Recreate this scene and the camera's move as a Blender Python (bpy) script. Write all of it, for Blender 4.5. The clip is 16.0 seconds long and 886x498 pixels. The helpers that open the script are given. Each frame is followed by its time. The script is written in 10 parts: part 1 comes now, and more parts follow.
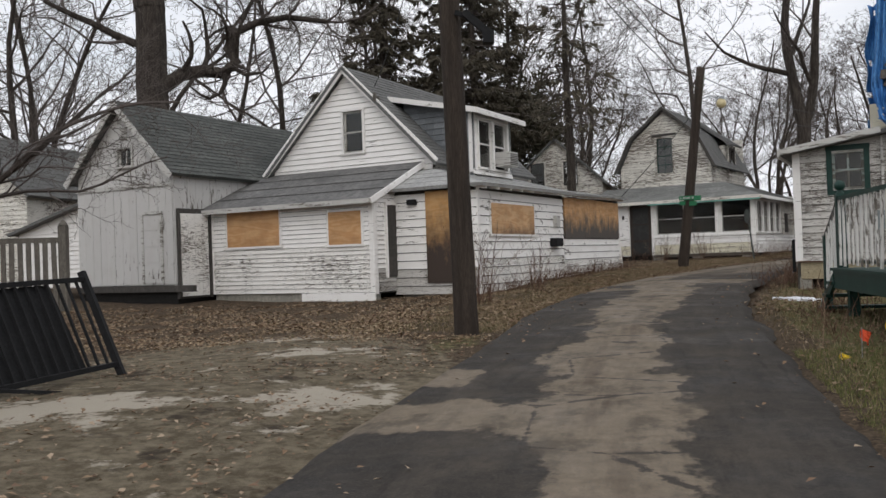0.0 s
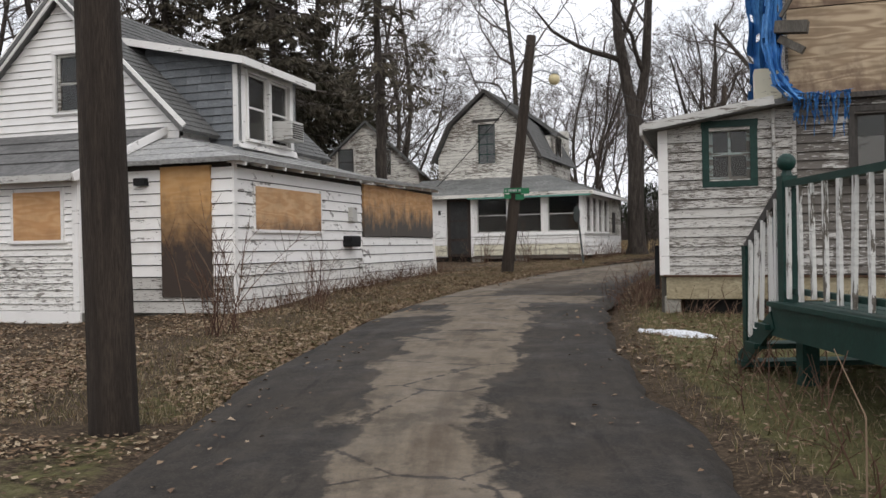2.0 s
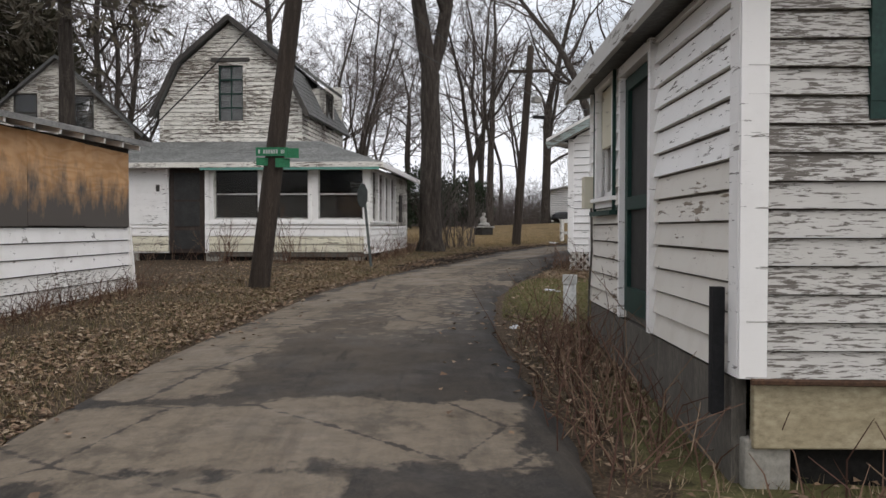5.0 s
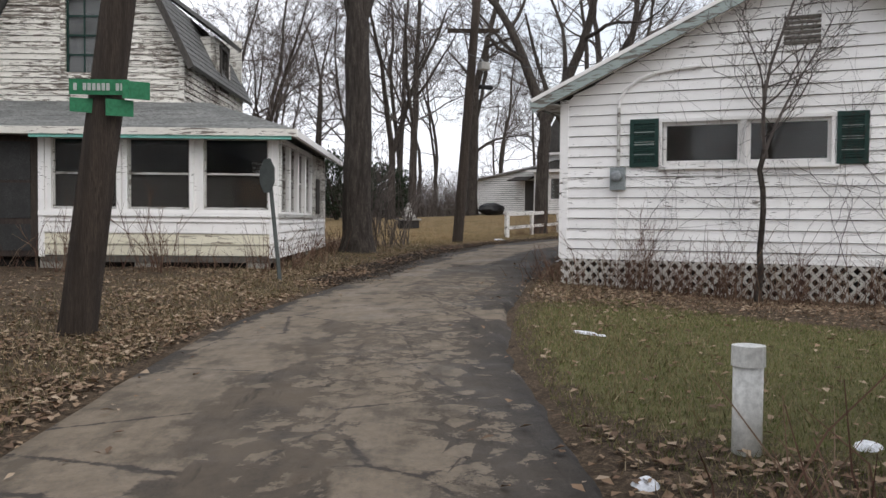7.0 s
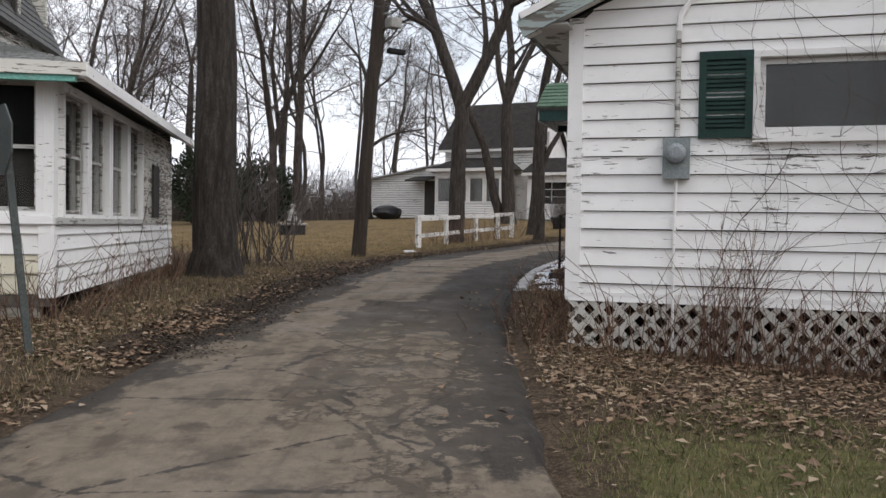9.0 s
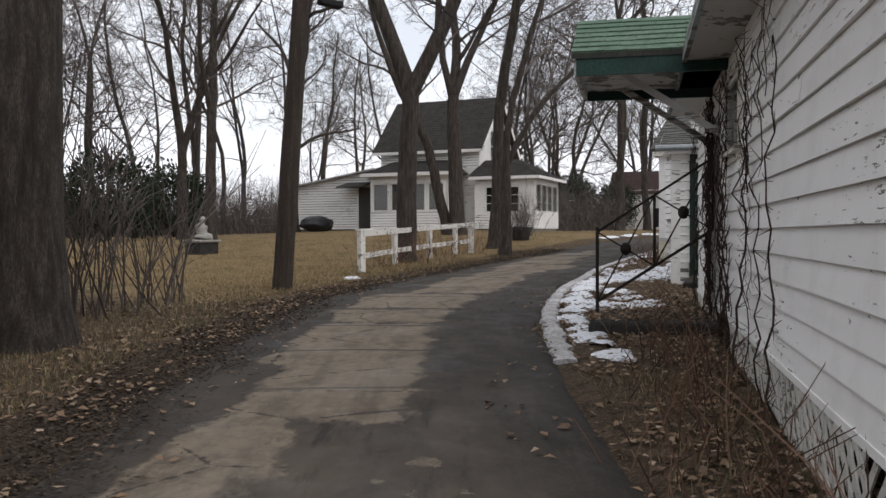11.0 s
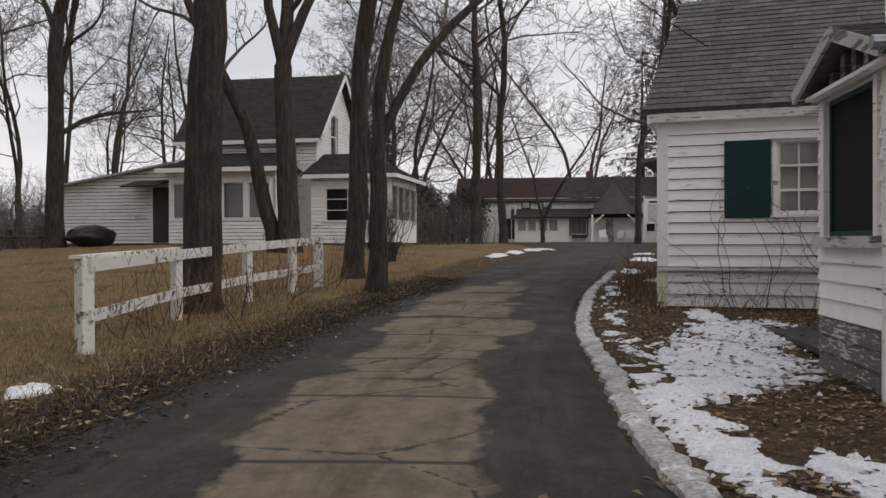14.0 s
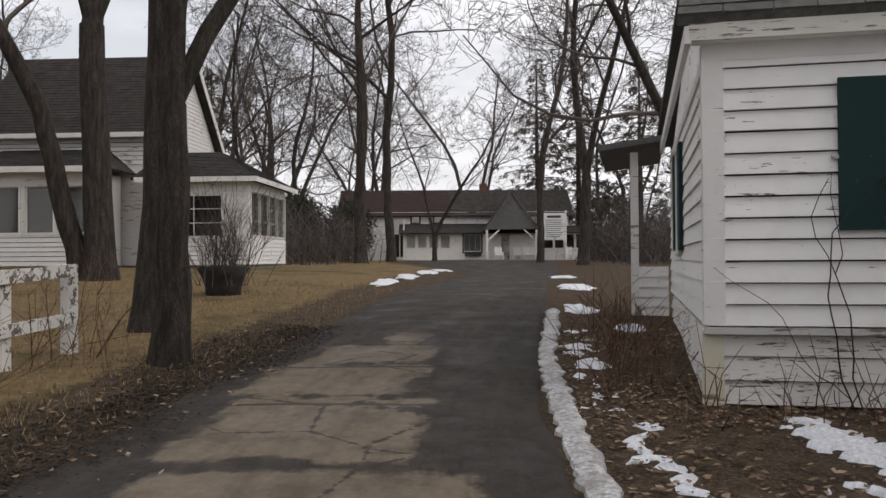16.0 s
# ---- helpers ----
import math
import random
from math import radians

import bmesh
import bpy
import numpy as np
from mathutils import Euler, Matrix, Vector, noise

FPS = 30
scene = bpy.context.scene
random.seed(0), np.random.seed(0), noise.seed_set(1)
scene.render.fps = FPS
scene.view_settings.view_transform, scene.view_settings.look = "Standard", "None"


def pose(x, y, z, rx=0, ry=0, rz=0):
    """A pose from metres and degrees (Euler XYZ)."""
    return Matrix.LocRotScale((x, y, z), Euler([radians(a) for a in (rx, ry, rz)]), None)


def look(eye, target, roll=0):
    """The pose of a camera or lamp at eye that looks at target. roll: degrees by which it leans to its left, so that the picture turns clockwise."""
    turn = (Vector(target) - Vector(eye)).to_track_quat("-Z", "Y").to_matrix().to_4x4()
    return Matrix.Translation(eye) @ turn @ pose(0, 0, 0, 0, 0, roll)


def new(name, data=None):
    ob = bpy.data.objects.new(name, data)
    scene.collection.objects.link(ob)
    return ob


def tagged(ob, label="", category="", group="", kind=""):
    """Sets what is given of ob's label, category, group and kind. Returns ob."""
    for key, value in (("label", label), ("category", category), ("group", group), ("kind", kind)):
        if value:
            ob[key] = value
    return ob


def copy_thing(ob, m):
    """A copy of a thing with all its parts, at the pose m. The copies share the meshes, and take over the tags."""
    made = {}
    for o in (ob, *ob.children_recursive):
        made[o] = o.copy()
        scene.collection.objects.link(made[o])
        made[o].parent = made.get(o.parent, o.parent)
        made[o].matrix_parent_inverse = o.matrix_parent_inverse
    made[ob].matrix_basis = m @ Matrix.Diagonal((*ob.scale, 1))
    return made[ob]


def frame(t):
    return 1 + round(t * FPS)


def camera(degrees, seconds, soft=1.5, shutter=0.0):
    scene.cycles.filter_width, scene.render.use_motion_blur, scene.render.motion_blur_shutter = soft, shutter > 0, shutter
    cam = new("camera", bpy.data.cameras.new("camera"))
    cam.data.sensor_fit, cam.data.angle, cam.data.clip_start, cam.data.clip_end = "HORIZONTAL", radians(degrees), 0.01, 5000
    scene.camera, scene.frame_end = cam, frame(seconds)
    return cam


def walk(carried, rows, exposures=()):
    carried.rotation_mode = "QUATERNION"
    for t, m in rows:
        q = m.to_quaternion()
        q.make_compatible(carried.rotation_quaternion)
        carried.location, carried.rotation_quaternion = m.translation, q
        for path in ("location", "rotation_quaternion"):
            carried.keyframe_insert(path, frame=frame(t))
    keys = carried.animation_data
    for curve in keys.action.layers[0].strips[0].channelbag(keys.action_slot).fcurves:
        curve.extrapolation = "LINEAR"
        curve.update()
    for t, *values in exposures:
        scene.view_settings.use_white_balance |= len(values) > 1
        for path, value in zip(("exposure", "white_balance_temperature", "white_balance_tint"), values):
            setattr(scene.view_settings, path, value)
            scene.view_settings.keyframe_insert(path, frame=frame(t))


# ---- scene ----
cam = camera(54.0, 16.0)
PATH = [
    (0, (0.845, 0.429, 0.997), (0.777, 2.427, 1.018), -2.0),
    (0.5, (0.99, 1.693, 1.035), (1.001, 3.693, 1.046), -2.1),
    (1, (1.279, 3.073, 1.055), (1.385, 5.07, 1.056), -2.1),
    (1.5, (1.559, 4.337, 1.104), (1.753, 6.328, 1.105), -1.8),
    (2, (1.872, 5.583, 1.155), (2.211, 7.554, 1.151), -1.1),
    (2.5, (2.182, 6.933, 1.202), (2.714, 8.861, 1.199), -0.0),
    (3, (2.521, 8.364, 1.23), (3.167, 10.257, 1.225), -0.0),
    (3.5, (2.859, 9.832, 1.267), (3.572, 11.7, 1.269), -0.1),
    (4, (3.202, 11.294, 1.318), (3.997, 13.129, 1.31), -0.2),
    (4.2, (3.334, 11.892, 1.353), (4.145, 13.72, 1.335), -0.1),
    (6.3, (5.13, 17.492, 1.452), (6.135, 19.22, 1.384), 0.6),
    (6.5, (5.334, 18.01, 1.49), (6.355, 19.728, 1.429), 0.7),
    (7, (6.005, 19.504, 1.484), (7.07, 21.195, 1.417), 0.5),
    (7.5, (6.682, 20.91, 1.51), (7.82, 22.554, 1.45), 1.2),
    (8, (7.469, 22.29, 1.517), (8.65, 23.903, 1.467), 0.5),
    (8.5, (8.285, 23.652, 1.537), (9.526, 25.219, 1.479), 0.9),
    (9, (9.091, 24.895, 1.547), (10.37, 26.431, 1.491), 0.8),
    (9.2, (9.402, 25.378, 1.562), (10.694, 26.903, 1.507), 0.5),
    (11.3, (12.784, 30.1, 1.705), (14.204, 31.508, 1.668), -0.1),
    (11.5, (13.224, 30.643, 1.713), (14.658, 32.038, 1.675), 0.0),
    (12, (14.235, 31.871, 1.742), (15.714, 33.217, 1.72), 0.2),
    (12.5, (15.335, 33.095, 1.772), (16.858, 34.391, 1.757), 0.2),
    (13, (16.464, 34.233, 1.811), (18.03, 35.477, 1.809), 0.4),
    (13.5, (17.662, 35.297, 1.844), (19.271, 36.486, 1.849), -0.1),
    (14, (18.902, 36.287, 1.88), (20.56, 37.406, 1.867), -0.2),
    (14.5, (20.202, 37.185, 1.919), (21.906, 38.232, 1.911), -0.4),
    (15, (21.537, 37.982, 1.92), (23.278, 38.966, 1.93), -0.4),
    (15.5, (22.885, 38.709, 1.997), (24.651, 39.647, 2.012), -0.5),
    (16, (24.182, 39.419, 2.028), (25.971, 40.313, 2.051), -0.4),
]
# the camera's own metering, in stops
LIGHTNESS = [(0, -0.08, 6450, 9), (1.2, -0.02, 6450, 9), (2.5, 0.2, 6450, 10), (4.2, 0.0, 6450, 10), (6.5, 0.4, 6350, 10), (8, 0.34, 6350, 10), (9.2, 0.28, 6300, 10), (11.3, 0.2, 6450, 10), (12.2, 0.18, 6550, 11), (13.1, 0.2, 6700, 11), (14, -0.2, 6700, 11), (15, 0.05, 6700, 11), (16, -0.02, 6650, 11)]
walk(cam, [(t, look(eye, target, roll)) for t, eye, target, roll in PATH], LIGHTNESS)

# ---- light ----
world = bpy.data.worlds.new("overcast")
scene.world = world
world.use_nodes = True
wn = world.node_tree
wn.nodes.clear()
w_out = wn.nodes.new("ShaderNodeOutputWorld")
w_bg = wn.nodes.new("ShaderNodeBackground")
w_sky = wn.nodes.new("ShaderNodeTexSky")
w_sky.sky_type = "NISHITA"
w_sky.sun_disc = False
w_sky.sun_elevation, w_sky.sun_rotation = radians(40), radians(175)
w_sky.air_density, w_sky.dust_density, w_sky.ozone_density = 1.2, 4.0, 1.0
w_tc = wn.nodes.new("ShaderNodeTexCoord")
w_map = wn.nodes.new("ShaderNodeMapping")
w_map.inputs["Scale"].default_value = (1.0, 1.0, 3.2)
w_noise = wn.nodes.new("ShaderNodeTexNoise")
w_noise.inputs["Scale"].default_value = 2.3
w_noise.inputs["Detail"].default_value = 7.0
w_noise.inputs["Roughness"].default_value = 0.55
w_ramp = wn.nodes.new("ShaderNodeValToRGB")
w_ramp.color_ramp.elements[0].position, w_ramp.color_ramp.elements[0].color = 0.33, (0.62, 0.62, 0.62, 1)
w_ramp.color_ramp.elements[1].position, w_ramp.color_ramp.elements[1].color = 0.55, (1, 1, 1, 1)
w_cloud = wn.nodes.new("ShaderNodeMix")
w_cloud.data_type = "RGBA"
SKY_GAIN = 0.115
w_cloud.inputs["B"].default_value = (8.8, 8.85, 9.3, 1)
wn.links.new(w_tc.outputs["Generated"], w_map.inputs["Vector"])
wn.links.new(w_map.outputs["Vector"], w_noise.inputs["Vector"])
wn.links.new(w_noise.outputs["Fac"], w_ramp.inputs["Fac"])
wn.links.new(w_ramp.outputs["Color"], w_cloud.inputs["Factor"])
wn.links.new(w_sky.outputs["Color"], w_cloud.inputs["A"])
wn.links.new(w_cloud.outputs["Result"], w_bg.inputs["Color"])
w_bg.inputs["Strength"].default_value = SKY_GAIN
wn.links.new(w_bg.outputs["Background"], w_out.inputs["Surface"])

sun = new("sun", bpy.data.lights.new("sun", "SUN"))
sun.data.energy, sun.data.angle, sun.data.color = 0.6, radians(40), (1.0, 0.97, 0.93)
sun.matrix_world = look((4, -42, 36), (0, 0, 0))

# ---- materials ----
def mat_new(name, rough=0.8, metal=0.0):
    m = bpy.data.materials.new(name)
    m.use_nodes = True
    nt = m.node_tree
    b = nt.nodes["Principled BSDF"]
    b.inputs["Roughness"].default_value = rough
    b.inputs["Metallic"].default_value = metal
    b.inputs["Specular IOR Level"].default_value = 0.3
    return m, nt, b


def coords(nt, stretch=(1, 1, 1), kind="Object", shift=False):
    tc = nt.nodes.new("ShaderNodeTexCoord")
    mp = nt.nodes.new("ShaderNodeMapping")
    mp.inputs["Scale"].default_value = stretch
    nt.links.new(tc.outputs[kind], mp.inputs["Vector"])
    if shift:
        oi = nt.nodes.new("ShaderNodeObjectInfo")
        mul = nt.nodes.new("ShaderNodeMath")
        mul.operation = "MULTIPLY"
        mul.inputs[1].default_value = 57.0
        nt.links.new(oi.outputs["Random"], mul.inputs[0])
        nt.links.new(mul.outputs[0], mp.inputs["Location"])
    return mp.outputs["Vector"]


def tex(nt, vec, scale, detail=6.0, rough=0.6):
    n = nt.nodes.new("ShaderNodeTexNoise")
    n.inputs["Scale"].default_value = scale
    n.inputs["Detail"].default_value = detail
    n.inputs["Roughness"].default_value = rough
    nt.links.new(vec, n.inputs["Vector"])
    return n.outputs["Fac"]


def step(nt, fac, lo, hi):
    r = nt.nodes.new("ShaderNodeMapRange")
    r.inputs["From Min"].default_value, r.inputs["From Max"].default_value = lo, hi
    nt.links.new(fac, r.inputs["Value"])
    return r.outputs["Result"]


def mix(nt, fac, a, b):
    n = nt.nodes.new("ShaderNodeMix")
    n.data_type = "RGBA"
    nt.links.new(fac, n.inputs["Factor"])
    for key, v in (("A", a), ("B", b)):
        if isinstance(v, tuple):
            n.inputs[key].default_value = (*v, 1)
        else:
            nt.links.new(v, n.inputs[key])
    return n.outputs["Result"]


def math2(nt, op, a, b):
    n = nt.nodes.new("ShaderNodeMath")
    n.operation = op
    for k, v in enumerate((a, b)):
        if isinstance(v, (int, float)):
            n.inputs[k].default_value = v
        else:
            nt.links.new(v, n.inputs[k])
    return n.outputs[0]


def bump(nt, b, height, strength=0.3, dist=0.01):
    n = nt.nodes.new("ShaderNodeBump")
    n.inputs["Strength"].default_value = strength
    n.inputs["Distance"].default_value = dist
    nt.links.new(height, n.inputs["Height"])
    nt.links.new(n.outputs["Normal"], b.inputs["Normal"])


def plain(name, c1, c2, scale=3.0, stretch=(1, 1, 1), rough=0.8, relief=0.25, metal=0.0, shift=True, lo=0.35, hi=0.65, rand=0.0, depth=0.006):
    """Two tones in large patches with a fine grain over them."""
    m, nt, b = mat_new(name, rough, metal)
    v = coords(nt, stretch, shift=shift)
    big = step(nt, tex(nt, v, scale, 5, 0.6), lo, hi)
    fine = tex(nt, v, scale * 9, 6, 0.7)
    col = mix(nt, big, c1, c2)
    dark = mix(nt, step(nt, fine, 0.35, 0.62), tuple(k * 0.72 for k in c1), col)
    if rand:
        oi = nt.nodes.new("ShaderNodeObjectInfo")
        dark = mix(nt, math2(nt, "MULTIPLY", oi.outputs["Random"], rand), dark, tuple(k * 0.45 for k in c1))
    nt.links.new(dark, b.inputs["Base Color"])
    bump(nt, b, fine, relief, depth)
    return m


def peeling(name, paint, wood, amount, wood2=(0.1, 0.085, 0.07), dirt=(0.30, 0.27, 0.21), run=(1.3, 1.3, 11.0), flake=2.2):
    """Old paint flaking from grey boards: amount is the share of bare wood."""
    m, nt, b = mat_new(name, 0.75)
    v = coords(nt, run, shift=True)
    flat = coords(nt, (1, 1, 1))
    a = tex(nt, v, flake, 9, 0.68)
    region = tex(nt, flat, 0.9, 3, 0.5)
    field = math2(nt, "ADD", math2(nt, "MULTIPLY", a, 0.72), math2(nt, "MULTIPLY", region, 0.28))
    thr = 0.36 + 0.26 * amount
    lot = nt.nodes.new("ShaderNodeObjectInfo")
    field = math2(nt, "ADD", field, math2(nt, "MULTIPLY", math2(nt, "SUBTRACT", lot.outputs["Random"], 0.5), 0.035 + 0.05 * amount))
    bare = step(nt, field, thr + 0.004, thr - 0.004)
    grain = tex(nt, coords(nt, (2.0, 2.0, 60.0), shift=True), 3.0, 6, 0.65)
    woodc = mix(nt, step(nt, grain, 0.3, 0.7), wood2, wood)
    stain = step(nt, tex(nt, flat, 2.6, 6, 0.62), 0.5, 0.78)
    oi = nt.nodes.new("ShaderNodeObjectInfo")
    tone = mix(nt, oi.outputs["Random"], paint, tuple(k * 0.95 for k in paint))
    paintc = mix(nt, math2(nt, "MULTIPLY", stain, 0.1 + 0.4 * min(amount, 0.5)), tone, dirt)
    crack = step(nt, tex(nt, coords(nt, (1.2, 1.2, 26), shift=True), 9, 4, 0.7), 0.30, 0.36)
    paintc = mix(nt, math2(nt, "ADD", math2(nt, "MULTIPLY", crack, 0.22), 0.78), tuple(k * 0.55 for k in wood), paintc)
    nt.links.new(mix(nt, bare, paintc, woodc), b.inputs["Base Color"])
    h = math2(nt, "SUBTRACT", math2(nt, "MULTIPLY", grain, 0.25), bare)
    bump(nt, b, h, 0.5, 0.004)
    return m


WHITE = (0.9, 0.88, 0.85)
GREYWOOD = (0.24, 0.22, 0.19)
M_PAINT_A = peeling("flaking_white_paint", WHITE, GREYWOOD, 0.12)
M_PAINT_A2 = peeling("flaked_and_weathered_white_paint", (0.8, 0.78, 0.74), GREYWOOD, 0.3, flake=5.5)
M_PAINT_P = peeling("white_paint_with_grey_bare_patches", WHITE, (0.4, 0.385, 0.36), 0.2, wood2=(0.27, 0.25, 0.23), run=(2.6, 2.6, 4.5), flake=1.5)
M_PAINT_D = peeling("badly_flaked_white_paint", (0.54, 0.52, 0.485), (0.2, 0.183, 0.165), 0.46, run=(1.1, 1.1, 10.0), flake=9.0)
M_PAINT_D2 = peeling("weathered_shingle_siding", (0.5, 0.48, 0.45), (0.17, 0.155, 0.14), 0.74, flake=4.0)
M_PAINT_C = peeling("worn_white_paint", (0.74, 0.715, 0.65), (0.27, 0.235, 0.2), 0.47, flake=3.4)
M_PAINT_SIDE = peeling("grimy_flaking_siding_paint", (0.7, 0.665, 0.6), (0.36, 0.29, 0.21), 0.19, dirt=(0.28, 0.2, 0.115), run=(0.9, 0.9, 7.0), flake=4.0)
M_PAINT_CLEAN = peeling("white_paint", (0.85, 0.83, 0.8), (0.4, 0.38, 0.34), 0.13)
M_PAINT_E = peeling("white_siding_paint", (0.9, 0.885, 0.86), (0.3, 0.28, 0.25), 0.13, flake=3.6)
M_CREAM = peeling("cream_stained_paint", (0.7, 0.66, 0.52), (0.35, 0.3, 0.22), 0.2)
M_GREYTRIM = peeling("grey_trim_paint", (0.55, 0.54, 0.51), (0.25, 0.23, 0.2), 0.4)
M_BLUEGREY = plain("blue_grey_shingle_siding", (0.19, 0.205, 0.22), (0.3, 0.315, 0.325), 2.0, (1, 1, 6), 0.85, rand=0.5)
M_GREEN = plain("dark_green_paint", (0.009, 0.038, 0.03), (0.015, 0.054, 0.042), 4.0, rough=0.5, relief=0.15)
M_GREENCHIP = peeling("chipped_blue_green_paint", (0.008, 0.034, 0.034), (0.3, 0.33, 0.33), 0.02, wood2=(0.12, 0.16, 0.16), dirt=(0.016, 0.05, 0.05), run=(11, 11, 3.0), flake=2.4)
M_GREENEDGE = plain("faded_teal_paint", (0.2, 0.52, 0.44), (0.32, 0.6, 0.52), 4.0, rough=0.6)
M_BARN = peeling("dull_white_barn_paint", (0.56, 0.55, 0.53), (0.2, 0.185, 0.165), 0.17, run=(7, 7, 1.0))
M_CONIFER = plain("brownish_evergreen", (0.038, 0.036, 0.021), (0.075, 0.066, 0.038), 1.2, rough=0.85)


def plywood(name, c1, c2, stain, level, blotch=0.5):
    """Sheet plywood, damp-stained up to about level of its height."""
    m, nt, b = mat_new(name, 0.7)
    v = coords(nt, (0.5, 0.5, 2.6), shift=True)
    warp = tex(nt, v, 1.1, 3, 0.5)
    w = nt.nodes.new("ShaderNodeMath")
    w.operation = "SINE"
    nt.links.new(math2(nt, "MULTIPLY", warp, 60.0), w.inputs[0])
    grain = step(nt, w.outputs[0], -1.0, 1.0)
    col = mix(nt, grain, c1, c2)
    col = mix(nt, math2(nt, "MULTIPLY", step(nt, tex(nt, coords(nt, (1, 1, 1), shift=True), 2.2, 5, 0.6), 0.45, 0.75), 0.6), col, tuple(k * 0.55 for k in c1))
    sep = nt.nodes.new("ShaderNodeSeparateXYZ")
    tc = nt.nodes.new("ShaderNodeTexCoord")
    nt.links.new(tc.outputs["Generated"], sep.inputs["Vector"])
    run = tex(nt, coords(nt, (1.7, 1.7, 1.0), shift=True), 2.0, 8, 0.66)
    damp = math2(nt, "SUBTRACT", sep.outputs["Z"], math2(nt, "MULTIPLY", math2(nt, "SUBTRACT", run, 0.5), blotch * 2.4))
    soak = step(nt, damp, level + 0.26, level - 0.22)
    col = mix(nt, soak, col, stain)
    nt.links.new(col, b.inputs["Base Color"])
    bump(nt, b, tex(nt, v, 30, 4, 0.7), 0.15, 0.003)
    return m


M_PLY_FRESH = plywood("orange_plywood", (0.53, 0.29, 0.13), (0.61, 0.37, 0.185), (0.33, 0.17, 0.075), 0.0, 0.35)
M_PLY_WIDE = plywood("sun_bleached_plywood", (0.57, 0.33, 0.16), (0.66, 0.43, 0.24), (0.12, 0.08, 0.06), 0.1, 0.4)
M_PLY_STAIN = plywood("water_stained_plywood", (0.54, 0.3, 0.13), (0.62, 0.38, 0.2), (0.1, 0.088, 0.078), 0.42, 0.6)
M_PLY_DARK = plywood("dark_soaked_plywood", (0.5, 0.28, 0.11), (0.55, 0.33, 0.15), (0.055, 0.04, 0.032), 0.55, 0.4)
M_PLY_OLD = plywood("weathered_plywood", (0.24, 0.17, 0.105), (0.42, 0.325, 0.215), (0.13, 0.085, 0.055), 0.05, 0.9)
M_DARKBOARD = plain("dark_grey_door_paint", (0.06, 0.055, 0.05), (0.1, 0.09, 0.08), 3.0, (1, 1, 0.3))
M_BROWNDOOR = plain("brown_door", (0.04, 0.03, 0.025), (0.065, 0.05, 0.04), 3.0, (1, 1, 0.3))
M_ROOF_GREY = plain("grey_asphalt_shingles", (0.15, 0.15, 0.145), (0.22, 0.22, 0.21), 2.5, rough=0.9, rand=0.3)
M_ROOF_LIGHT = plain("pale_grey_rolled_roofing", (0.33, 0.33, 0.32), (0.5, 0.495, 0.475), 1.8, rough=0.85)
M_ROOF_FELT = plain("dark_rolled_roofing", (0.13, 0.128, 0.124), (0.22, 0.216, 0.208), 1.0, rough=0.85)
M_ROOF_GREEN = plain("grey_green_shingles", (0.115, 0.115, 0.104), (0.19, 0.188, 0.172), 1.5, rough=0.9, rand=0.6)
M_ROOF_PALE = plain("pale_worn_shingles", (0.22, 0.225, 0.215), (0.36, 0.36, 0.345), 1.6, rough=0.9, rand=0.2)
M_LATH = peeling("dingy_white_lattice_paint", (0.6, 0.58, 0.53), (0.24, 0.21, 0.17), 0.3, run=(6, 6, 6))
M_ROOF_BARN = plain("streaked_dark_shingles", (0.075, 0.08, 0.075), (0.15, 0.155, 0.145), 0.9, (1, 1, 5), rough=0.9, rand=0.2)
M_ROOF_BROWN = plain("dark_brown_shingles", (0.036, 0.032, 0.028), (0.09, 0.081, 0.07), 3.2, rough=0.9, relief=0.5, rand=0.4)
M_ROOF_RED = plain("dull_red_shingles", (0.052, 0.032, 0.028), (0.08, 0.047, 0.041), 2.0, rough=0.9, rand=0.3)
M_CONC = plain("concrete", (0.3, 0.285, 0.25), (0.42, 0.39, 0.33), 2.0, rough=0.9)
M_KERB = plain("icy_kerb_concrete", (0.34, 0.32, 0.3), (0.78, 0.78, 0.79), 3.0, rough=0.9)
M_OCHRE = plain("ochre_skirting_board", (0.36, 0.3, 0.19), (0.47, 0.41, 0.28), 2.0, (1, 1, 2))
M_BARK = plain("bark", (0.034, 0.027, 0.022), (0.125, 0.105, 0.088), 3.0, (5, 5, 0.8), 0.95, 1.0, depth=0.03)
M_TWIG = plain("twig_bark", (0.095, 0.08, 0.072), (0.15, 0.128, 0.115), 3.0, (2, 2, 1), 0.95, 0.2)
M_POLE = plain("creosoted_pole", (0.036, 0.027, 0.021), (0.085, 0.065, 0.05), 2.2, (7, 7, 0.5), 0.9, 0.9, depth=0.02)
M_NEEDLE = plain("spruce_needles", (0.072, 0.064, 0.045), (0.145, 0.12, 0.086), 2.0, rough=0.8)
M_CEDAR = plain("yew_foliage", (0.02, 0.035, 0.016), (0.045, 0.06, 0.03), 2.0, rough=0.8)
M_METAL = plain("galvanised_steel", (0.3, 0.32, 0.33), (0.4, 0.42, 0.43), 6.0, rough=0.5, metal=0.6)
M_METERBOX = plain("grey_meter_enamel", (0.24, 0.27, 0.27), (0.33, 0.36, 0.36), 5.0, rough=0.45)
M_BLACK = plain("black_metal", (0.01, 0.01, 0.011), (0.018, 0.018, 0.019), 5.0, rough=0.8)
# near-black colour painting the shade of hollows and crawl spaces
M_RECESSDARK = plain("painted_recess_dark", (0.012, 0.011, 0.01), (0.02, 0.018, 0.016), 3.0, rough=0.95)
M_RUST = plain("rusty_iron", (0.07, 0.04, 0.025), (0.13, 0.07, 0.04), 6.0, rough=0.85)
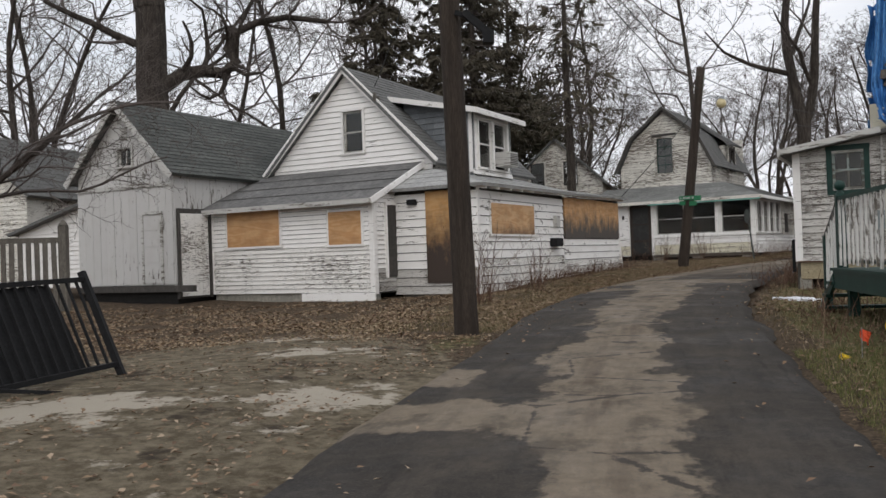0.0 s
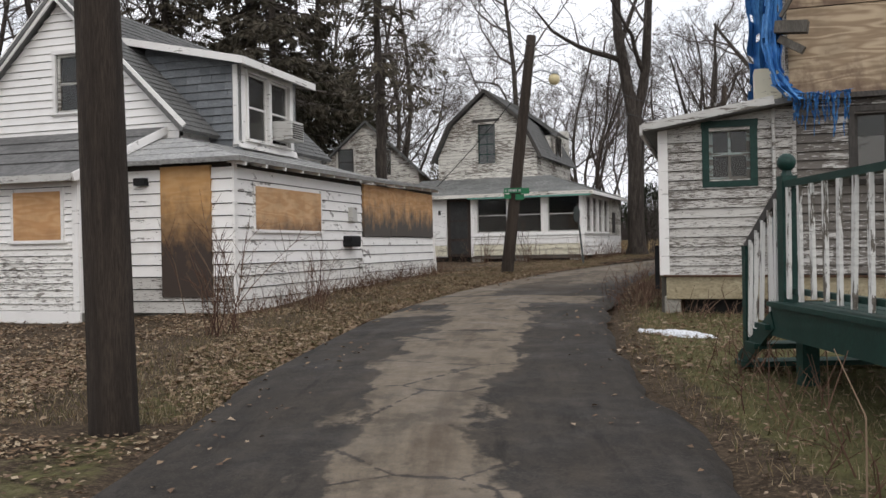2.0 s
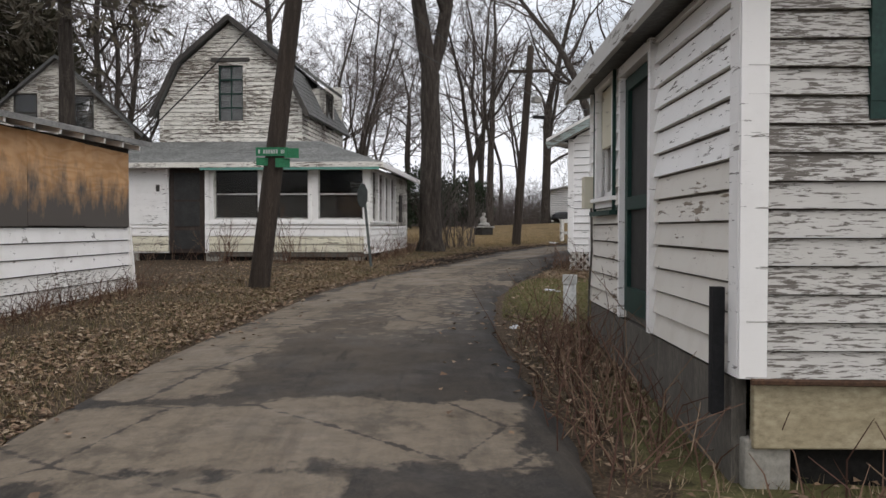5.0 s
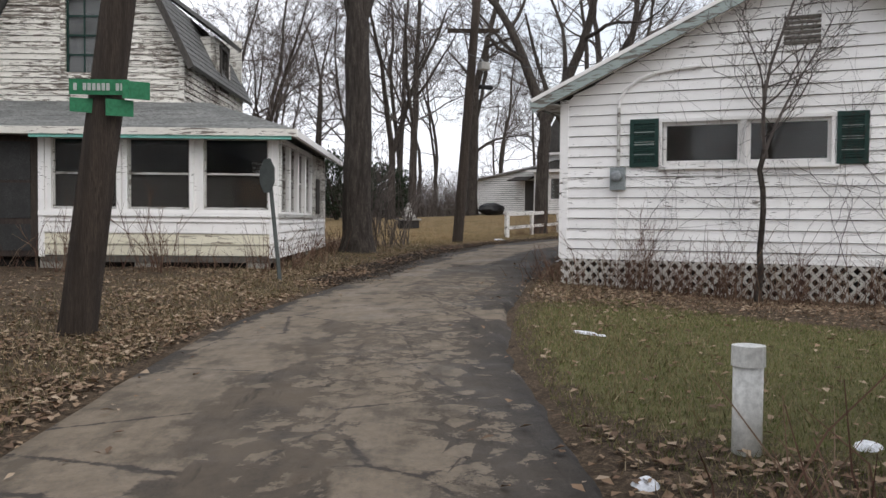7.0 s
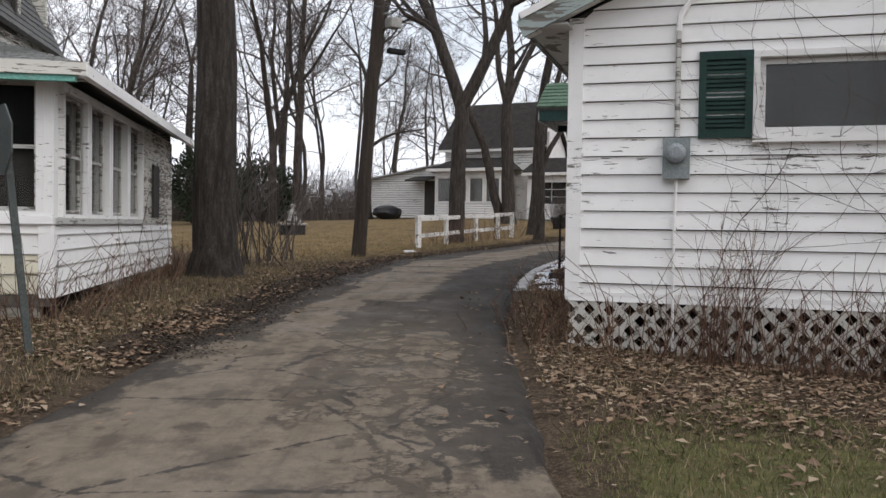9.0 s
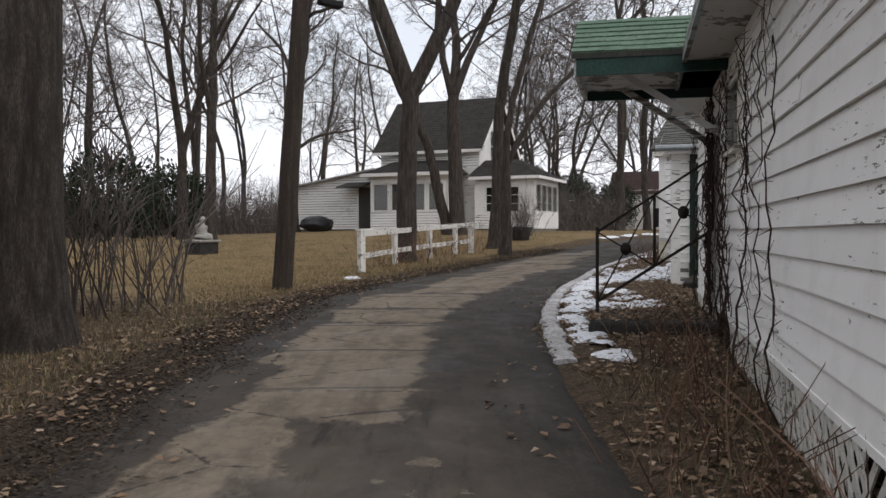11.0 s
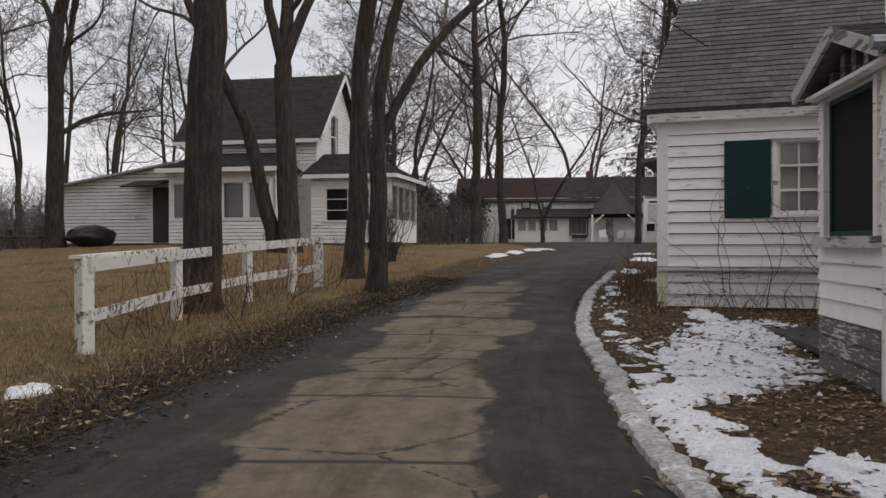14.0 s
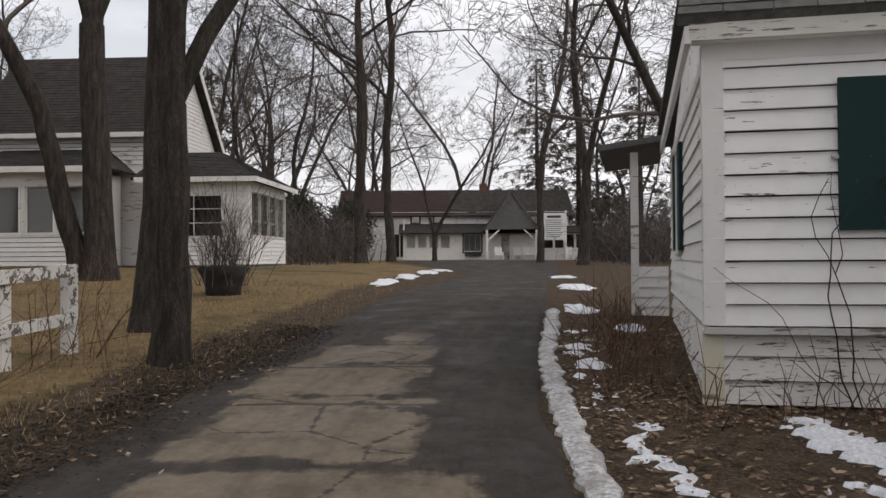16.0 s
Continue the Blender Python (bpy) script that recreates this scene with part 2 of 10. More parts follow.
M_IRON = plain("blackened_iron", (0.018, 0.014, 0.012), (0.045, 0.03, 0.024), 6.0, rough=0.8)
M_TARP = plain("torn_blue_tarpaulin", (0.035, 0.16, 0.43), (0.12, 0.33, 0.62), 3.0, (1, 1, 0.4), 0.55)
M_SNOW = plain("old_snow", (0.78, 0.8, 0.84), (0.9, 0.91, 0.93), 4.0, rough=0.7, relief=0.5)
M_PVC = plain("white_plastic_pipe", (0.68, 0.68, 0.64), (0.78, 0.78, 0.75), 3.0, rough=0.5, relief=0.08)
M_SIGN = plain("green_street_sign", (0.02, 0.16, 0.07), (0.03, 0.2, 0.09), 4.0, rough=0.45, relief=0.05)
M_LETTER = plain("white_sign_lettering", (0.42, 0.46, 0.43), (0.5, 0.54, 0.5), 4.0, rough=0.5, relief=0.05)
M_KSCREEN = plain("grey_porch_screen", (0.2, 0.2, 0.195), (0.3, 0.3, 0.29), 5.0, rough=0.6)
# dark wall backing that paints shadow lines into the gaps between boards
M_GAPSHADE = plain("board_gap_shade", (0.03, 0.027, 0.023), (0.055, 0.048, 0.04), 3.0)
M_CURTAIN = plain("net_curtain", (0.66, 0.66, 0.62), (0.8, 0.79, 0.76), 5.0, (6, 6, 1), 0.9)
M_SCREEN = plain("window_screen_mesh", (0.028, 0.028, 0.027), (0.05, 0.05, 0.048), 5.0, rough=0.6)
M_ORANGE = plain("orange_flag", (0.75, 0.09, 0.03), (0.85, 0.14, 0.05), 5.0, rough=0.6)
M_YELLOW = plain("yellow_flag", (0.8, 0.55, 0.03), (0.85, 0.62, 0.05), 5.0, rough=0.6)
M_VINE = plain("dark_vine_bark", (0.035, 0.022, 0.018), (0.085, 0.056, 0.046), 3.0, (2, 2, 1), 0.95, 0.2)
M_STONE = plain("pale_cast_stone", (0.3, 0.29, 0.265), (0.46, 0.445, 0.41), 6.0, rough=0.9)
M_DARKSTONE = plain("dark_stone_block", (0.03, 0.028, 0.026), (0.06, 0.055, 0.05), 6.0, rough=0.9)
M_GREYWOOD = plain("grey_weathered_wood", (0.11, 0.1, 0.085), (0.19, 0.17, 0.145), 3.0, (3, 3, 0.6), 0.9, 0.5)
M_FENCEWHITE = peeling("worn_white_fence_paint", (0.73, 0.71, 0.67), (0.22, 0.2, 0.17), 0.3, run=(5, 5, 5))
M_PICKETWHITE = peeling("chipped_white_picket_paint", (0.66, 0.65, 0.61), (0.2, 0.18, 0.15), 0.3, run=(9, 9, 1.6))
M_LAMPGLASS = plain("lamp_globe", (0.7, 0.6, 0.35), (0.8, 0.7, 0.45), 5.0, rough=0.35, relief=0.05)
M_BLACKSCREEN = plain("insect_screen_with_porch_dark", (0.012, 0.013, 0.014), (0.02, 0.021, 0.022), 40.0, rough=0.95, relief=0.1)
M_SIGNBACK = plain("dull_grey_green_metal", (0.07, 0.08, 0.075), (0.11, 0.125, 0.118), 6.0, rough=0.6)
M_WIRE = plain("black_cable", (0.012, 0.012, 0.012), (0.02, 0.02, 0.02), 3.0, rough=0.6)
M_BRICK = plain("chimney_brick", (0.13, 0.07, 0.055), (0.2, 0.12, 0.1), 6.0, rough=0.9)

# near-black tone that paints in the darkness of unlit rooms
M_ROOMDARK = plain("painted_room_dark", (0.025, 0.022, 0.02), (0.045, 0.04, 0.036), 2.0)
M_DUSKY = plain("dark_window_backing", (0.05, 0.048, 0.045), (0.085, 0.08, 0.075), 2.0, (3, 3, 0.6))
M_TEALWORN = peeling("worn_grey_green_trim", (0.33, 0.38, 0.36), (0.2, 0.19, 0.17), 0.5)
M_ROOF_MOSS = plain("mossy_green_shingles", (0.09, 0.15, 0.1), (0.14, 0.21, 0.15), 2.0, rough=0.9)
M_GLASS, nt, b = mat_new("window_glass", 0.04)
nt.nodes.remove(b)
g_clear, g_gloss, g_mix, g_fres = (nt.nodes.new("ShaderNode" + k) for k in ("BsdfTransparent", "BsdfGlossy", "MixShader", "LayerWeight"))
g_clear.inputs["Color"].default_value = (0.8, 0.79, 0.775, 1)
g_gloss.inputs["Color"].default_value = (0.8, 0.82, 0.82, 1)
g_gloss.inputs["Roughness"].default_value = 0.06
g_fres.inputs["Blend"].default_value = 0.5
bump(nt, g_gloss, tex(nt, coords(nt, (1, 1, 1)), 1.5, 2, 0.5), 0.06, 0.02)
nt.links.new(math2(nt, "ADD", math2(nt, "MULTIPLY", math2(nt, "POWER", g_fres.outputs["Facing"], 4.0), 0.55), 0.035), g_mix.inputs[0])
nt.links.new(g_clear.outputs[0], g_mix.inputs[1])
nt.links.new(g_gloss.outputs[0], g_mix.inputs[2])
nt.links.new(g_mix.outputs[0], nt.nodes["Material Output"].inputs["Surface"])


def litter(name, tones, rough=0.9):
    """Tones picked leaf by leaf."""
    m, nt, b = mat_new(name, rough)
    g = nt.nodes.new("ShaderNodeNewGeometry")
    r = nt.nodes.new("ShaderNodeValToRGB")
    b.inputs["Specular IOR Level"].default_value = 0.1
    r.color_ramp.interpolation = "CONSTANT"
    while len(r.color_ramp.elements) < len(tones):
        r.color_ramp.elements.new(0.5)
    for k, (e, c) in enumerate(zip(r.color_ramp.elements, tones)):
        e.position, e.color = k / len(tones), (*c, 1)
    nt.links.new(g.outputs["Random Per Island"], r.inputs["Fac"])
    nt.links.new(r.outputs["Color"], b.inputs["Base Color"])
    return m


M_DEADLEAF = litter("dead_oak_leaves", [(0.23, 0.155, 0.1), (0.27, 0.19, 0.125), (0.15, 0.105, 0.073), (0.31, 0.23, 0.16), (0.18, 0.118, 0.08), (0.21, 0.14, 0.09), (0.36, 0.28, 0.2), (0.14, 0.095, 0.066), (0.27, 0.195, 0.13), (0.17, 0.115, 0.08)])
M_TANLEAF = litter("tan_dry_leaves", [(0.3, 0.22, 0.14), (0.24, 0.165, 0.1), (0.38, 0.29, 0.19), (0.19, 0.125, 0.075), (0.43, 0.345, 0.24), (0.13, 0.085, 0.055), (0.33, 0.24, 0.15)])
M_GRASSBLADE = litter("short_winter_grass", [(0.12, 0.135, 0.045), (0.155, 0.165, 0.062), (0.21, 0.185, 0.09), (0.1, 0.12, 0.042), (0.26, 0.22, 0.12)])
M_STRAW = litter("dry_straw_grass", [(0.31, 0.225, 0.115), (0.4, 0.3, 0.165), (0.22, 0.155, 0.08), (0.16, 0.13, 0.062), (0.34, 0.25, 0.14)])
M_VERGE = litter("dead_verge_grass", [(0.2, 0.15, 0.085), (0.28, 0.215, 0.13), (0.12, 0.105, 0.05), (0.16, 0.115, 0.066), (0.09, 0.09, 0.04), (0.34, 0.27, 0.18)])
M_SOIL = litter("dark_edge_soil", [(0.045, 0.035, 0.028), (0.06, 0.046, 0.036), (0.036, 0.029, 0.023), (0.08, 0.062, 0.048), (0.052, 0.041, 0.032)])
M_STEM = litter("dead_weed_stems", [(0.12, 0.07, 0.05), (0.16, 0.1, 0.07), (0.085, 0.048, 0.036), (0.2, 0.14, 0.095)])


# ---- mesh helpers ----
def mesh_of(name, verts, faces, material, smooth=False):
    me = bpy.data.meshes.new(name)
    me.from_pydata([tuple(v) for v in verts], [], [tuple(f) for f in faces])
    me.materials.append(material)
    if smooth:
        me.polygons.foreach_set("use_smooth", [True] * len(me.polygons))
    me.update()
    return me


def part(name, geo, material, parent=None, label="", smooth=False):
    """Links geo, a (verts, faces) pair or a bmesh, as one mesh object under a thing or part."""
    if isinstance(geo, tuple):
        me = mesh_of(name, geo[0], geo[1], material, smooth)
    else:
        me = bpy.data.meshes.new(name)
        geo.to_mesh(me)
        geo.free()
        me.materials.append(material)
        if smooth:
            me.polygons.foreach_set("use_smooth", [True] * len(me.polygons))
    ob = new(name, me)
    if parent is not None:
        ob.parent = parent
    if label:
        ob["label"] = label
    return ob


def thing(name, x, y, z, turn, label, category, group="", kind=""):
    ob = new(name)
    ob.empty_display_size = 0.2
    ob.matrix_world = pose(x, y, z, 0, 0, turn)
    return tagged(ob, label, category, group, kind)


BOXF = [(0, 3, 2, 1), (4, 5, 6, 7), (0, 1, 5, 4), (1, 2, 6, 5), (2, 3, 7, 6), (3, 0, 4, 7)]


def box(x0, x1, y0, y1, z0, z1):
    return [(x0, y0, z0), (x1, y0, z0), (x1, y1, z0), (x0, y1, z0), (x0, y0, z1), (x1, y0, z1), (x1, y1, z1), (x0, y1, z1)], list(BOXF)


def join(*geos):
    verts, faces = [], []
    for v, f in geos:
        n = len(verts)
        verts += list(v)
        faces += [tuple(i + n for i in face) for face in f]
    return verts, faces


def soft_box(x0, x1, y0, y1, z0, z1, r=0.01):
    """A box with bevelled edges."""
    bm = bmesh.new()
    bmesh.ops.create_cube(bm, size=1)
    for v in bm.verts:
        v.co = Vector((x0 + (v.co.x + 0.5) * (x1 - x0), y0 + (v.co.y + 0.5) * (y1 - y0), z0 + (v.co.z + 0.5) * (z1 - z0)))
    bmesh.ops.bevel(bm, geom=list(bm.edges), offset=r, segments=2, affect="EDGES", profile=0.5)
    return bm


def bar(p, q, w, h=None, spin=0.0):
    """A square bar between two points."""
    h = h or w
    p, q = Vector(p), Vector(q)
    d = (q - p).normalized()
    side = d.cross(Vector((0, 1, 0)) if abs(d.z) > 0.95 else Vector((0, 0, 1))).normalized()
    up = side.cross(d).normalized()
    if spin:
        side, up = side * math.cos(spin) + up * math.sin(spin), up * math.cos(spin) - side * math.sin(spin)
    o = []
    for e in (p, q):
        for a, c in ((-1, -1), (1, -1), (1, 1), (-1, 1)):
            o.append(tuple(e + side * (a * w / 2) + up * (c * h / 2)))
    return o, list(BOXF)


def tube(points, radii, sides=8, cap=True):
    """A tapered tube along points."""
    verts, faces = [], []
    pts = [Vector(p) for p in points]
    d = (pts[1] - pts[0]).normalized()
    x = d.cross(Vector((0.3, 0.9, 0.1)))
    if x.length < 1e-3:
        x = d.cross(Vector((1, 0, 0)))
    x.normalize()
    for k, p in enumerate(pts):
        a, c = pts[max(k - 1, 0)], pts[min(k + 1, len(pts) - 1)]
        d = (c - a).normalized()
        x = (x - d * x.dot(d)).normalized()
        y = d.cross(x)
        for j in range(sides):
            t = 2 * math.pi * j / sides
            verts.append(tuple(p + (x * math.cos(t) + y * math.sin(t)) * radii[k]))
        if k:
            n = (k - 1) * sides
            for j in range(sides):
                faces.append((n + j, n + (j + 1) % sides, n + sides + (j + 1) % sides, n + sides + j))
    if cap:
        faces.append(tuple(range(sides))[::-1])
        n = (len(pts) - 1) * sides
        faces.append(tuple(range(n, n + sides)))
    return verts, faces


# ---- plan: the lane and the lie of the land ----
LANE = [(0.3, -12.0, -0.27, 1.7), (0.6, -4.0, -0.2, 1.7), (0.97, 2.0, -0.1, 1.52), (1.51, 5.51, -0.02, 1.48), (2.25, 8.81, 0.08, 1.46), (3.05, 12.41, 0.18, 1.48), (4.4, 16.62, 0.26, 1.51),
        (6.01, 20.34, 0.33, 1.47), (7.59, 23.36, 0.36, 1.41), (9.7, 26.84, 0.42, 1.42), (12.12, 29.8, 0.49, 1.39), (14.68, 32.62, 0.57, 1.4), (18.59, 36.5, 0.7, 1.56), (22.11, 39.12, 0.79, 1.63),
        (27.37, 41.86, 0.92, 1.45), (31.58, 43.6, 1.07, 1.4), (37.66, 45.78, 1.31, 1.48), (45.16, 48.53, 1.43, 1.58), (54.16, 51.63, 1.52, 1.91), (68.08, 58.85, 1.8, 4.0), (76.02, 62.96, 1.9, 5.0)]


def smooth_lane(step_m=0.5):
    """The lane's middle line, evenly walked."""
    pts = np.array(LANE, float)
    out = []
    for i in range(len(pts) - 1):
        p0, p1, p2, p3 = pts[max(i - 1, 0)], pts[i], pts[i + 1], pts[min(i + 2, len(pts) - 1)]
        n = max(2, int(np.hypot(*(p2 - p1)[:2]) / step_m))
        for k in range(n):
            t = k / n
            out.append(0.5 * (2 * p1 + (p2 - p0) * t + (2 * p0 - 5 * p1 + 4 * p2 - p3) * t * t + (3 * p1 - p0 - 3 * p2 + p3) * t ** 3))
    out.append(pts[-1])
    return np.array(out)


MID = smooth_lane()


def lane_at(x, y):
    """Cross distance (right positive), height and half width of the lane nearest to places."""
    x, y = np.atleast_1d(np.asarray(x, float)), np.atleast_1d(np.asarray(y, float))
    cross, zz, hw = np.zeros_like(x), np.zeros_like(x), np.zeros_like(x)
    tang = np.gradient(MID[:, :2], axis=0)
    tang /= np.linalg.norm(tang, axis=1)[:, None]
    for a in range(0, len(x), 4000):
        s = slice(a, a + 4000)
        dx, dy = x[s, None] - MID[None, :, 0], y[s, None] - MID[None, :, 1]
        d = np.hypot(dx, dy)
        n = d.argmin(1)
        r = np.arange(len(n))
        cross[s] = dx[r, n] * tang[n, 1] - dy[r, n] * tang[n, 0]
        w = np.exp(-(d - d[r, n][:, None]) / 2.0)
        zz[s] = (w * MID[None, :, 2]).sum(1) / w.sum(1)
        far = np.maximum(np.abs(d[r, n]) - np.abs(cross[s]), 0)
        cross[s] += np.sign(cross[s] + 1e-9) * far
        hw[s] = MID[n, 3]
    return cross, zz, hw


def sstep(a, b, v):
    t = np.clip((v - a) / (b - a), 0, 1)
    return t * t * (3 - 2 * t)


def land(x, y):
    """Height of the ground, without its small bumps."""
    x, y = np.atleast_1d(np.asarray(x, float)), np.atleast_1d(np.asarray(y, float))
    c, z, hw = lane_at(x, y)
    z = z + 0.08 * sstep(0.1, 1.6, -c - hw)
    z = z - 0.07 * sstep(0.3, 2.0, -c - hw) * np.exp(-((x - 24) / 5) ** 2)
    z = z - 0.30 * np.exp(-(((x + 4) ** 2 + (y - 17) ** 2) / 60))
    z = z + 0.40 * np.exp(-(((x - 41) ** 2 + (y - 62) ** 2) / 110))
    z = z - 0.14 * np.exp(-(((x - 17) ** 2 + (y - 27.3) ** 2) / 9))
    z = z - 0.12 * np.exp(-(((x - 8) ** 2 + (y - 15.5) ** 2) / 10))
    return z


def g0(x, y):
    return float(land(x, y)[0])

# ---- ground ----
def spaced(lo, hi, a, b, fine):
    """Coordinates: fine between a and b, ever wider outside."""
    mid = list(np.arange(a, b + 1e-6, fine))
    out, s, v = [], fine, b
    while v < hi:
        s *= 1.25
        v += s
        out.append(v)
    low, s, v = [], fine, a
    while v > lo:
        s *= 1.25
        v -= s
        low.append(v)
    return np.array(low[::-1] + mid + out)


GRID = {}


def turf_z(x, y):
    """Height of the ground sheet with its bumps."""
    x, y = np.atleast_1d(np.asarray(x, float)), np.atleast_1d(np.asarray(y, float))
    xs, ys, h = GRID["xs"], GRID["ys"], GRID["h"]
    i = np.clip(np.searchsorted(xs, x) - 1, 0, len(xs) - 2)
    j = np.clip(np.searchsorted(ys, y) - 1, 0, len(ys) - 2)
    a, b = (x - xs[i]) / (xs[i + 1] - xs[i]), (y - ys[j]) / (ys[j + 1] - ys[j])
    return (h[j, i] * (1 - a) + h[j, i + 1] * a) * (1 - b) + (h[j + 1, i] * (1 - a) + h[j + 1, i + 1] * a) * b


def build_ground():
    xs, ys = spaced(-900, 1000, -16, 46, 0.42), spaced(-700, 1100, -4, 62, 0.42)
    gx, gy = np.meshgrid(xs, ys)
    fx, fy = gx.ravel(), gy.ravel()
    c, z, hw = lane_at(fx, fy)
    h = land(fx, fy)
    off = np.abs(c) - hw
    bumpy = np.array([noise.noise(Vector((a * 0.9, b * 0.9, 0))) * 0.03 + noise.noise(Vector((a * 2.7, b * 2.7, 5))) * 0.018 for a, b in zip(fx, fy)])
    h = h + bumpy * sstep(0.0, 0.8, off) - 0.06 * sstep(0.25, -0.3, off)
    far = np.hypot(fx - 25, fy - 35)
    h = h + sstep(90, 400, far) * 4.0
    nx, ny = len(xs), len(ys)
    GRID.update(xs=xs, ys=ys, h=h.reshape(ny, nx))
    idx = np.arange(nx * ny).reshape(ny, nx)
    faces = np.stack([idx[:-1, :-1], idx[:-1, 1:], idx[1:, 1:], idx[1:, :-1]], -1).reshape(-1, 4)
    me = bpy.data.meshes.new("ground")
    me.from_pydata(np.stack([fx, fy, h], 1).tolist(), [], faces.tolist())
    me.polygons.foreach_set("use_smooth", [True] * len(me.polygons))
    # zones: red dry lawn, green grass, blue bare dirt
    dry = sstep(0.5, 1.3, -c - hw) * sstep(15.5, 19.5, fx) * sstep(37, 41, fy)
    green = sstep(0.1, 0.7, c - hw) * sstep(3.2, 2.2, c - hw) * sstep(20.5, 18.5, fy) * sstep(2, 5, fy)
    green = np.maximum(green, np.exp(-(((fx - 11.6) / 2.5) ** 2 + ((fy - 24.6) / 3.6) ** 2) ** 2 * 0.8) * 1.1 * sstep(0.0, 0.5, c - hw))
    green = np.maximum(green, 0.55 * sstep(0.05, 0.3, -c - hw) * sstep(1.2, 0.6, -c - hw) * sstep(22, 16, fy))
    dirt = np.exp(-(((fx + 1.2 + 0.12 * (fy - 8)) / 2.3) ** 2 + ((fy - 7.6) / 4.6) ** 2) ** 2) * sstep(-0.5, 0.2, -c - hw)
    sand = np.zeros_like(fx)
    for sx, sy, rx, ry in ((-2.1, 6.5, 0.75, 0.5), (-0.3, 6.9, 0.4, 0.55), (-1.3, 11.6, 0.9, 0.4), (-0.9, 9.6, 0.6, 0.3)):
        sand = np.maximum(sand, np.exp(-((fx - sx) / rx) ** 2 - ((fy - sy) / ry) ** 2))
    col = me.color_attributes.new("zone", "FLOAT_COLOR", "POINT")
    col.data.foreach_set("color", np.stack([dry, np.clip(green, 0, 1), np.clip(dirt, 0, 1), sand], 1).ravel())
    m, nt, b = mat_new("leafy_ground", 0.95)
    b.inputs["Specular IOR Level"].default_value = 0.08
    at = nt.nodes.new("ShaderNodeVertexColor")
    at.layer_name = "zone"
    sep = nt.nodes.new("ShaderNodeSeparateColor")
    nt.links.new(at.outputs["Color"], sep.inputs["Color"])
    v = coords(nt)
    n1, n2, n3 = tex(nt, v, 0.8, 6, 0.6), tex(nt, v, 7.0, 8, 0.7), tex(nt, v, 38.0, 5, 0.7)
    soil = mix(nt, step(nt, n2, 0.35, 0.65), (0.038, 0.028, 0.02), (0.105, 0.078, 0.053))
    soil = mix(nt, step(nt, n3, 0.5, 0.68), soil, (0.19, 0.14, 0.095))
    lawn = mix(nt, step(nt, n2, 0.3, 0.68), (0.13, 0.09, 0.046), (0.27, 0.195, 0.105))
    lawn = mix(nt, step(nt, n1, 0.5, 0.72), lawn, (0.08, 0.074, 0.036))
    turf = mix(nt, step(nt, n2, 0.35, 0.65), (0.075, 0.072, 0.034), (0.145, 0.138, 0.06))
    turf = mix(nt, step(nt, n3, 0.5, 0.7), turf, (0.17, 0.14, 0.075))
    bare = mix(nt, step(nt, n2, 0.4, 0.6), (0.105, 0.086, 0.058), (0.205, 0.172, 0.122))
    bare = mix(nt, step(nt, tex(nt, v, 1.6, 8, 0.68), 0.56, 0.64), bare, (0.06, 0.048, 0.036))
    grit = math2(nt, "ADD", math2(nt, "MULTIPLY", at.outputs["Alpha"], 0.36), tex(nt, v, 2.3, 9, 0.72))
    bare = mix(nt, step(nt, grit, 0.6, 0.66), bare, (0.42, 0.375, 0.305))
    soft = math2(nt, "SUBTRACT", math2(nt, "MULTIPLY", n2, 0.9), 0.45)
    c1 = mix(nt, step(nt, math2(nt, "ADD", sep.outputs["Red"], soft), 0.35, 0.65), soil, lawn)
    c2 = mix(nt, step(nt, math2(nt, "ADD", sep.outputs["Green"], soft), 0.4, 0.62), c1, turf)
    c3 = mix(nt, step(nt, math2(nt, "ADD", sep.outputs["Blue"], soft), 0.4, 0.6), c2, bare)
    nt.links.new(c3, b.inputs["Base Color"])
    bump(nt, b, math2(nt, "ADD", n2, n3), 0.7, 0.04)
    me.materials.append(m)
    return tagged(new("ground", me), "leaf-strewn winter ground with patches of grass", "ground", kind="structure")


build_ground()


# stretches of bare pale concrete in the lane: from, to along it, left and right edge across it
PALE_NEAR = [(15.0, 17.1, -0.3, 0.5), (17.25, 18.2, -1.55, -0.25), (17.0, 19.3, -0.3, 0.54), (18.7, 19.5, -1.45, -1.05), (19.2, 21.1, -0.6, 0.38), (21.0, 24.4, -0.42, 0.36), (24.3, 27.0, -0.55, 0.6),
             (27.0, 29.3, -0.42, 0.62), (28.6, 29.4, -1.5, 0.3), (29.3, 30.5, -0.8, 0.45), (30.45, 31.95, -1.4, 1.25), (31.9, 35.6, -1.4, -0.55), (35.4, 38.5, -1.38, -0.55), (35.0, 37.6, 0.33, 0.6), (38.4, 41.2, -1.2, -0.35)]
PALE_FAR = [(41.0, 43.2, -1.15, 0.4), (41.6, 42.6, 0.95, 1.35), (43.0, 46.0, -1.1, -0.1), (45.8, 49.2, -0.9, -0.28), (49.0, 51.0, -0.7, 0.35), (50.9, 53.4, -0.85, 0.42), (53.5, 54.85, -0.92, 0.47), (54.95, 56.9, -0.95, 0.6),
            (57.0, 58.4, -0.5, 0.7), (58.3, 60.4, -0.62, 0.76), (60.3, 62.2, -0.5, 0.56), (62.0, 63.3, -0.5, 0.7), (63.2, 64.55, -0.82, 0.93), (64.65, 66.4, -0.86, 0.56), (66.5, 67.9, -1.0, 0.42), (68.0, 69.2, -0.8, 0.28), (69.2, 70.2, -0.3, 0.15)]


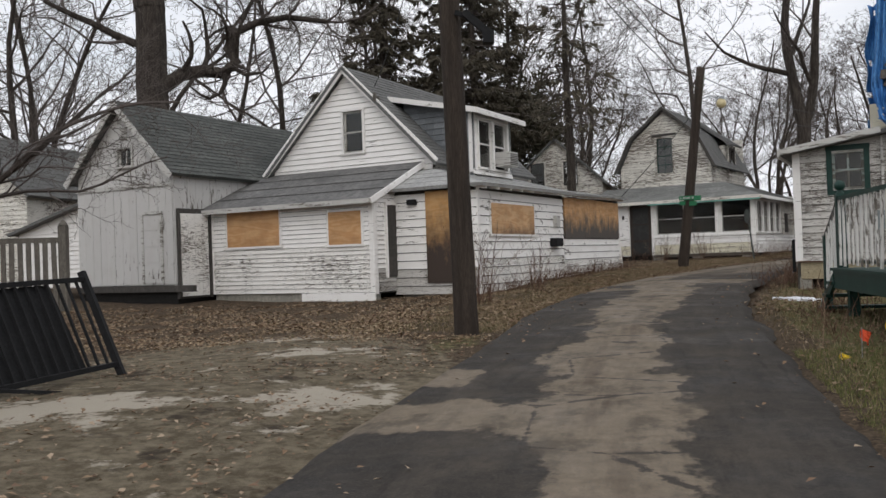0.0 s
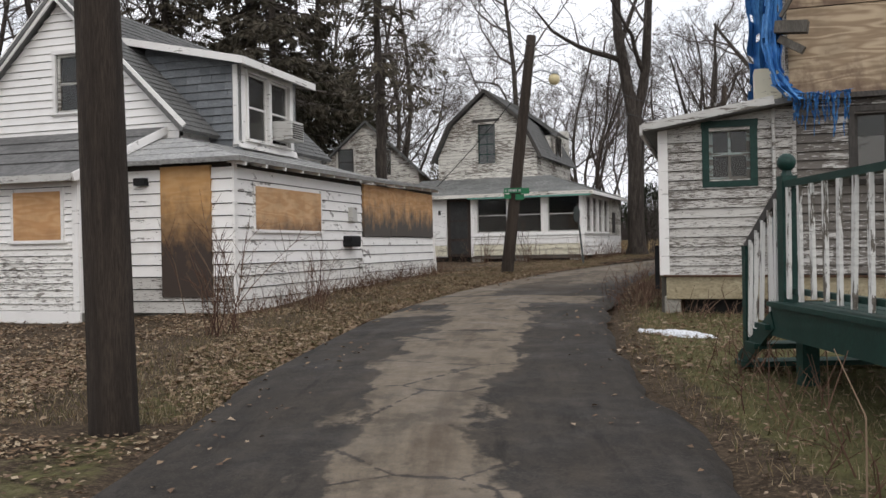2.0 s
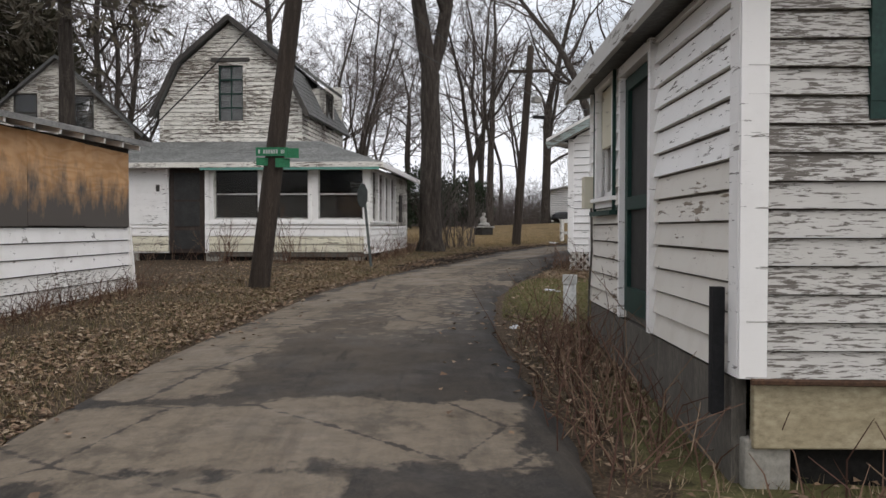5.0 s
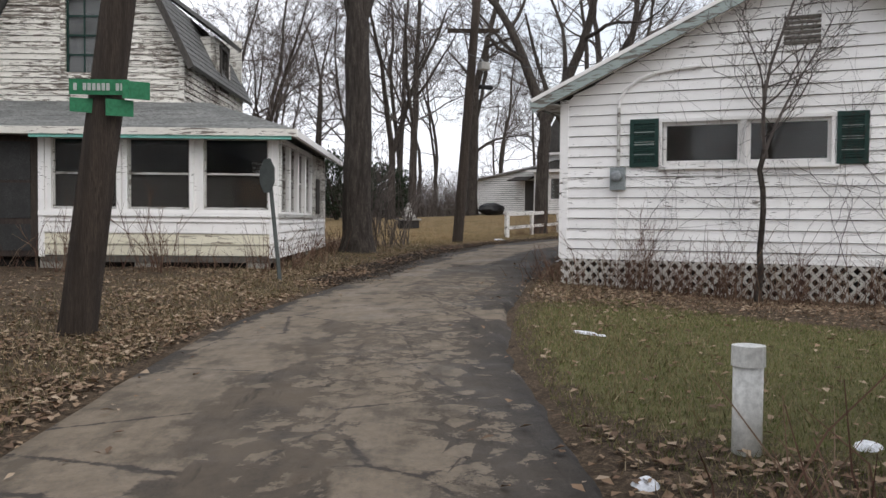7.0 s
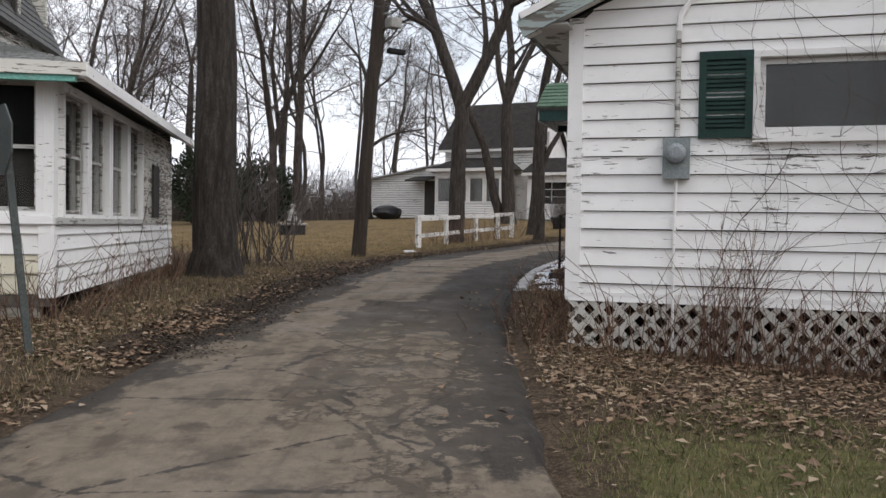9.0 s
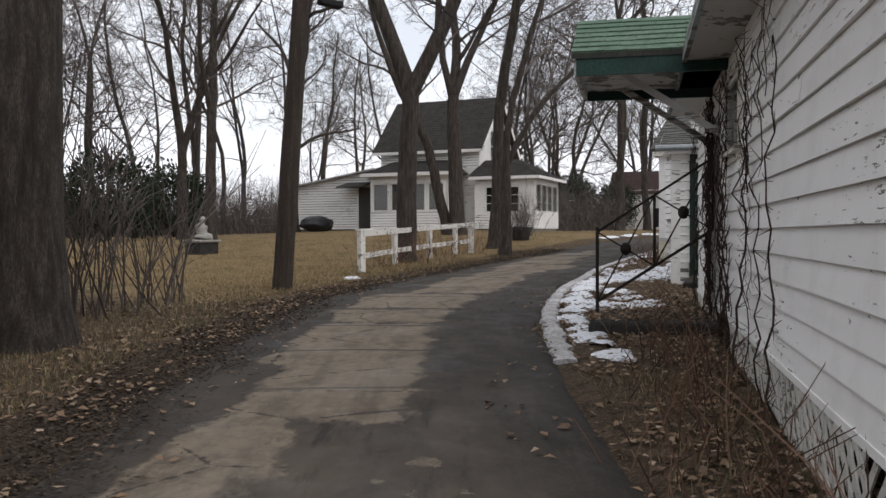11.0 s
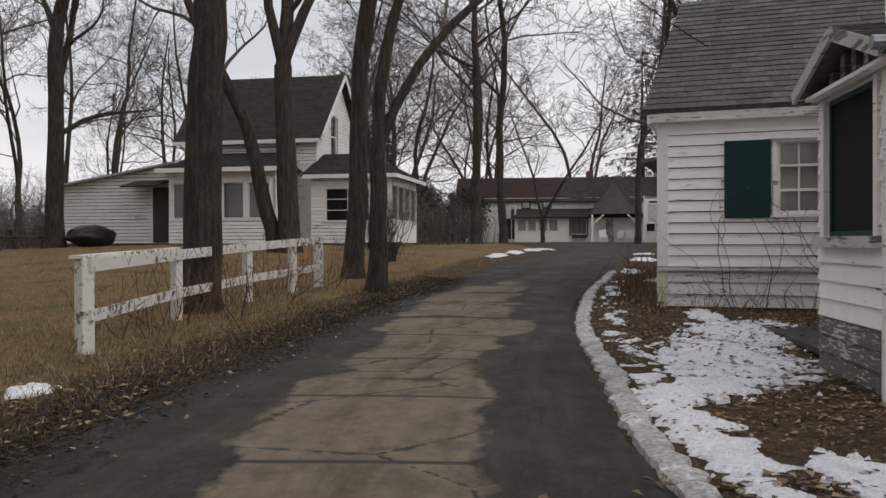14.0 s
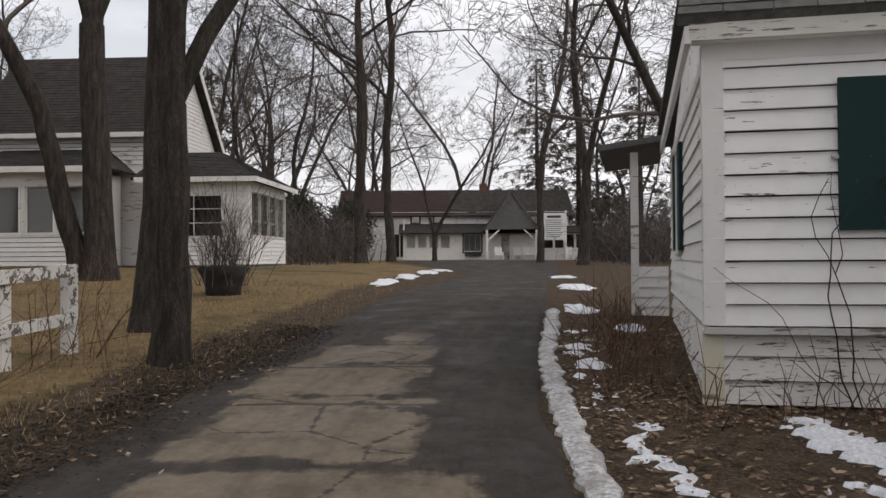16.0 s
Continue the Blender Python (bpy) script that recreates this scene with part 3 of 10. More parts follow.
def pale_field(along, c):
    """How far inside the bare concrete a place is, in metres; below zero outside."""
    best = np.full(along.shape, -0.6)
    for s0, s1, c0, c1 in PALE_NEAR + PALE_FAR:
        r = 0.16
        dx = np.abs(along - (s0 + s1) / 2) - (s1 - s0) / 2 + r
        dy = np.abs(c - (c0 + c1) / 2) - (c1 - c0) / 2 + r
        d = np.hypot(np.maximum(dx, 0), np.maximum(dy, 0)) + np.minimum(np.maximum(dx, dy), 0) - r
        best = np.maximum(best, -d)
    return best


def build_road():
    n = 28
    tang = np.gradient(MID[:, :2], axis=0)
    tang /= np.linalg.norm(tang, axis=1)[:, None]
    along = np.r_[0, np.cumsum(np.hypot(*np.diff(MID[:, :2], axis=0).T))]
    fine = np.r_[np.arange(0, 80, 0.12), np.arange(80, along[-1], 0.5)]
    cols = [np.interp(fine, along, MID[:, k]) for k in range(4)] + [np.interp(fine, along, tang[:, k]) for k in range(2)]
    verts, faces, uv = [], [], []
    for k, (x, y, z, hw, tx, ty) in enumerate(zip(*cols)):
        for j in range(n + 1):
            f = 2 * j / n - 1
            edge = 0.16 * noise.noise(Vector((fine[k] * 0.55, f * 3 + 9, 0))) + 0.07 * noise.noise(Vector((fine[k] * 2.3, f * 5, 3)))
            c = f * hw + (edge if j in (0, n) else 0)
            drop = -0.07 if j in (0, n) else 0.0
            zz = z + 0.012 + 0.03 * (1 - f * f) + 0.008 * noise.noise(Vector((x + c, y, 2))) + drop
            verts.append((x + ty * c, y - tx * c, zz))
            uv.append((c, fine[k]))
            if k and j:
                a = k * (n + 1) + j
                faces.append((a - n - 2, a - n - 1, a, a - 1))
    me = bpy.data.meshes.new("road")
    me.from_pydata(verts, [], faces)
    me.polygons.foreach_set("use_smooth", [True] * len(me.polygons))
    uv = np.array(uv)
    field = pale_field(uv[:, 1], uv[:, 0])
    me.attributes.new("bare", "FLOAT", "POINT").data.foreach_set("value", field)
    lay = me.uv_layers.new(name="lane")
    loops = np.zeros(len(me.loops), int)
    me.loops.foreach_get("vertex_index", loops)
    lay.data.foreach_set("uv", uv[loops].ravel())
    m, nt, b = mat_new("patched_lane_surface", 0.85)
    b.inputs["Specular IOR Level"].default_value = 0.14
    uvn = nt.nodes.new("ShaderNodeUVMap")
    uvn.uv_map = "lane"
    sep = nt.nodes.new("ShaderNodeSeparateXYZ")
    nt.links.new(uvn.outputs["UV"], sep.inputs["Vector"])
    flat = uvn.outputs["UV"]
    mp = nt.nodes.new("ShaderNodeMapping")
    mp.inputs["Scale"].default_value = (1.0, 0.6, 1)
    nt.links.new(flat, mp.inputs["Vector"])
    at = nt.nodes.new("ShaderNodeAttribute")
    at.attribute_name = "bare"
    v = coords(nt)
    n1, n2, n3 = tex(nt, v, 1.3, 6, 0.6), tex(nt, v, 9, 7, 0.7), tex(nt, v, 70, 4, 0.75)
    slabs = step(nt, sep.outputs["Y"], 48, 51)
    ragged = math2(nt, "MULTIPLY", math2(nt, "SUBTRACT", tex(nt, mp.outputs["Vector"], 2.0, 10, 0.64), 0.5), math2(nt, "SUBTRACT", 1.35, math2(nt, "MULTIPLY", slabs, 0.55)))
    # between 32 and 50 m the surface is mottled all over with thin dusty patches
    mott = math2(nt, "MULTIPLY", step(nt, sep.outputs["Y"], 31, 36), step(nt, sep.outputs["Y"], 51, 46))
    cells = nt.nodes.new("ShaderNodeTexVoronoi")
    cells.feature = "DISTANCE_TO_EDGE"
    cells.inputs["Scale"].default_value = 3.6
    warp = math2(nt, "MULTIPLY", math2(nt, "SUBTRACT", n2, 0.5), 0.5)
    jig = nt.nodes.new("ShaderNodeVectorMath")
    jig.operation = "ADD"
    nt.links.new(v, jig.inputs[0])
    nt.links.new(warp, jig.inputs[1])
    nt.links.new(jig.outputs[0], cells.inputs["Vector"])
    isle = math2(nt, "MULTIPLY", math2(nt, "SUBTRACT", cells.outputs["Distance"], 0.07), 1.2)
    isle = math2(nt, "ADD", isle, math2(nt, "MULTIPLY", math2(nt, "SUBTRACT", tex(nt, mp.outputs["Vector"], 1.5, 4, 0.55), 0.5), 0.7))
    blots = math2(nt, "SUBTRACT", isle, math2(nt, "MULTIPLY", step(nt, math2(nt, "ABSOLUTE", math2(nt, "SUBTRACT", sep.outputs["X"], 0.45), 0), 0.35, 0.9), 0.4))
    mfield = math2(nt, "SUBTRACT", math2(nt, "MULTIPLY", blots, 3.0), math2(nt, "MULTIPLY", math2(nt, "SUBTRACT", 1.0, mott), 3.0))
    field_n = math2(nt, "MAXIMUM", math2(nt, "ADD", at.outputs["Fac"], ragged), mfield)
    worn = step(nt, field_n, -0.03, 0.05)
    tar = mix(nt, step(nt, n1, 0.35, 0.65), (0.024, 0.0215, 0.0195), (0.04, 0.0355, 0.031))
    tar = mix(nt, math2(nt, "MULTIPLY", step(nt, n2, 0.46, 0.64), 0.6), tar, (0.062, 0.053, 0.044))
    tar = mix(nt, step(nt, n3, 0.52, 0.68), tar, (0.075, 0.066, 0.055))
    dust = step(nt, tex(nt, mp.outputs["Vector"], 2.6, 8, 0.7), 0.45, 0.66)
    edge_in = step(nt, math2(nt, "ABSOLUTE", sep.outputs["X"], 0), 1.35, 0.5)
    tar = mix(nt, math2(nt, "MULTIPLY", math2(nt, "MULTIPLY", dust, 0.5), edge_in), tar, (0.11, 0.089, 0.067))
    tar = mix(nt, math2(nt, "MULTIPLY", math2(nt, "MULTIPLY", mott, edge_in), step(nt, tex(nt, mp.outputs["Vector"], 2.2, 9, 0.7), 0.3, 0.58)), tar, (0.112, 0.09, 0.067))
    wheel = nt.nodes.new("ShaderNodeMapping")
    wheel.inputs["Scale"].default_value = (2.6, 0.28, 1)
    nt.links.new(flat, wheel.inputs["Vector"])
    tar = mix(nt, math2(nt, "MULTIPLY", step(nt, tex(nt, wheel.outputs["Vector"], 1.6, 9, 0.68), 0.5, 0.68), 0.5), tar, (0.088, 0.075, 0.061))
    tar = mix(nt, math2(nt, "MULTIPLY", step(nt, tex(nt, wheel.outputs["Vector"], 2.3, 7, 0.7), 0.56, 0.66), 0.6), tar, (0.02, 0.018, 0.0165))
    conc = mix(nt, step(nt, n2, 0.3, 0.7), (0.142, 0.115, 0.084), (0.232, 0.188, 0.139))
    conc = mix(nt, step(nt, n3, 0.52, 0.7), conc, (0.12, 0.108, 0.095))
    conc = mix(nt, math2(nt, "MULTIPLY", step(nt, tex(nt, mp.outputs["Vector"], 3.1, 8, 0.68), 0.5, 0.62), math2(nt, "SUBTRACT", 0.85, math2(nt, "MULTIPLY", slabs, 0.25))), conc, (0.092, 0.076, 0.058))
    sk = nt.nodes.new("ShaderNodeMapping")
    sk.inputs["Scale"].default_value = (5.0, 0.5, 1)
    nt.links.new(flat, sk.inputs["Vector"])
    streak = step(nt, tex(nt, sk.outputs["Vector"], 1.2, 8, 0.68), 0.5, 0.66)
    conc = mix(nt, math2(nt, "MULTIPLY", streak, 0.45), conc, (0.085, 0.071, 0.055))
    # rusty brown wear down the middle, cross joints and cracks
    rust = math2(nt, "MULTIPLY", step(nt, tex(nt, sk.outputs["Vector"], 0.7, 6, 0.6), 0.52, 0.66), step(nt, math2(nt, "ABSOLUTE", sep.outputs["X"], 0), 0.45, 0.1))
    conc = mix(nt, math2(nt, "MULTIPLY", rust, 0.6), conc, (0.075, 0.055, 0.04))
    wav = tex(nt, mp.outputs["Vector"], 0.35, 2, 0.5)
    joint_at = math2(nt, "FRACT", math2(nt, "ADD", math2(nt, "DIVIDE", math2(nt, "SUBTRACT", sep.outputs["Y"], 0.62), 1.62), math2(nt, "MULTIPLY", wav, 0.06)), 0)
    joint = step(nt, math2(nt, "ABSOLUTE", math2(nt, "SUBTRACT", joint_at, 0.5), 0), 0.01, 0.026)
    joint = math2(nt, "MAXIMUM", joint, step(nt, sep.outputs["Y"], 51, 48))
    conc = mix(nt, joint, (0.05, 0.044, 0.038), conc)
    vor = nt.nodes.new("ShaderNodeTexVoronoi")
    vor.feature = "DISTANCE_TO_EDGE"
    vor.inputs["Scale"].default_value = 0.75
    nt.links.new(v, vor.inputs["Vector"])
    crack = step(nt, math2(nt, "ADD", vor.outputs["Distance"], math2(nt, "MULTIPLY", math2(nt, "SUBTRACT", n2, 0.5), 0.1)), 0.002, 0.012)
    col = mix(nt, worn, tar, mix(nt, crack, (0.055, 0.047, 0.04), conc))
    nt.links.new(col, b.inputs["Base Color"])
    rough = mix(nt, step(nt, n1, 0.3, 0.6), (0.55, 0.55, 0.55), (0.9, 0.9, 0.9))
    nt.links.new(rough, b.inputs["Roughness"])
    bump(nt, b, math2(nt, "ADD", math2(nt, "MULTIPLY", n3, 0.5), worn), 0.45, 0.012)
    me.materials.append(m)
    return tagged(new("road", me), "narrow dark asphalt lane with worn pale concrete patches", "road", kind="structure")


build_road()


# ---- house building ----
def weld(geo):
    """Joins corners that meet."""
    verts, seen, remap = [], {}, []
    for v in geo[0]:
        key = tuple(round(c, 3) for c in v)
        if key not in seen:
            seen[key] = len(verts)
            verts.append(v)
        remap.append(seen[key])
    faces, done = [], set()
    for f in geo[1]:
        g = tuple(dict.fromkeys(remap[i] for i in f))
        if len(g) > 2 and frozenset(g) not in done:
            done.add(frozenset(g))
            faces.append(g)
    return verts, faces


class House:
    """A house in its own plan: u along the front, v into the depth, heights as in the world."""

    def __init__(self, name, x, y, turn, base, label):
        self.base = base
        self.ob = thing(name, x, y, base, turn, label, "house")
        self.turn = turn

    def put(self, name, geo, material, label="", parent=None, smooth=False):
        if isinstance(geo, tuple):
            geo = ([(v[0], v[1], v[2] - self.base) for v in geo[0]], geo[1])
        else:
            for v in geo.verts:
                v.co.z -= self.base
        return part(name, geo, material, parent or self.ob, label, smooth)


    def put_each(self, name, geos, material, label=""):
        for g in geos:
            self.put(name, g, material, label)


class Wall:
    """A wall of a house from a to b (seen from outside, left to right), with its top line, openings and boards."""

    def __init__(self, house, a, b, foot, top, holes, body, thick=0.12):
        self.h, self.a, self.foot, self.holes = house, Vector((*a, 0)), foot, holes
        d = Vector((*b, 0)) - self.a
        self.len = d.length
        self.d = d / self.len
        self.n = Vector((self.d.y, -self.d.x, 0))
        self.top = [(0, top), (self.len, top)] if isinstance(top, (int, float)) else top
        cuts = sorted({0.0, self.len, *[s for s, _ in self.top], *[v for q in holes for v in q[:2]]})
        cuts = [c for c in cuts if 0 <= c <= self.len]
        geo = []
        for s0, s1 in zip(cuts[:-1], cuts[1:]):
            if s1 - s0 < 1e-4:
                continue
            mid = (s0 + s1) / 2
            z = foot
            for q in sorted([q for q in holes if q[0] <= mid <= q[1]], key=lambda q: q[2]):
                if q[2] > z:
                    geo.append(self.block(s0, s1, z, z, q[2], q[2], -thick, 0))
                z = q[3]
            if self.height(mid) > z:
                geo.append(self.block(s0, s1, z, z, self.height(s0 + 1e-4), self.height(s1 - 1e-4), -thick, 0))
        self.ob = house.put("wall", weld(join(*geo)), body)

    def height(self, s):
        return float(np.interp(s, [p[0] for p in self.top], [p[1] for p in self.top]))

    def at(self, s, z, n):
        p = self.a + self.d * s + self.n * n
        return (p.x, p.y, z)

    def block(self, s0, s1, za0, za1, zb0, zb1, n0, n1):
        v = [self.at(s0, za0, n1), self.at(s1, za1, n1), self.at(s1, za1, n0), self.at(s0, za0, n0),
             self.at(s0, zb0, n1), self.at(s1, zb1, n1), self.at(s1, zb1, n0), self.at(s0, zb0, n0)]
        return v, list(BOXF)

    def put(self, name, geo, material, label="", parent=None, smooth=False):
        return self.h.put(name, geo, material, label, parent, smooth)

    def flat(self, name, s0, s1, z0, z1, n0, n1, material, label="", parent=None):
        return self.put(name, self.block(s0, s1, z0, z0, z1, z1, n0, n1), material, label, parent)

    def clapboard(self, material, exposure=0.135, start=None, stop=None, seed=0, max_len=3.6, gap=0.0, groove=0.009, worn=None, worn_to=0.0):
        """One object a board, lapped over the one below."""
        rng = random.Random(seed + int(self.len * 100))
        z = self.foot if start is None else start
        peak = max(p[1] for p in self.top) if stop is None else stop
        while z < peak - 0.03:
            e = min(exposure, peak - z)
            spans = [(0.0, self.len)]
            zs = z + e * 0.5
            for q in self.holes:
                if q[2] - 0.01 < zs < q[3] + 0.01:
                    nxt = []
                    for a, b in spans:
                        if q[0] > a:
                            nxt.append((a, min(b, q[0])))
                        if q[1] < b:
                            nxt.append((max(a, q[1]), b))
                    spans = [p for p in nxt if p[1] - p[0] > 0.04]
            for a, b in spans:
                lo = self.clip(a, b, z)
                hi = self.clip(a, b, z + e)
                if not lo:
                    continue
                hi = hi or ((lo[0] + lo[1]) / 2 - 0.01, (lo[0] + lo[1]) / 2 + 0.01)
                pieces = max(1, int(math.ceil((lo[1] - lo[0]) / max_len)))
                marks = [0.0] + sorted(min(0.92, max(0.08, (k + rng.uniform(-0.35, 0.35)) / pieces)) for k in range(1, pieces)) + [1.0]
                for f0, f1 in zip(marks[:-1], marks[1:]):
                    l0, l1 = lo[0] + (lo[1] - lo[0]) * f0, lo[0] + (lo[1] - lo[0]) * f1
                    h0, h1 = hi[0] + (hi[1] - hi[0]) * f0, hi[0] + (hi[1] - hi[0]) * f1
                    sag0, sag1 = rng.uniform(-0.004, 0.003), rng.uniform(-0.004, 0.003)
                    out = (0.031 if groove > 0.005 else 0.024) + rng.uniform(0, 0.006)
                    # the groove bares the wall body; a dark body draws the lap shadow
                    v = [self.at(l0 + 0.002, z + sag0, out), self.at(l1 - 0.002, z + sag1, out), self.at(h1 - 0.002, z + e - groove, 0.008), self.at(h0 + 0.002, z + e - groove, 0.008),
                         self.at(l0 + 0.002, z + sag0, -0.002), self.at(l1 - 0.002, z + sag1, -0.002), self.at(h1 - 0.002, z + e - groove, -0.002), self.at(h0 + 0.002, z + e - groove, -0.002)]
                    if gap and rng.random() < gap:
                        continue
                    self.put("siding_board", (v, [(0, 1, 2, 3), (1, 0, 4, 5), (0, 3, 7, 4), (2, 1, 5, 6), (3, 2, 6, 7)]), worn if worn and z < worn_to + rng.uniform(-0.15, 0.15) else material, parent=self.ob)
            z += exposure
        return self

    def clip(self, a, b, z):
        """The stretch of a..b under the top line at height z."""
        s = np.linspace(a, b, 121)
        ok = s[[self.height(v) >= z - 1e-6 for v in s]]
        return (float(ok[0]), float(ok[-1])) if len(ok) > 2 else None

    def corner(self, s, width, material, z0=None, z1=None, n=0.035):
        return self.flat("corner_board", s, s + width, self.foot if z0 is None else z0, self.height(min(max(s + width / 2, 0), self.len)) if z1 is None else z1, 0.0, n, material)

    def window(self, s0, s1, z0, z1, trim, trim_w=0.09, cols=1, rows=2, sash=None, sash_w=0.04, inside=None, out=0.045, sill=True, glass=True, head=True):
        """Outer frame with sash bars and panes in an opening s0..s1, z0..z1."""
        sash = sash or trim
        w = trim_w
        geo = [self.block(s0 - w, s0, z0, z0, z1, z1, -0.1, out), self.block(s1, s1 + w, z0, z0, z1, z1, -0.1, out)]
        if head:
            geo.append(self.block(s0 - w - 0.01, s1 + w + 0.01, z1, z1, z1 + w, z1 + w, -0.1, out + 0.006))
        geo.append(self.block(s0 - w, s1 + w, z0 - w * 0.9, z0 - w * 0.9, z0, z0, -0.1, out - 0.004))
        win = self.put("window", join(*geo), trim)
        if sill:
            self.flat("sill", s0 - w - 0.03, s1 + w + 0.03, z0 - 0.035, z0, 0.0, out + 0.035, trim, parent=win)
        k = sash_w
        bars = [self.block(s0, s0 + k, z0, z0, z1, z1, -0.07, -0.03), self.block(s1 - k, s1, z0, z0, z1, z1, -0.07, -0.03),
                self.block(s0 + k, s1 - k, z0, z0, z0 + k * 1.2, z0 + k * 1.2, -0.07, -0.03), self.block(s0 + k, s1 - k, z1 - k, z1 - k, z1, z1, -0.07, -0.03)]
        for r in range(1, rows):
            zz = z0 + (z1 - z0) * r / rows
            bars.append(self.block(s0 + k, s1 - k, zz - k * 0.5, zz - k * 0.5, zz + k * 0.5, zz + k * 0.5, -0.068, -0.028))
        for c in range(1, cols):
            ss = s0 + (s1 - s0) * c / cols
            bars.append(self.block(ss - k * 0.35, ss + k * 0.35, z0 + k, z0 + k, z1 - k, z1 - k, -0.066, -0.034))
        self.put("sash", join(*bars), sash, parent=win)
        if glass:
            for r in range(rows):
                for c in range(cols):
                    p = self.flat("pane", s0 + (s1 - s0) * c / cols + 0.01, s0 + (s1 - s0) * (c + 1) / cols - 0.01, z0 + (z1 - z0) * r / rows + 0.01, z0 + (z1 - z0) * (r + 1) / rows - 0.01, -0.054, -0.048, M_GLASS, parent=win)
                    p.visible_shadow = False
        # opaque sheet close behind the panes; dark tones paint in an unlit room
        if inside:
            self.flat("curtain", s0 - 0.02, s1 + 0.02, z0 - 0.02, z1 + 0.02, -0.1, -0.082, inside, parent=win)
        return win

    def boarded(self, s0, s1, z0, z1, material, label, trim=None, seams=0, out=0.03, lean=0.0):
        """A sheet of plywood over an opening."""
        if trim:
            w = 0.05
            self.put("casing", join(self.block(s0 - w, s0, z0, z0, z1 + w, z1 + w, 0, 0.045), self.block(s1, s1 + w, z0, z0, z1 + w, z1 + w, 0, 0.045), self.block(s0 - w - 0.04, s1 + w + 0.04, z0 - 0.05, z0 - 0.05, z0, z0, 0, 0.07)), trim)
        n = seams + 1
        for k in range(n):
            a, b = s0 + (s1 - s0) * k / n, s0 + (s1 - s0) * (k + 1) / n
            j = 0.012 * (k % 2)
            self.put("plywood_board", self.block(a + 0.003, b - 0.003, z0 + j, z0 + j + lean, z1 + j, z1 + j * 0.5, 0.0, out + 0.018 + 0.004 * (k % 2)), material, label)


def roof(house, p0, p1, p2, p3, material, thick=0.06, name="roof", label="", shingle=None, expo=0.14, tab=0.31, seed=1, pieces=False, edge=None):
    """A pitched plane: eave p0 to p1, upper edge p3 to p2 (above p1, p0), with its shingle tabs."""
    P = [Vector(p) for p in (p0, p1, p2, p3)]
    n = (P[1] - P[0]).cross(P[3] - P[0]).normalized()
    v = [tuple(p) for p in P] + [tuple(p - n * thick) for p in P]
    ob = house.put(name, (v, [(0, 1, 2, 3), (7, 6, 5, 4), (0, 4, 5, 1), (1, 5, 6, 2), (2, 6, 7, 3), (3, 7, 4, 0)]), edge or material, label)
    if shingle:
        rng = random.Random(seed)
        up = ((P[3] - P[0]).length + (P[2] - P[1]).length) / 2
        rows = max(1, int(up / expo))
        allv, allf = [], []
        for r in range(rows):
            f0, f1 = r / rows, min(1.0, (r + 1.12) / rows)
            a0, b0 = P[0].lerp(P[3], f0), P[1].lerp(P[2], f0)
            a1, b1 = P[0].lerp(P[3], f1), P[1].lerp(P[2], f1)
            width = (b0 - a0).length
            if width < 0.1:
                continue
            cuts = [0.0]
            s = tab * (0.5 if r % 2 else 1.0) + rng.uniform(-0.03, 0.03)
            while s < width - 0.06:
                cuts.append(s / width)
                s += tab * rng.uniform(0.9, 1.1)
            cuts.append(1.0)
            for c0, c1 in zip(cuts[:-1], cuts[1:]):
                g = 0.004 / max(width, 0.2)
                low = 0.016 + rng.uniform(0, 0.007)
                drop = rng.uniform(-0.006, 0.006)
                q = [a0.lerp(b0, c0 + g), a0.lerp(b0, c1 - g), a1.lerp(b1, c1 - g), a1.lerp(b1, c0 + g)]
                down = (a0 - a1).normalized() * drop
                q = [q[0] + n * low + down, q[1] + n * low + down, q[2] + n * 0.005, q[3] + n * 0.005]
                base = [a0.lerp(b0, c0 + g) + down, a0.lerp(b0, c1 - g) + down]
                vv = [tuple(p) for p in q] + [tuple(p) for p in base]
                ff = [(0, 1, 2, 3), (4, 5, 1, 0), (0, 3, 4), (1, 5, 2)]
                if pieces:
                    house.put("shingle", (vv, ff), shingle, parent=ob)
                else:
                    k = len(allv)
                    allv += vv
                    allf += [tuple(i + k for i in face) for face in ff]
        if allv:
            s = house.put("shingles", (allv, allf), shingle, parent=ob)
            s["kind"] = "stuff"
    return ob


def meter(house, wall, s, z, conduit_to, label="grey electricity meter box with a round glass dial"):
    """A meter on a wall, with its pipes."""
    box_ob = wall.put("meter_box", join(wall.block(s - 0.11, s + 0.11, z - 0.18, z - 0.18, z + 0.16, z + 0.16, 0.02, 0.12)), M_METERBOX, label)
    c, ring = wall.at(s, z + 0.03, 0.12), wall.at(s, z + 0.03, 0.19)
    wall.put("dial", tube([c, ring, wall.at(s, z + 0.03, 0.2)], [0.085, 0.08, 0.05], 14), M_METAL, parent=box_ob)
    wall.put("conduit", tube([wall.at(s, z + 0.16, 0.06), wall.at(s, conduit_to, 0.06)], [0.024, 0.024], 8), M_GREYTRIM, parent=box_ob)
    return box_ob

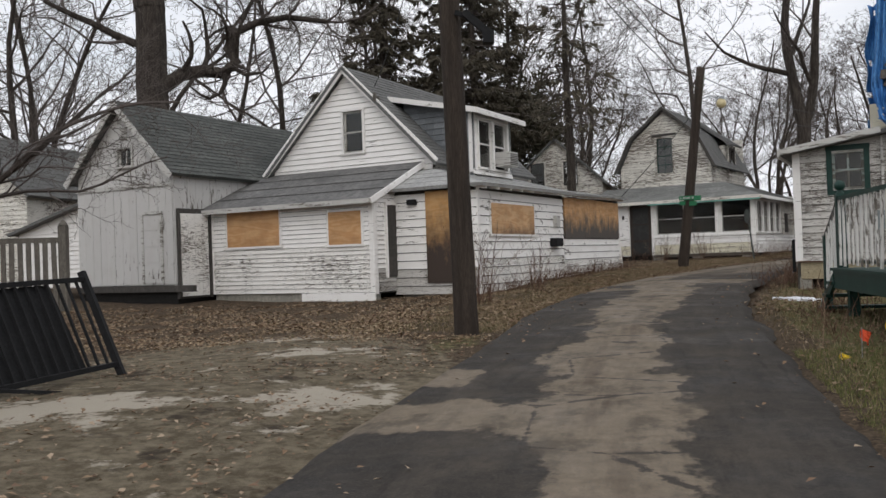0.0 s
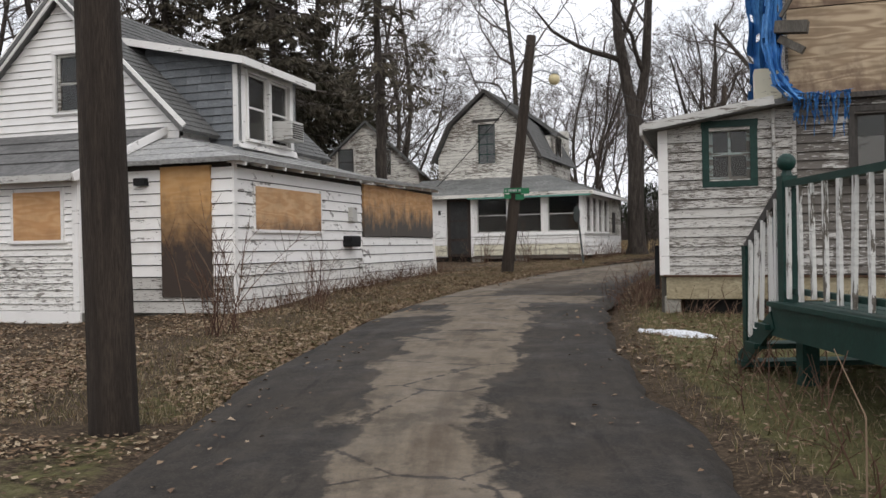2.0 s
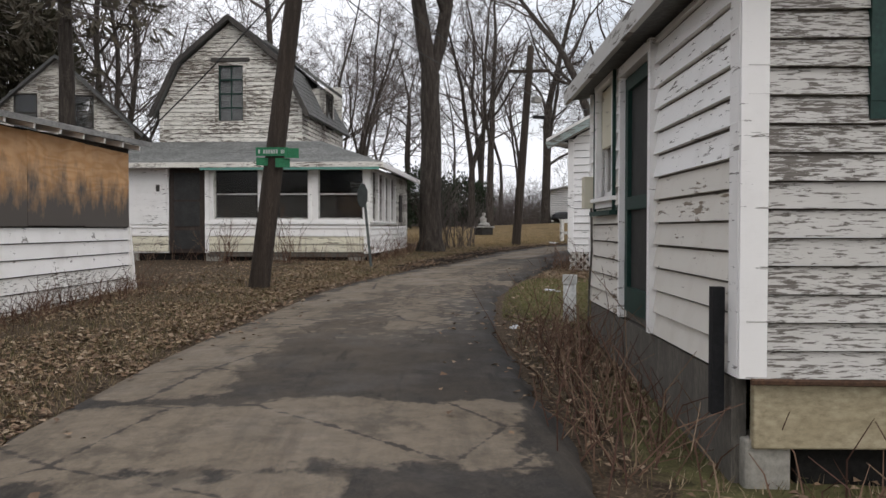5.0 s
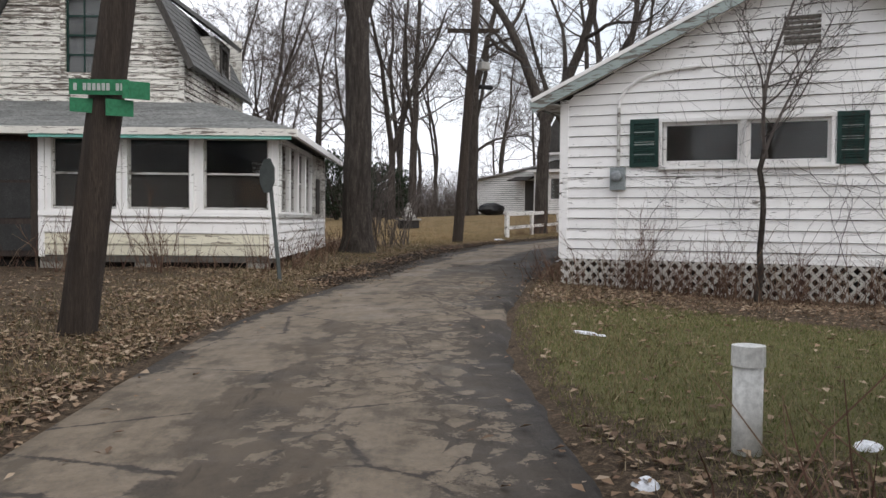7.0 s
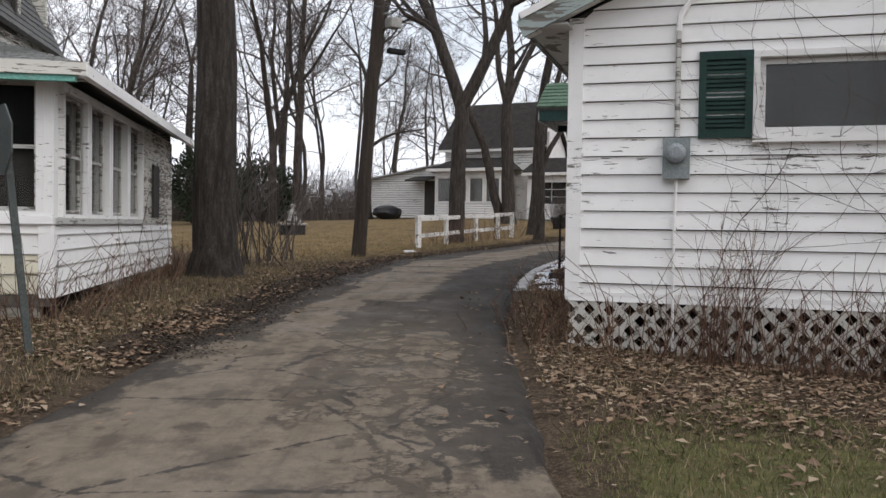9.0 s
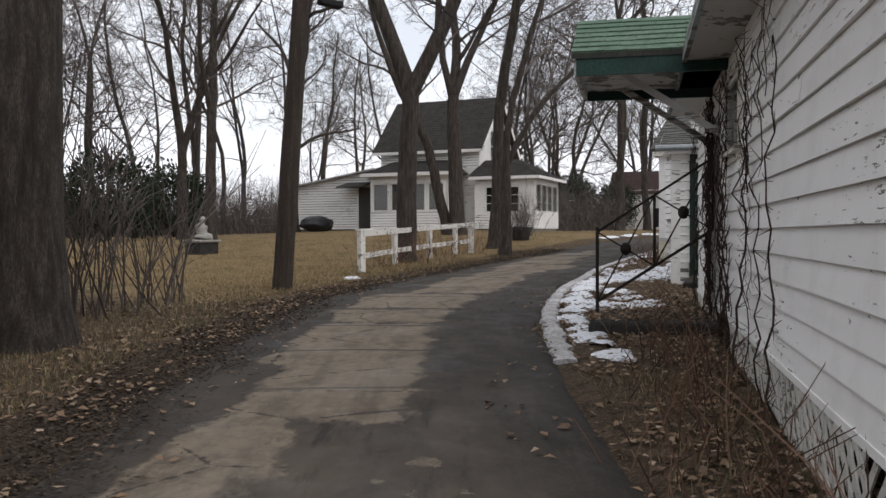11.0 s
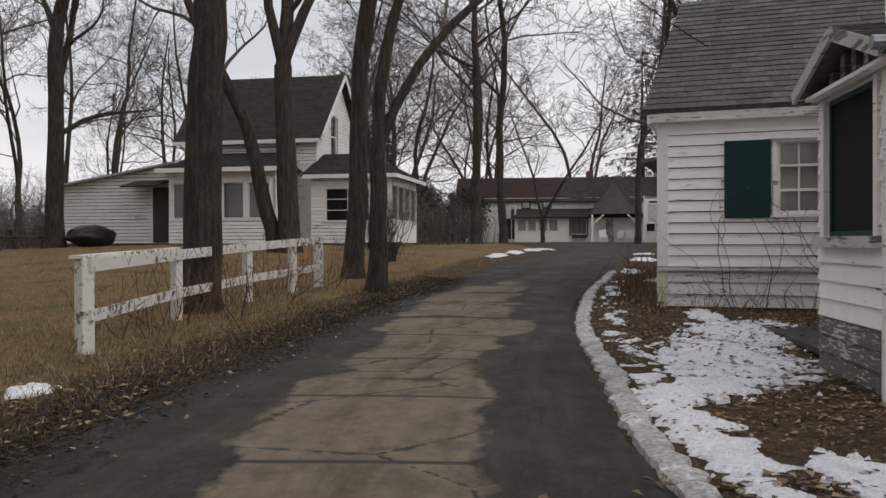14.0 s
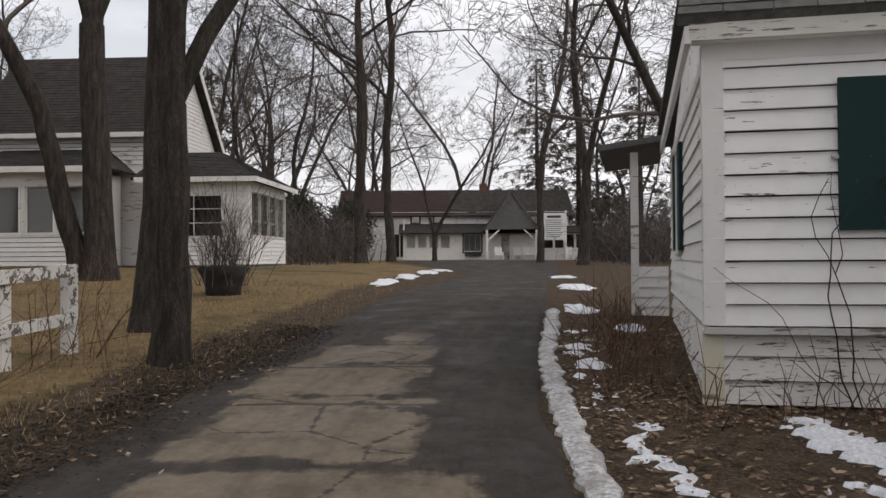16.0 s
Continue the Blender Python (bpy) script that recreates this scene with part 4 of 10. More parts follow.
# ---- boarded-up house beside the lane ----
def boarded_house():
    h = House("boarded_house", -1.33, 19.5, -27, 0.12, "derelict white clapboard house with plywood over its windows")
    white = M_PAINT_A
    # lean-to front
    w = Wall(h, (-4.76, 0), (0, 0), 0.3, 2.42, [], M_GAPSHADE)
    w.clapboard(white, 0.105, 0.3, 2.40, 11, 4.9, worn=M_PAINT_A2, worn_to=1.15)
    w.boarded(0.55, 2.16, 1.43, 2.36, M_PLY_FRESH, "orange plywood sheet nailed over a window", M_PAINT_CLEAN)
    w.boarded(3.58, 4.47, 1.38, 2.12, M_PLY_FRESH, "orange plywood sheet nailed over a window", M_PAINT_CLEAN)
    w.corner(-0.02, 0.09, white)
    w.corner(w.len - 0.09, 0.11, white)
    h.put("foundation", box(-4.7, -0.05, 0.03, 0.3, 0.0, 0.3), M_CONC)
    h.put("sill_board", soft_box(-2.0, 0.02, -0.04, 0.02, 0.1, 0.29, 0.01), white)
    # narrow plank door between the barn's corner and the lean-to
    d = Wall(h, (-4.87, -1.04), (-4.77, -0.03), 0.25, 2.4, [], M_DARKBOARD, 0.04)
    dp = d.flat("plank_door", 0.1, 0.92, 0.3, 2.28, 0.0, 0.012, M_GAPSHADE, "white plank door with flaked paint")
    for k in range(4):
        d.flat("door_plank", 0.1 + k * 0.205, 0.1 + k * 0.205 + 0.2, 0.3, 2.28, 0.012, 0.035, M_PAINT_A2, parent=dp)
    for a in (0.0, 0.94):
        d.flat("door_frame", a, a + 0.07, 0.25, 2.38, 0.0, 0.05, M_DARKBOARD)
    # lean-to side with the dark door
    slope = [(0, 2.42), (2.1, 3.30)]
    s = Wall(h, (0, 0), (0, 2.1), 0.26, slope, [], M_GAPSHADE)
    s.clapboard(white, 0.105, 0.3, None, 12, 3.0, worn=M_PAINT_D, worn_to=0.75)
    s.corner(-0.01, 0.12, white, 0.26, 2.4)
    dd = s.flat("door", 0.5, 1.3, 0.62, 2.24, 0.02, 0.06, M_DARKBOARD, "dark grey weathered side door")
    s.put("door_frame", join(s.block(0.44, 0.5, 0.6, 0.6, 2.3, 2.3, 0.01, 0.07), s.block(1.3, 1.36, 0.6, 0.6, 2.3, 2.3, 0.01, 0.07), s.block(0.44, 1.36, 2.24, 2.24, 2.3, 2.3, 0.01, 0.075)), white)
    # lean-to roof
    r0 = roof(h, (-5.75, -0.28, 2.36), (0.14, -0.28, 2.36), (0.14, 2.12, 3.36), (-4.6, 2.12, 3.36), M_ROOF_FELT, 0.07, label="dark rolled-felt lean-to roof", shingle=None)
    for k in range(1, 4):
        f = k / 4
        h.put("felt_lap", bar((-5.7 + 1.1 * f, -0.28 + 2.4 * f, 2.375 + 1.0 * f), (0.14, -0.28 + 2.4 * f, 2.373 + 1.0 * f), 0.04, 0.005), M_ROOF_FELT, parent=r0)
    h.put("fascia", box(-5.7, 0.13, -0.3, -0.27, 2.25, 2.36), M_GREYTRIM)
    h.put("rake_board", bar((0.15, -0.28, 2.3), (0.15, 2.15, 3.31), 0.03, 0.13), white)
    # main gable
    apex_u, half, eave = -2.03, 2.42, 3.45
    top = [(0, eave), (half, 5.78), (2 * half, eave)]
    a, b = apex_u - half, apex_u + half
    g = Wall(h, (a, 2.1), (b, 2.1), 2.9, top, [(2.28, 2.86, 3.72, 4.78)], M_GAPSHADE)
    g.clapboard(white, 0.14, 3.0, None, 13, 5.0)
    # the sheet behind this window is blackened as an unlit attic
    g.window(2.28, 2.86, 3.72, 4.78, M_PAINT_CLEAN, 0.07, 1, 2, M_GREYTRIM, 0.045, inside=M_RECESSDARK)
    for side, e in ((-1, a - 0.2), (1, b + 0.2)):
        ez = eave - 0.19
        h.put("rake_board", bar((apex_u, 1.9, 5.84), (e, 1.9, ez + 0.03), 0.035, 0.16), white)
    rl = roof(h, (a - 0.22, 7.9, eave - 0.2), (a - 0.22, 1.86, eave - 0.2), (apex_u, 1.86, 5.9), (apex_u, 7.9, 5.9), M_ROOF_GREY, 0.06, shingle=M_ROOF_GREY, seed=3)
    rr = roof(h, (b + 0.22, 1.86, eave - 0.2), (b + 0.22, 7.9, eave - 0.2), (apex_u, 7.9, 5.9), (apex_u, 1.86, 5.9), M_ROOF_GREY, 0.06, label="grey asphalt-shingle gable roof", shingle=M_ROOF_GREY, seed=4)
    # hidden walls added to close the house against light leaks
    h.put_each("wall", (box(a, a + 0.1, 2.2, 7.8, 0.3, 3.4), box(b - 0.1, b, 2.2, 7.8, 0.3, 3.4), box(a, b, 7.7, 7.8, 0.3, 3.5)), M_PAINT_A)
    h.put("wall", ([(a, 7.75, 3.4), (b, 7.75, 3.4), (apex_u, 7.75, 5.8), (a, 7.7, 3.4), (b, 7.7, 3.4), (apex_u, 7.7, 5.8)], [(0, 1, 2), (5, 4, 3), (0, 2, 5, 3), (1, 4, 5, 2), (0, 3, 4, 1)]), M_PAINT_A)
    # wall stub between the lean-to and the porch roof
    e = Wall(h, (b - 0.02, 2.12), (b - 0.02, 7.6), 2.3, 3.4, [], M_GAPSHADE)
    e.clapboard(white, 0.13, 2.6, 3.38, 14, 2.6)
    # power bracket on the gable
    h.put("bracket", join(bar((-1.05, 2.06, 4.98), (-1.05, 1.85, 5.03), 0.05), bar((-1.05, 1.85, 4.9), (-1.05, 1.85, 5.1), 0.06)), M_GREYWOOD)
    # shed dormer with two windows
    f, du0, du1, face = 0.0, 3.05, 5.35, 0.98
    dw = Wall(h, (face, du0), (face, du1), 3.05, 4.6, [(0.32, 1.1, 3.22, 4.46), (1.2, 1.98, 3.22, 4.46)], M_PAINT_CLEAN)
    for q in ((0.32, 1.1), (1.2, 1.98)):
        # dark sheets behind the dormer panes stand in for unlit rooms
        dw.window(q[0], q[1], 3.22, 4.46, M_PAINT_CLEAN, 0.045, 1, 2, M_PAINT_CLEAN, 0.035, inside=M_DUSKY)
    dw.clapboard(white, 0.13, 3.05, 3.2, 15)
    side_top = [(0, 5.05), (2.1, 4.62)]
    for vv, flip in ((du0, False), (du1, True)):
        q = [(-0.95, vv), (face, vv)]
        ww = Wall(h, *(q if not flip else q[::-1]), 2.9, side_top if not flip else [(0, 4.62), (2.1, 5.05)], [], M_BLUEGREY)
        if not flip:
            ww.clapboard(M_BLUEGREY, 0.15, 3.2, None, 16, 0.3, groove=0.012)
            ww.corner(ww.len - 0.08, 0.09, M_PAINT_CLEAN, 3.1, 4.55)
    roof(h, (face + 0.3, du0 - 0.3, 4.6), (face + 0.3, du1 + 0.3, 4.6), (-1.3, du1 + 0.3, 5.16), (-1.3, du0 - 0.3, 5.16), M_ROOF_GREY, 0.07, label="low shed-dormer roof", shingle=M_ROOF_GREY, seed=5)
    h.put_each("fascia", (box(face + 0.28, face + 0.32, du0 - 0.3, du1 + 0.3, 4.48, 4.61), bar((face + 0.3, du0 - 0.31, 4.55), (-1.25, du0 - 0.31, 5.1), 0.03, 0.13)), M_PAINT_CLEAN)
    # window air conditioner
    ac = h.put("air_conditioner", soft_box(face, face + 0.42, 4.32, 4.86, 3.3, 3.68, 0.02), M_GREYTRIM, "boxy window air conditioner")
    for k in range(7):
        h.put("vent_slat", box(face + 0.42, face + 0.432, 4.37, 4.81, 3.34 + k * 0.044, 3.36 + k * 0.044), M_DARKBOARD, parent=ac)
    # unseen dark floor, added to stop light leaking into the rooms
    h.put("floor", box(a + 0.1, b - 0.1, 2.2, 7.7, 2.7, 2.8), M_DARKBOARD)
    # porch room along the lane
    p = Wall(h, (0.0, 0.9), (2.12, 0.9), 0.2, 2.55, [], M_GAPSHADE)
    p.clapboard(M_PAINT_A, 0.19, 0.2, 2.5, 17, 2.2, groove=0.016, worn=M_PAINT_D, worn_to=0.8)
    p.boarded(0.86, 1.76, 0.45, 2.5, M_PLY_DARK, "tall plywood sheet over a doorway, soaked dark at the foot", None, out=0.045)
    p.flat("wall_lamp", 0.42, 0.62, 2.22, 2.34, 0.02, 0.14, M_BLACK)
    q = Wall(h, (2.12, 0.9), (2.12, 6.0), 0.2, [(0, 2.52), (5.1, 2.56)], [], M_GAPSHADE)
    q.clapboard(M_PAINT_P, 0.19, 0.2, 2.5, 18, 5.4, groove=0.016, worn=M_PAINT_A2, worn_to=0.95)
    q.boarded(0.62, 3.06, 1.5, 2.2, M_PLY_WIDE, "plywood sheet nailed over a wide window", M_PAINT_CLEAN)
    q.corner(-0.02, 0.1, M_PAINT_A)
    h.put("vent_hood", soft_box(2.13, 2.33, 5.0, 5.5, 1.2, 1.42, 0.03), M_BLACK, "black dryer vent hood")
    q.flat("meter_box", 4.38, 4.62, 1.72, 2.0, 0.02, 0.12, M_GREYTRIM)
    e2 = Wall(h, (2.12, 6.02), (2.16, 10.75), 0.25, [(0, 2.52), (4.73, 2.62)], [], M_GAPSHADE)
    e2.clapboard(M_PAINT_P, 0.19, 0.28, 1.42, 19, 5.0, groove=0.016, worn=M_PAINT_A2, worn_to=0.8)
    e2.boarded(0.05, 4.62, 1.42, 2.52, M_PLY_STAIN, "three plywood sheets streaked black with damp", None, seams=2)
    end = Wall(h, (2.14, 10.75), (-1.6, 10.75), 0.5, 2.7, [], M_PAINT_A)
    h.put("corner_post", bar((2.22, 10.8, 0.45), (2.16, 10.72, 1.45), 0.07, 0.05), M_PAINT_A)
    h.put("foundation", box(0.1, 2.05, 1.0, 10.6, 0.0, 0.52), M_CONC)
    # porch roof: hip end towards the lean-to
    pr = roof(h, (2.42, 0.62, 2.58), (2.42, 6.3, 2.62), (0.3, 6.3, 3.22), (0.55, 1.9, 3.1), M_ROOF_LIGHT, 0.06, label="pale rolled roofing over the porch room", shingle=M_ROOF_LIGHT, expo=0.42, tab=1.1, seed=6)
    roof(h, (-0.1, 0.62, 2.58), (2.42, 0.62, 2.58), (0.55, 1.9, 3.1), (0.1, 1.9, 3.1), M_ROOF_LIGHT, 0.06, shingle=M_ROOF_LIGHT, expo=0.42, tab=1.1, seed=7)
    roof(h, (2.42, 6.1, 2.60), (2.44, 11.0, 2.70), (-0.3, 11.0, 3.15), (0.1, 6.1, 3.16), M_ROOF_LIGHT, 0.05, shingle=M_ROOF_LIGHT, expo=0.42, tab=1.1, seed=8)
    for k in range(16):
        vv = 0.85 + k * 0.65
        h.put("rafter_tail", bar((2.08, vv, 2.56 + 0.006 * k), (2.39, vv, 2.5 + 0.006 * k), 0.05, 0.07), white)
    return h


boarded_house()


# ---- barn beside it ----
def barn():
    h = House("barn", -6.2, 20.75, -27, 0.35, "white board-and-batten barn with a grey-green shingle roof")
    ap, half, eave = -1.66, 1.66, 3.35
    f = Wall(h, (-3.3, 0), (0, 0), 0.58, [(0, eave), (half, 4.98), (3.3, eave)], [(1.5, 1.98, 3.5, 3.95)], M_BARN)
    f.window(1.5, 1.98, 3.5, 3.95, M_GREYTRIM, 0.05, 2, 1, M_GREYTRIM, 0.04)
    rng = random.Random(5)
    s = 0.0
    while s < 3.28:
        w_ = min(rng.uniform(0.2, 0.3), 3.3 - s)
        f.flat("wall_plank", s + 0.004, s + w_ - 0.004, 0.6, 2.95, 0.0, 0.02 + rng.uniform(0, 0.014), M_BARN, parent=f.ob)
        s += w_
    f.flat("cross_rail", -0.02, 3.35, 2.95, 3.05, 0.0, 0.06, M_GREYTRIM)
    dr = f.flat("door", 2.35, 2.92, 0.64, 2.28, 0.03, 0.05, M_BARN, "white panelled barn door")
    for k in range(4):
        f.flat("door_panel", 2.41, 2.86, 0.74 + k * 0.39, 1.0 + k * 0.39, 0.05, 0.062, M_BARN, parent=dr)
    f.put("door_frame", join(f.block(2.29, 2.35, 0.62, 0.62, 2.34, 2.34, 0.02, 0.07), f.block(2.92, 2.98, 0.62, 0.62, 2.34, 2.34, 0.02, 0.07), f.block(2.29, 2.98, 2.28, 2.28, 2.35, 2.35, 0.02, 0.075)), M_GREYTRIM)
    for k in range(5):
        f.flat("vent_slat", 1.6, 1.84, 4.16 + k * 0.07, 4.2 + k * 0.07, 0.0, 0.04, M_GREYTRIM)
    sd = Wall(h, (0, 0), (0, 6.0), 0.5, eave, [], M_PAINT_C)
    s = 0.0
    while s < 5.9:
        w_ = min(rng.uniform(0.2, 0.3), 6.0 - s)
        sd.flat("wall_plank", s + 0.004, s + w_ - 0.004, 0.6, eave - 0.02, 0.0, 0.02 + rng.uniform(0, 0.012), M_BARN, parent=sd.ob)
        s += w_
    h.put_each("wall", (box(-3.3, -3.2, 0.1, 6, 0.5, eave), box(-3.2, -0.1, 5.9, 6, 0.5, eave)), M_PAINT_C)
    roof(h, (0.22, -0.25, 3.2), (0.22, 6.6, 3.2), (ap, 6.6, 5.12), (ap, -0.25, 5.12), M_ROOF_BARN, 0.07, label="grey-green shingle barn roof", shingle=M_ROOF_BARN, seed=9)
    roof(h, (-3.52, 6.6, 3.2), (-3.52, -0.25, 3.2), (ap, -0.25, 5.12), (ap, 6.6, 5.12), M_ROOF_BARN, 0.07, shingle=M_ROOF_BARN, seed=10)
    for e in (-3.5, 0.2):
        h.put("rake_board", bar((ap, -0.24, 5.03), (e, -0.24, 3.13), 0.03, 0.15), M_GREYTRIM)
    # black box paints the shaded gap under the barn
    h.put("foundation", box(-3.3, 0.0, 0.08, 5.9, 0.1, 0.58), M_RECESSDARK)
    h.put("sill_board", box(-3.3, 0.6, -0.03, 0.08, 0.42, 0.57), M_DARKBOARD)
    # low lean-to at the far side
    l = Wall(h, (-6.4, 0.5), (-3.32, 0.5), 0.55, [(0, 2.1), (3.08, 2.75)], [], M_PAINT_A)
    l.clapboard(M_PAINT_CLEAN, 0.12, 0.58, None, 21, 3.2)
    roof(h, (-6.6, 5, 2.08), (-6.6, 0.25, 2.08), (-3.3, 0.25, 2.85), (-3.3, 5, 2.85), M_ROOF_GREY, 0.08, label="lean-to roof")
    return h


barn()


# ---- house with the blue tarpaulin ----
def tarp_house():
    h = House("tarp_house", 7.02, 17.2, -27, 0.2, "derelict white house with badly flaked siding and a torn blue tarpaulin")
    w = Wall(h, (0, 0), (1.79, 0), 0.7, [(0, 2.84), (1.79, 3.0)], [(0.66, 1.2, 2.0, 2.74)], M_GREYWOOD)
    w.clapboard(M_PAINT_D, 0.133, 0.7, None, 31, 3.0)
    # near-black sheet behind the panes in place of the unlit room
    w.window(0.66, 1.2, 2.0, 2.74, M_GREEN, 0.095, 2, 2, M_TEALWORN, 0.05, inside=M_ROOMDARK, sill=False)
    w.corner(-0.03, 0.13, M_PAINT_CLEAN)
    w.flat("corner_board", 1.74, 1.79, 0.7, 2.98, 0.0, 0.04, M_PAINT_D)
    meter(h, w, 1.5, 1.43, 2.95)
    w.put("cable", tube([w.at(1.46, 1.25, 0.05), w.at(1.44, 0.9, 0.07), w.at(1.4, 0.6, 0.08), w.at(1.41, 0.25, 0.06)], [0.012] * 4, 6), M_GREYWOOD)
    w.put("rusty_pipe", tube([w.at(0.02, 0.69, 0.06), w.at(2.9, 0.66, 0.06)], [0.016, 0.016], 6), M_RUST)
    x = Wall(h, (1.79, 0), (5.6, 0), 0.7, 3.08, [(0.72, 1.5, 1.95, 2.85), (2.4, 3.3, 1.6, 2.85)], M_GREYWOOD)
    x.clapboard(M_PAINT_D2, 0.118, 0.7, None, 32, 0.5)
    x.window(0.72, 1.5, 1.95, 2.85, M_DARKBOARD, 0.07, 2, 1, M_DARKBOARD, 0.05, sill=False)
    x.window(2.4, 3.3, 1.6, 2.85, M_DARKBOARD, 0.07, 2, 1, M_DARKBOARD, 0.05, sill=False)
    h.put("drooping_board", bar((2.15, -0.1, 1.93), (3.9, -0.42, 2.35), 0.16, 0.03), M_GREYWOOD)
    h.put("skirting_board", soft_box(0.05, 1.76, -0.01, 0.05, 0.36, 0.67, 0.01), M_OCHRE, "ochre-stained skirting board")
    h.put("skirting_board", soft_box(1.8, 5.5, -0.01, 0.05, 0.34, 0.66, 0.01), M_OCHRE)
    # blackened box behind the blocks: painted crawl-space shade
    h.put("foundation", box(0.3, 5.5, 0.12, 0.4, -0.1, 0.5), M_RECESSDARK)
    for k in (0.12, 1.7, 3.2):
        h.put("concrete_block", soft_box(k - 0.1, k + 0.12, 0.02, 0.26, -0.05, 0.4, 0.015), M_CONC)
    # side along the lane: door, window, fuse box
    s = Wall(h, (0, 4.54), (0, 0), 0.7, 2.72, [(1.72, 2.72, 0.75, 2.6), (0.5, 1.28, 1.68, 2.68)], M_GREYWOOD)
    s.clapboard(M_PAINT_E, 0.15, 0.7, None, 33, 2.6, groove=0.016, worn=M_PAINT_SIDE, worn_to=1.75)
    win = s.window(0.5, 1.28, 1.68, 2.68, M_PAINT_E, 0.1, 1, 1, M_PAINT_CLEAN, 0.05, inside=M_CURTAIN, out=0.05)
    s.flat("blind_panel", 0.52, 1.26, 2.14, 2.66, -0.045, 0.0, M_CREAM, "cream board over the upper sash", parent=win)
    s.put("green_edge", join(s.block(0.385, 0.41, 1.55, 1.55, 2.76, 2.76, 0.03, 0.058), s.block(1.37, 1.395, 1.55, 1.55, 2.76, 2.76, 0.03, 0.058), s.block(0.36, 1.42, 1.52, 1.52, 1.56, 1.56, 0.02, 0.09)), M_GREEN, parent=win)
    s.put("door_frame", join(s.block(1.66, 1.72, 0.7, 0.7, 2.66, 2.66, 0.0, 0.06), s.block(2.72, 2.8, 0.7, 0.7, 2.66, 2.66, 0.0, 0.06), s.block(1.66, 2.8, 2.6, 2.6, 2.68, 2.68, 0.0, 0.065)), M_PAINT_E)
    s.put("screen_door", join(s.block(1.74, 1.84, 0.76, 0.76, 2.58, 2.58, -0.03, 0.02), s.block(2.6, 2.7, 0.76, 0.76, 2.58, 2.58, -0.03, 0.02), s.block(1.84, 2.6, 0.76, 0.76, 0.95, 0.95, -0.03, 0.02), s.block(1.84, 2.6, 1.55, 1.55, 1.65, 1.65, -0.03, 0.02), s.block(1.84, 2.6, 2.48, 2.48, 2.58, 2.58, -0.03, 0.02)), M_GREEN, "dark green wooden screen door")
    s.flat("screen", 1.84, 2.6, 0.9, 2.5, -0.02, -0.012, M_SCREEN)
    s.put("fuse_box", s.block(0.14, 0.32, 1.6, 1.6, 1.9, 1.9, 0.02, 0.13), M_CREAM, "cream outdoor cable box")
    s.put("cable", tube([s.at(0.22, 1.6, 0.05), s.at(0.2, 1.2, 0.04), s.at(0.1, 0.8, 0.05), s.at(0.08, 0.4, 0.05)], [0.011] * 4, 6), M_GREYWOOD)
    s.corner(s.len - 0.12, 0.13, M_PAINT_CLEAN)
    s.corner(0.0, 0.07, M_PAINT_E)
    s.flat("vent_pipe", 4.36, 4.42, 0.5, 1.12, 0.05, 0.11, M_BLACK)
    h.put("skirting_board", box(-0.02, 0.05, 0.1, 4.5, 0.0, 0.68), M_GREYWOOD)
    h.put_each("wall", (box(0.1, 5.6, 4.44, 4.54, 0.5, 3.0), box(5.5, 5.6, 0.1, 4.44, 0.5, 3.0)), M_PAINT_E)
    # dark floor added only to block light from below
    h.put("floor", box(0.1, 5.5, 0.1, 4.4, 0.62, 0.68), M_DARKBOARD)
    # low shed roof over the front room
    roof(h, (-0.22, 4.8, 2.78), (-0.22, -0.28, 2.78), (2.0, -0.28, 3.12), (2.0, 4.8, 3.12), M_ROOF_GREY, 0.08, label="low shed roof with a weathered fascia")
    h.put("fascia", bar((-0.22, -0.3, 2.77), (1.5, -0.3, 3.04), 0.03, 0.11), M_GREYTRIM)
    h.put("fascia", box(-0.26, -0.22, -0.3, 4.8, 2.66, 2.8), M_GREYTRIM)
    # steep plywood-covered upper storey
    up = []
    for k in range(3):
        for r in range(2):
            u0, u1 = 1.72 + k * 1.3, 1.72 + (k + 1) * 1.3 - 0.012
            z0, z1 = 3.12 + r * 1.25, 3.12 + (r + 1) * 1.25 - 0.012
            v0, v1 = 0.0 + r * 0.28, 0.0 + (r + 1) * 0.28
            o = 0.012 * ((k + r) % 2)
            vv = [(u0, v0 - o, z0), (u1, v0 - o, z0), (u1, v1 - o, z1), (u0, v1 - o, z1), (u0, v0 + 0.03, z0), (u1, v0 + 0.03, z0), (u1, v1 + 0.03, z1), (u0, v1 + 0.03, z1)]
            h.put("plywood_sheet", (vv, [(0, 1, 2, 3), (5, 4, 7, 6), (0, 4, 5, 1), (1, 5, 6, 2), (2, 6, 7, 3), (3, 7, 4, 0)]), M_PLY_OLD, "weathered plywood sheet on the steep roof" if k + r == 0 else "")
    side_v = [(1.68, 0.02, 3.0), (1.68, 4.5, 3.0), (1.68, 2.25, 5.9), (1.68, 0.62, 5.7), (1.76, 0.02, 3.0), (1.76, 4.5, 3.0), (1.76, 2.25, 5.9), (1.76, 0.62, 5.7)]
    h.put("upper_wall", (side_v, [(0, 3, 2, 1), (4, 5, 6, 7), (0, 4, 7, 3), (3, 7, 6, 2), (2, 6, 5, 1), (1, 5, 4, 0)]), M_PAINT_D)
    roof(h, (5.7, 4.8, 2.95), (1.6, 4.8, 2.95), (1.6, 0.6, 5.75), (5.7, 0.6, 5.75), M_ROOF_GREY, 0.06)
    h.put("window_box", join(box(1.3, 1.66, 0.55, 1.0, 3.05, 3.62)), M_CREAM)
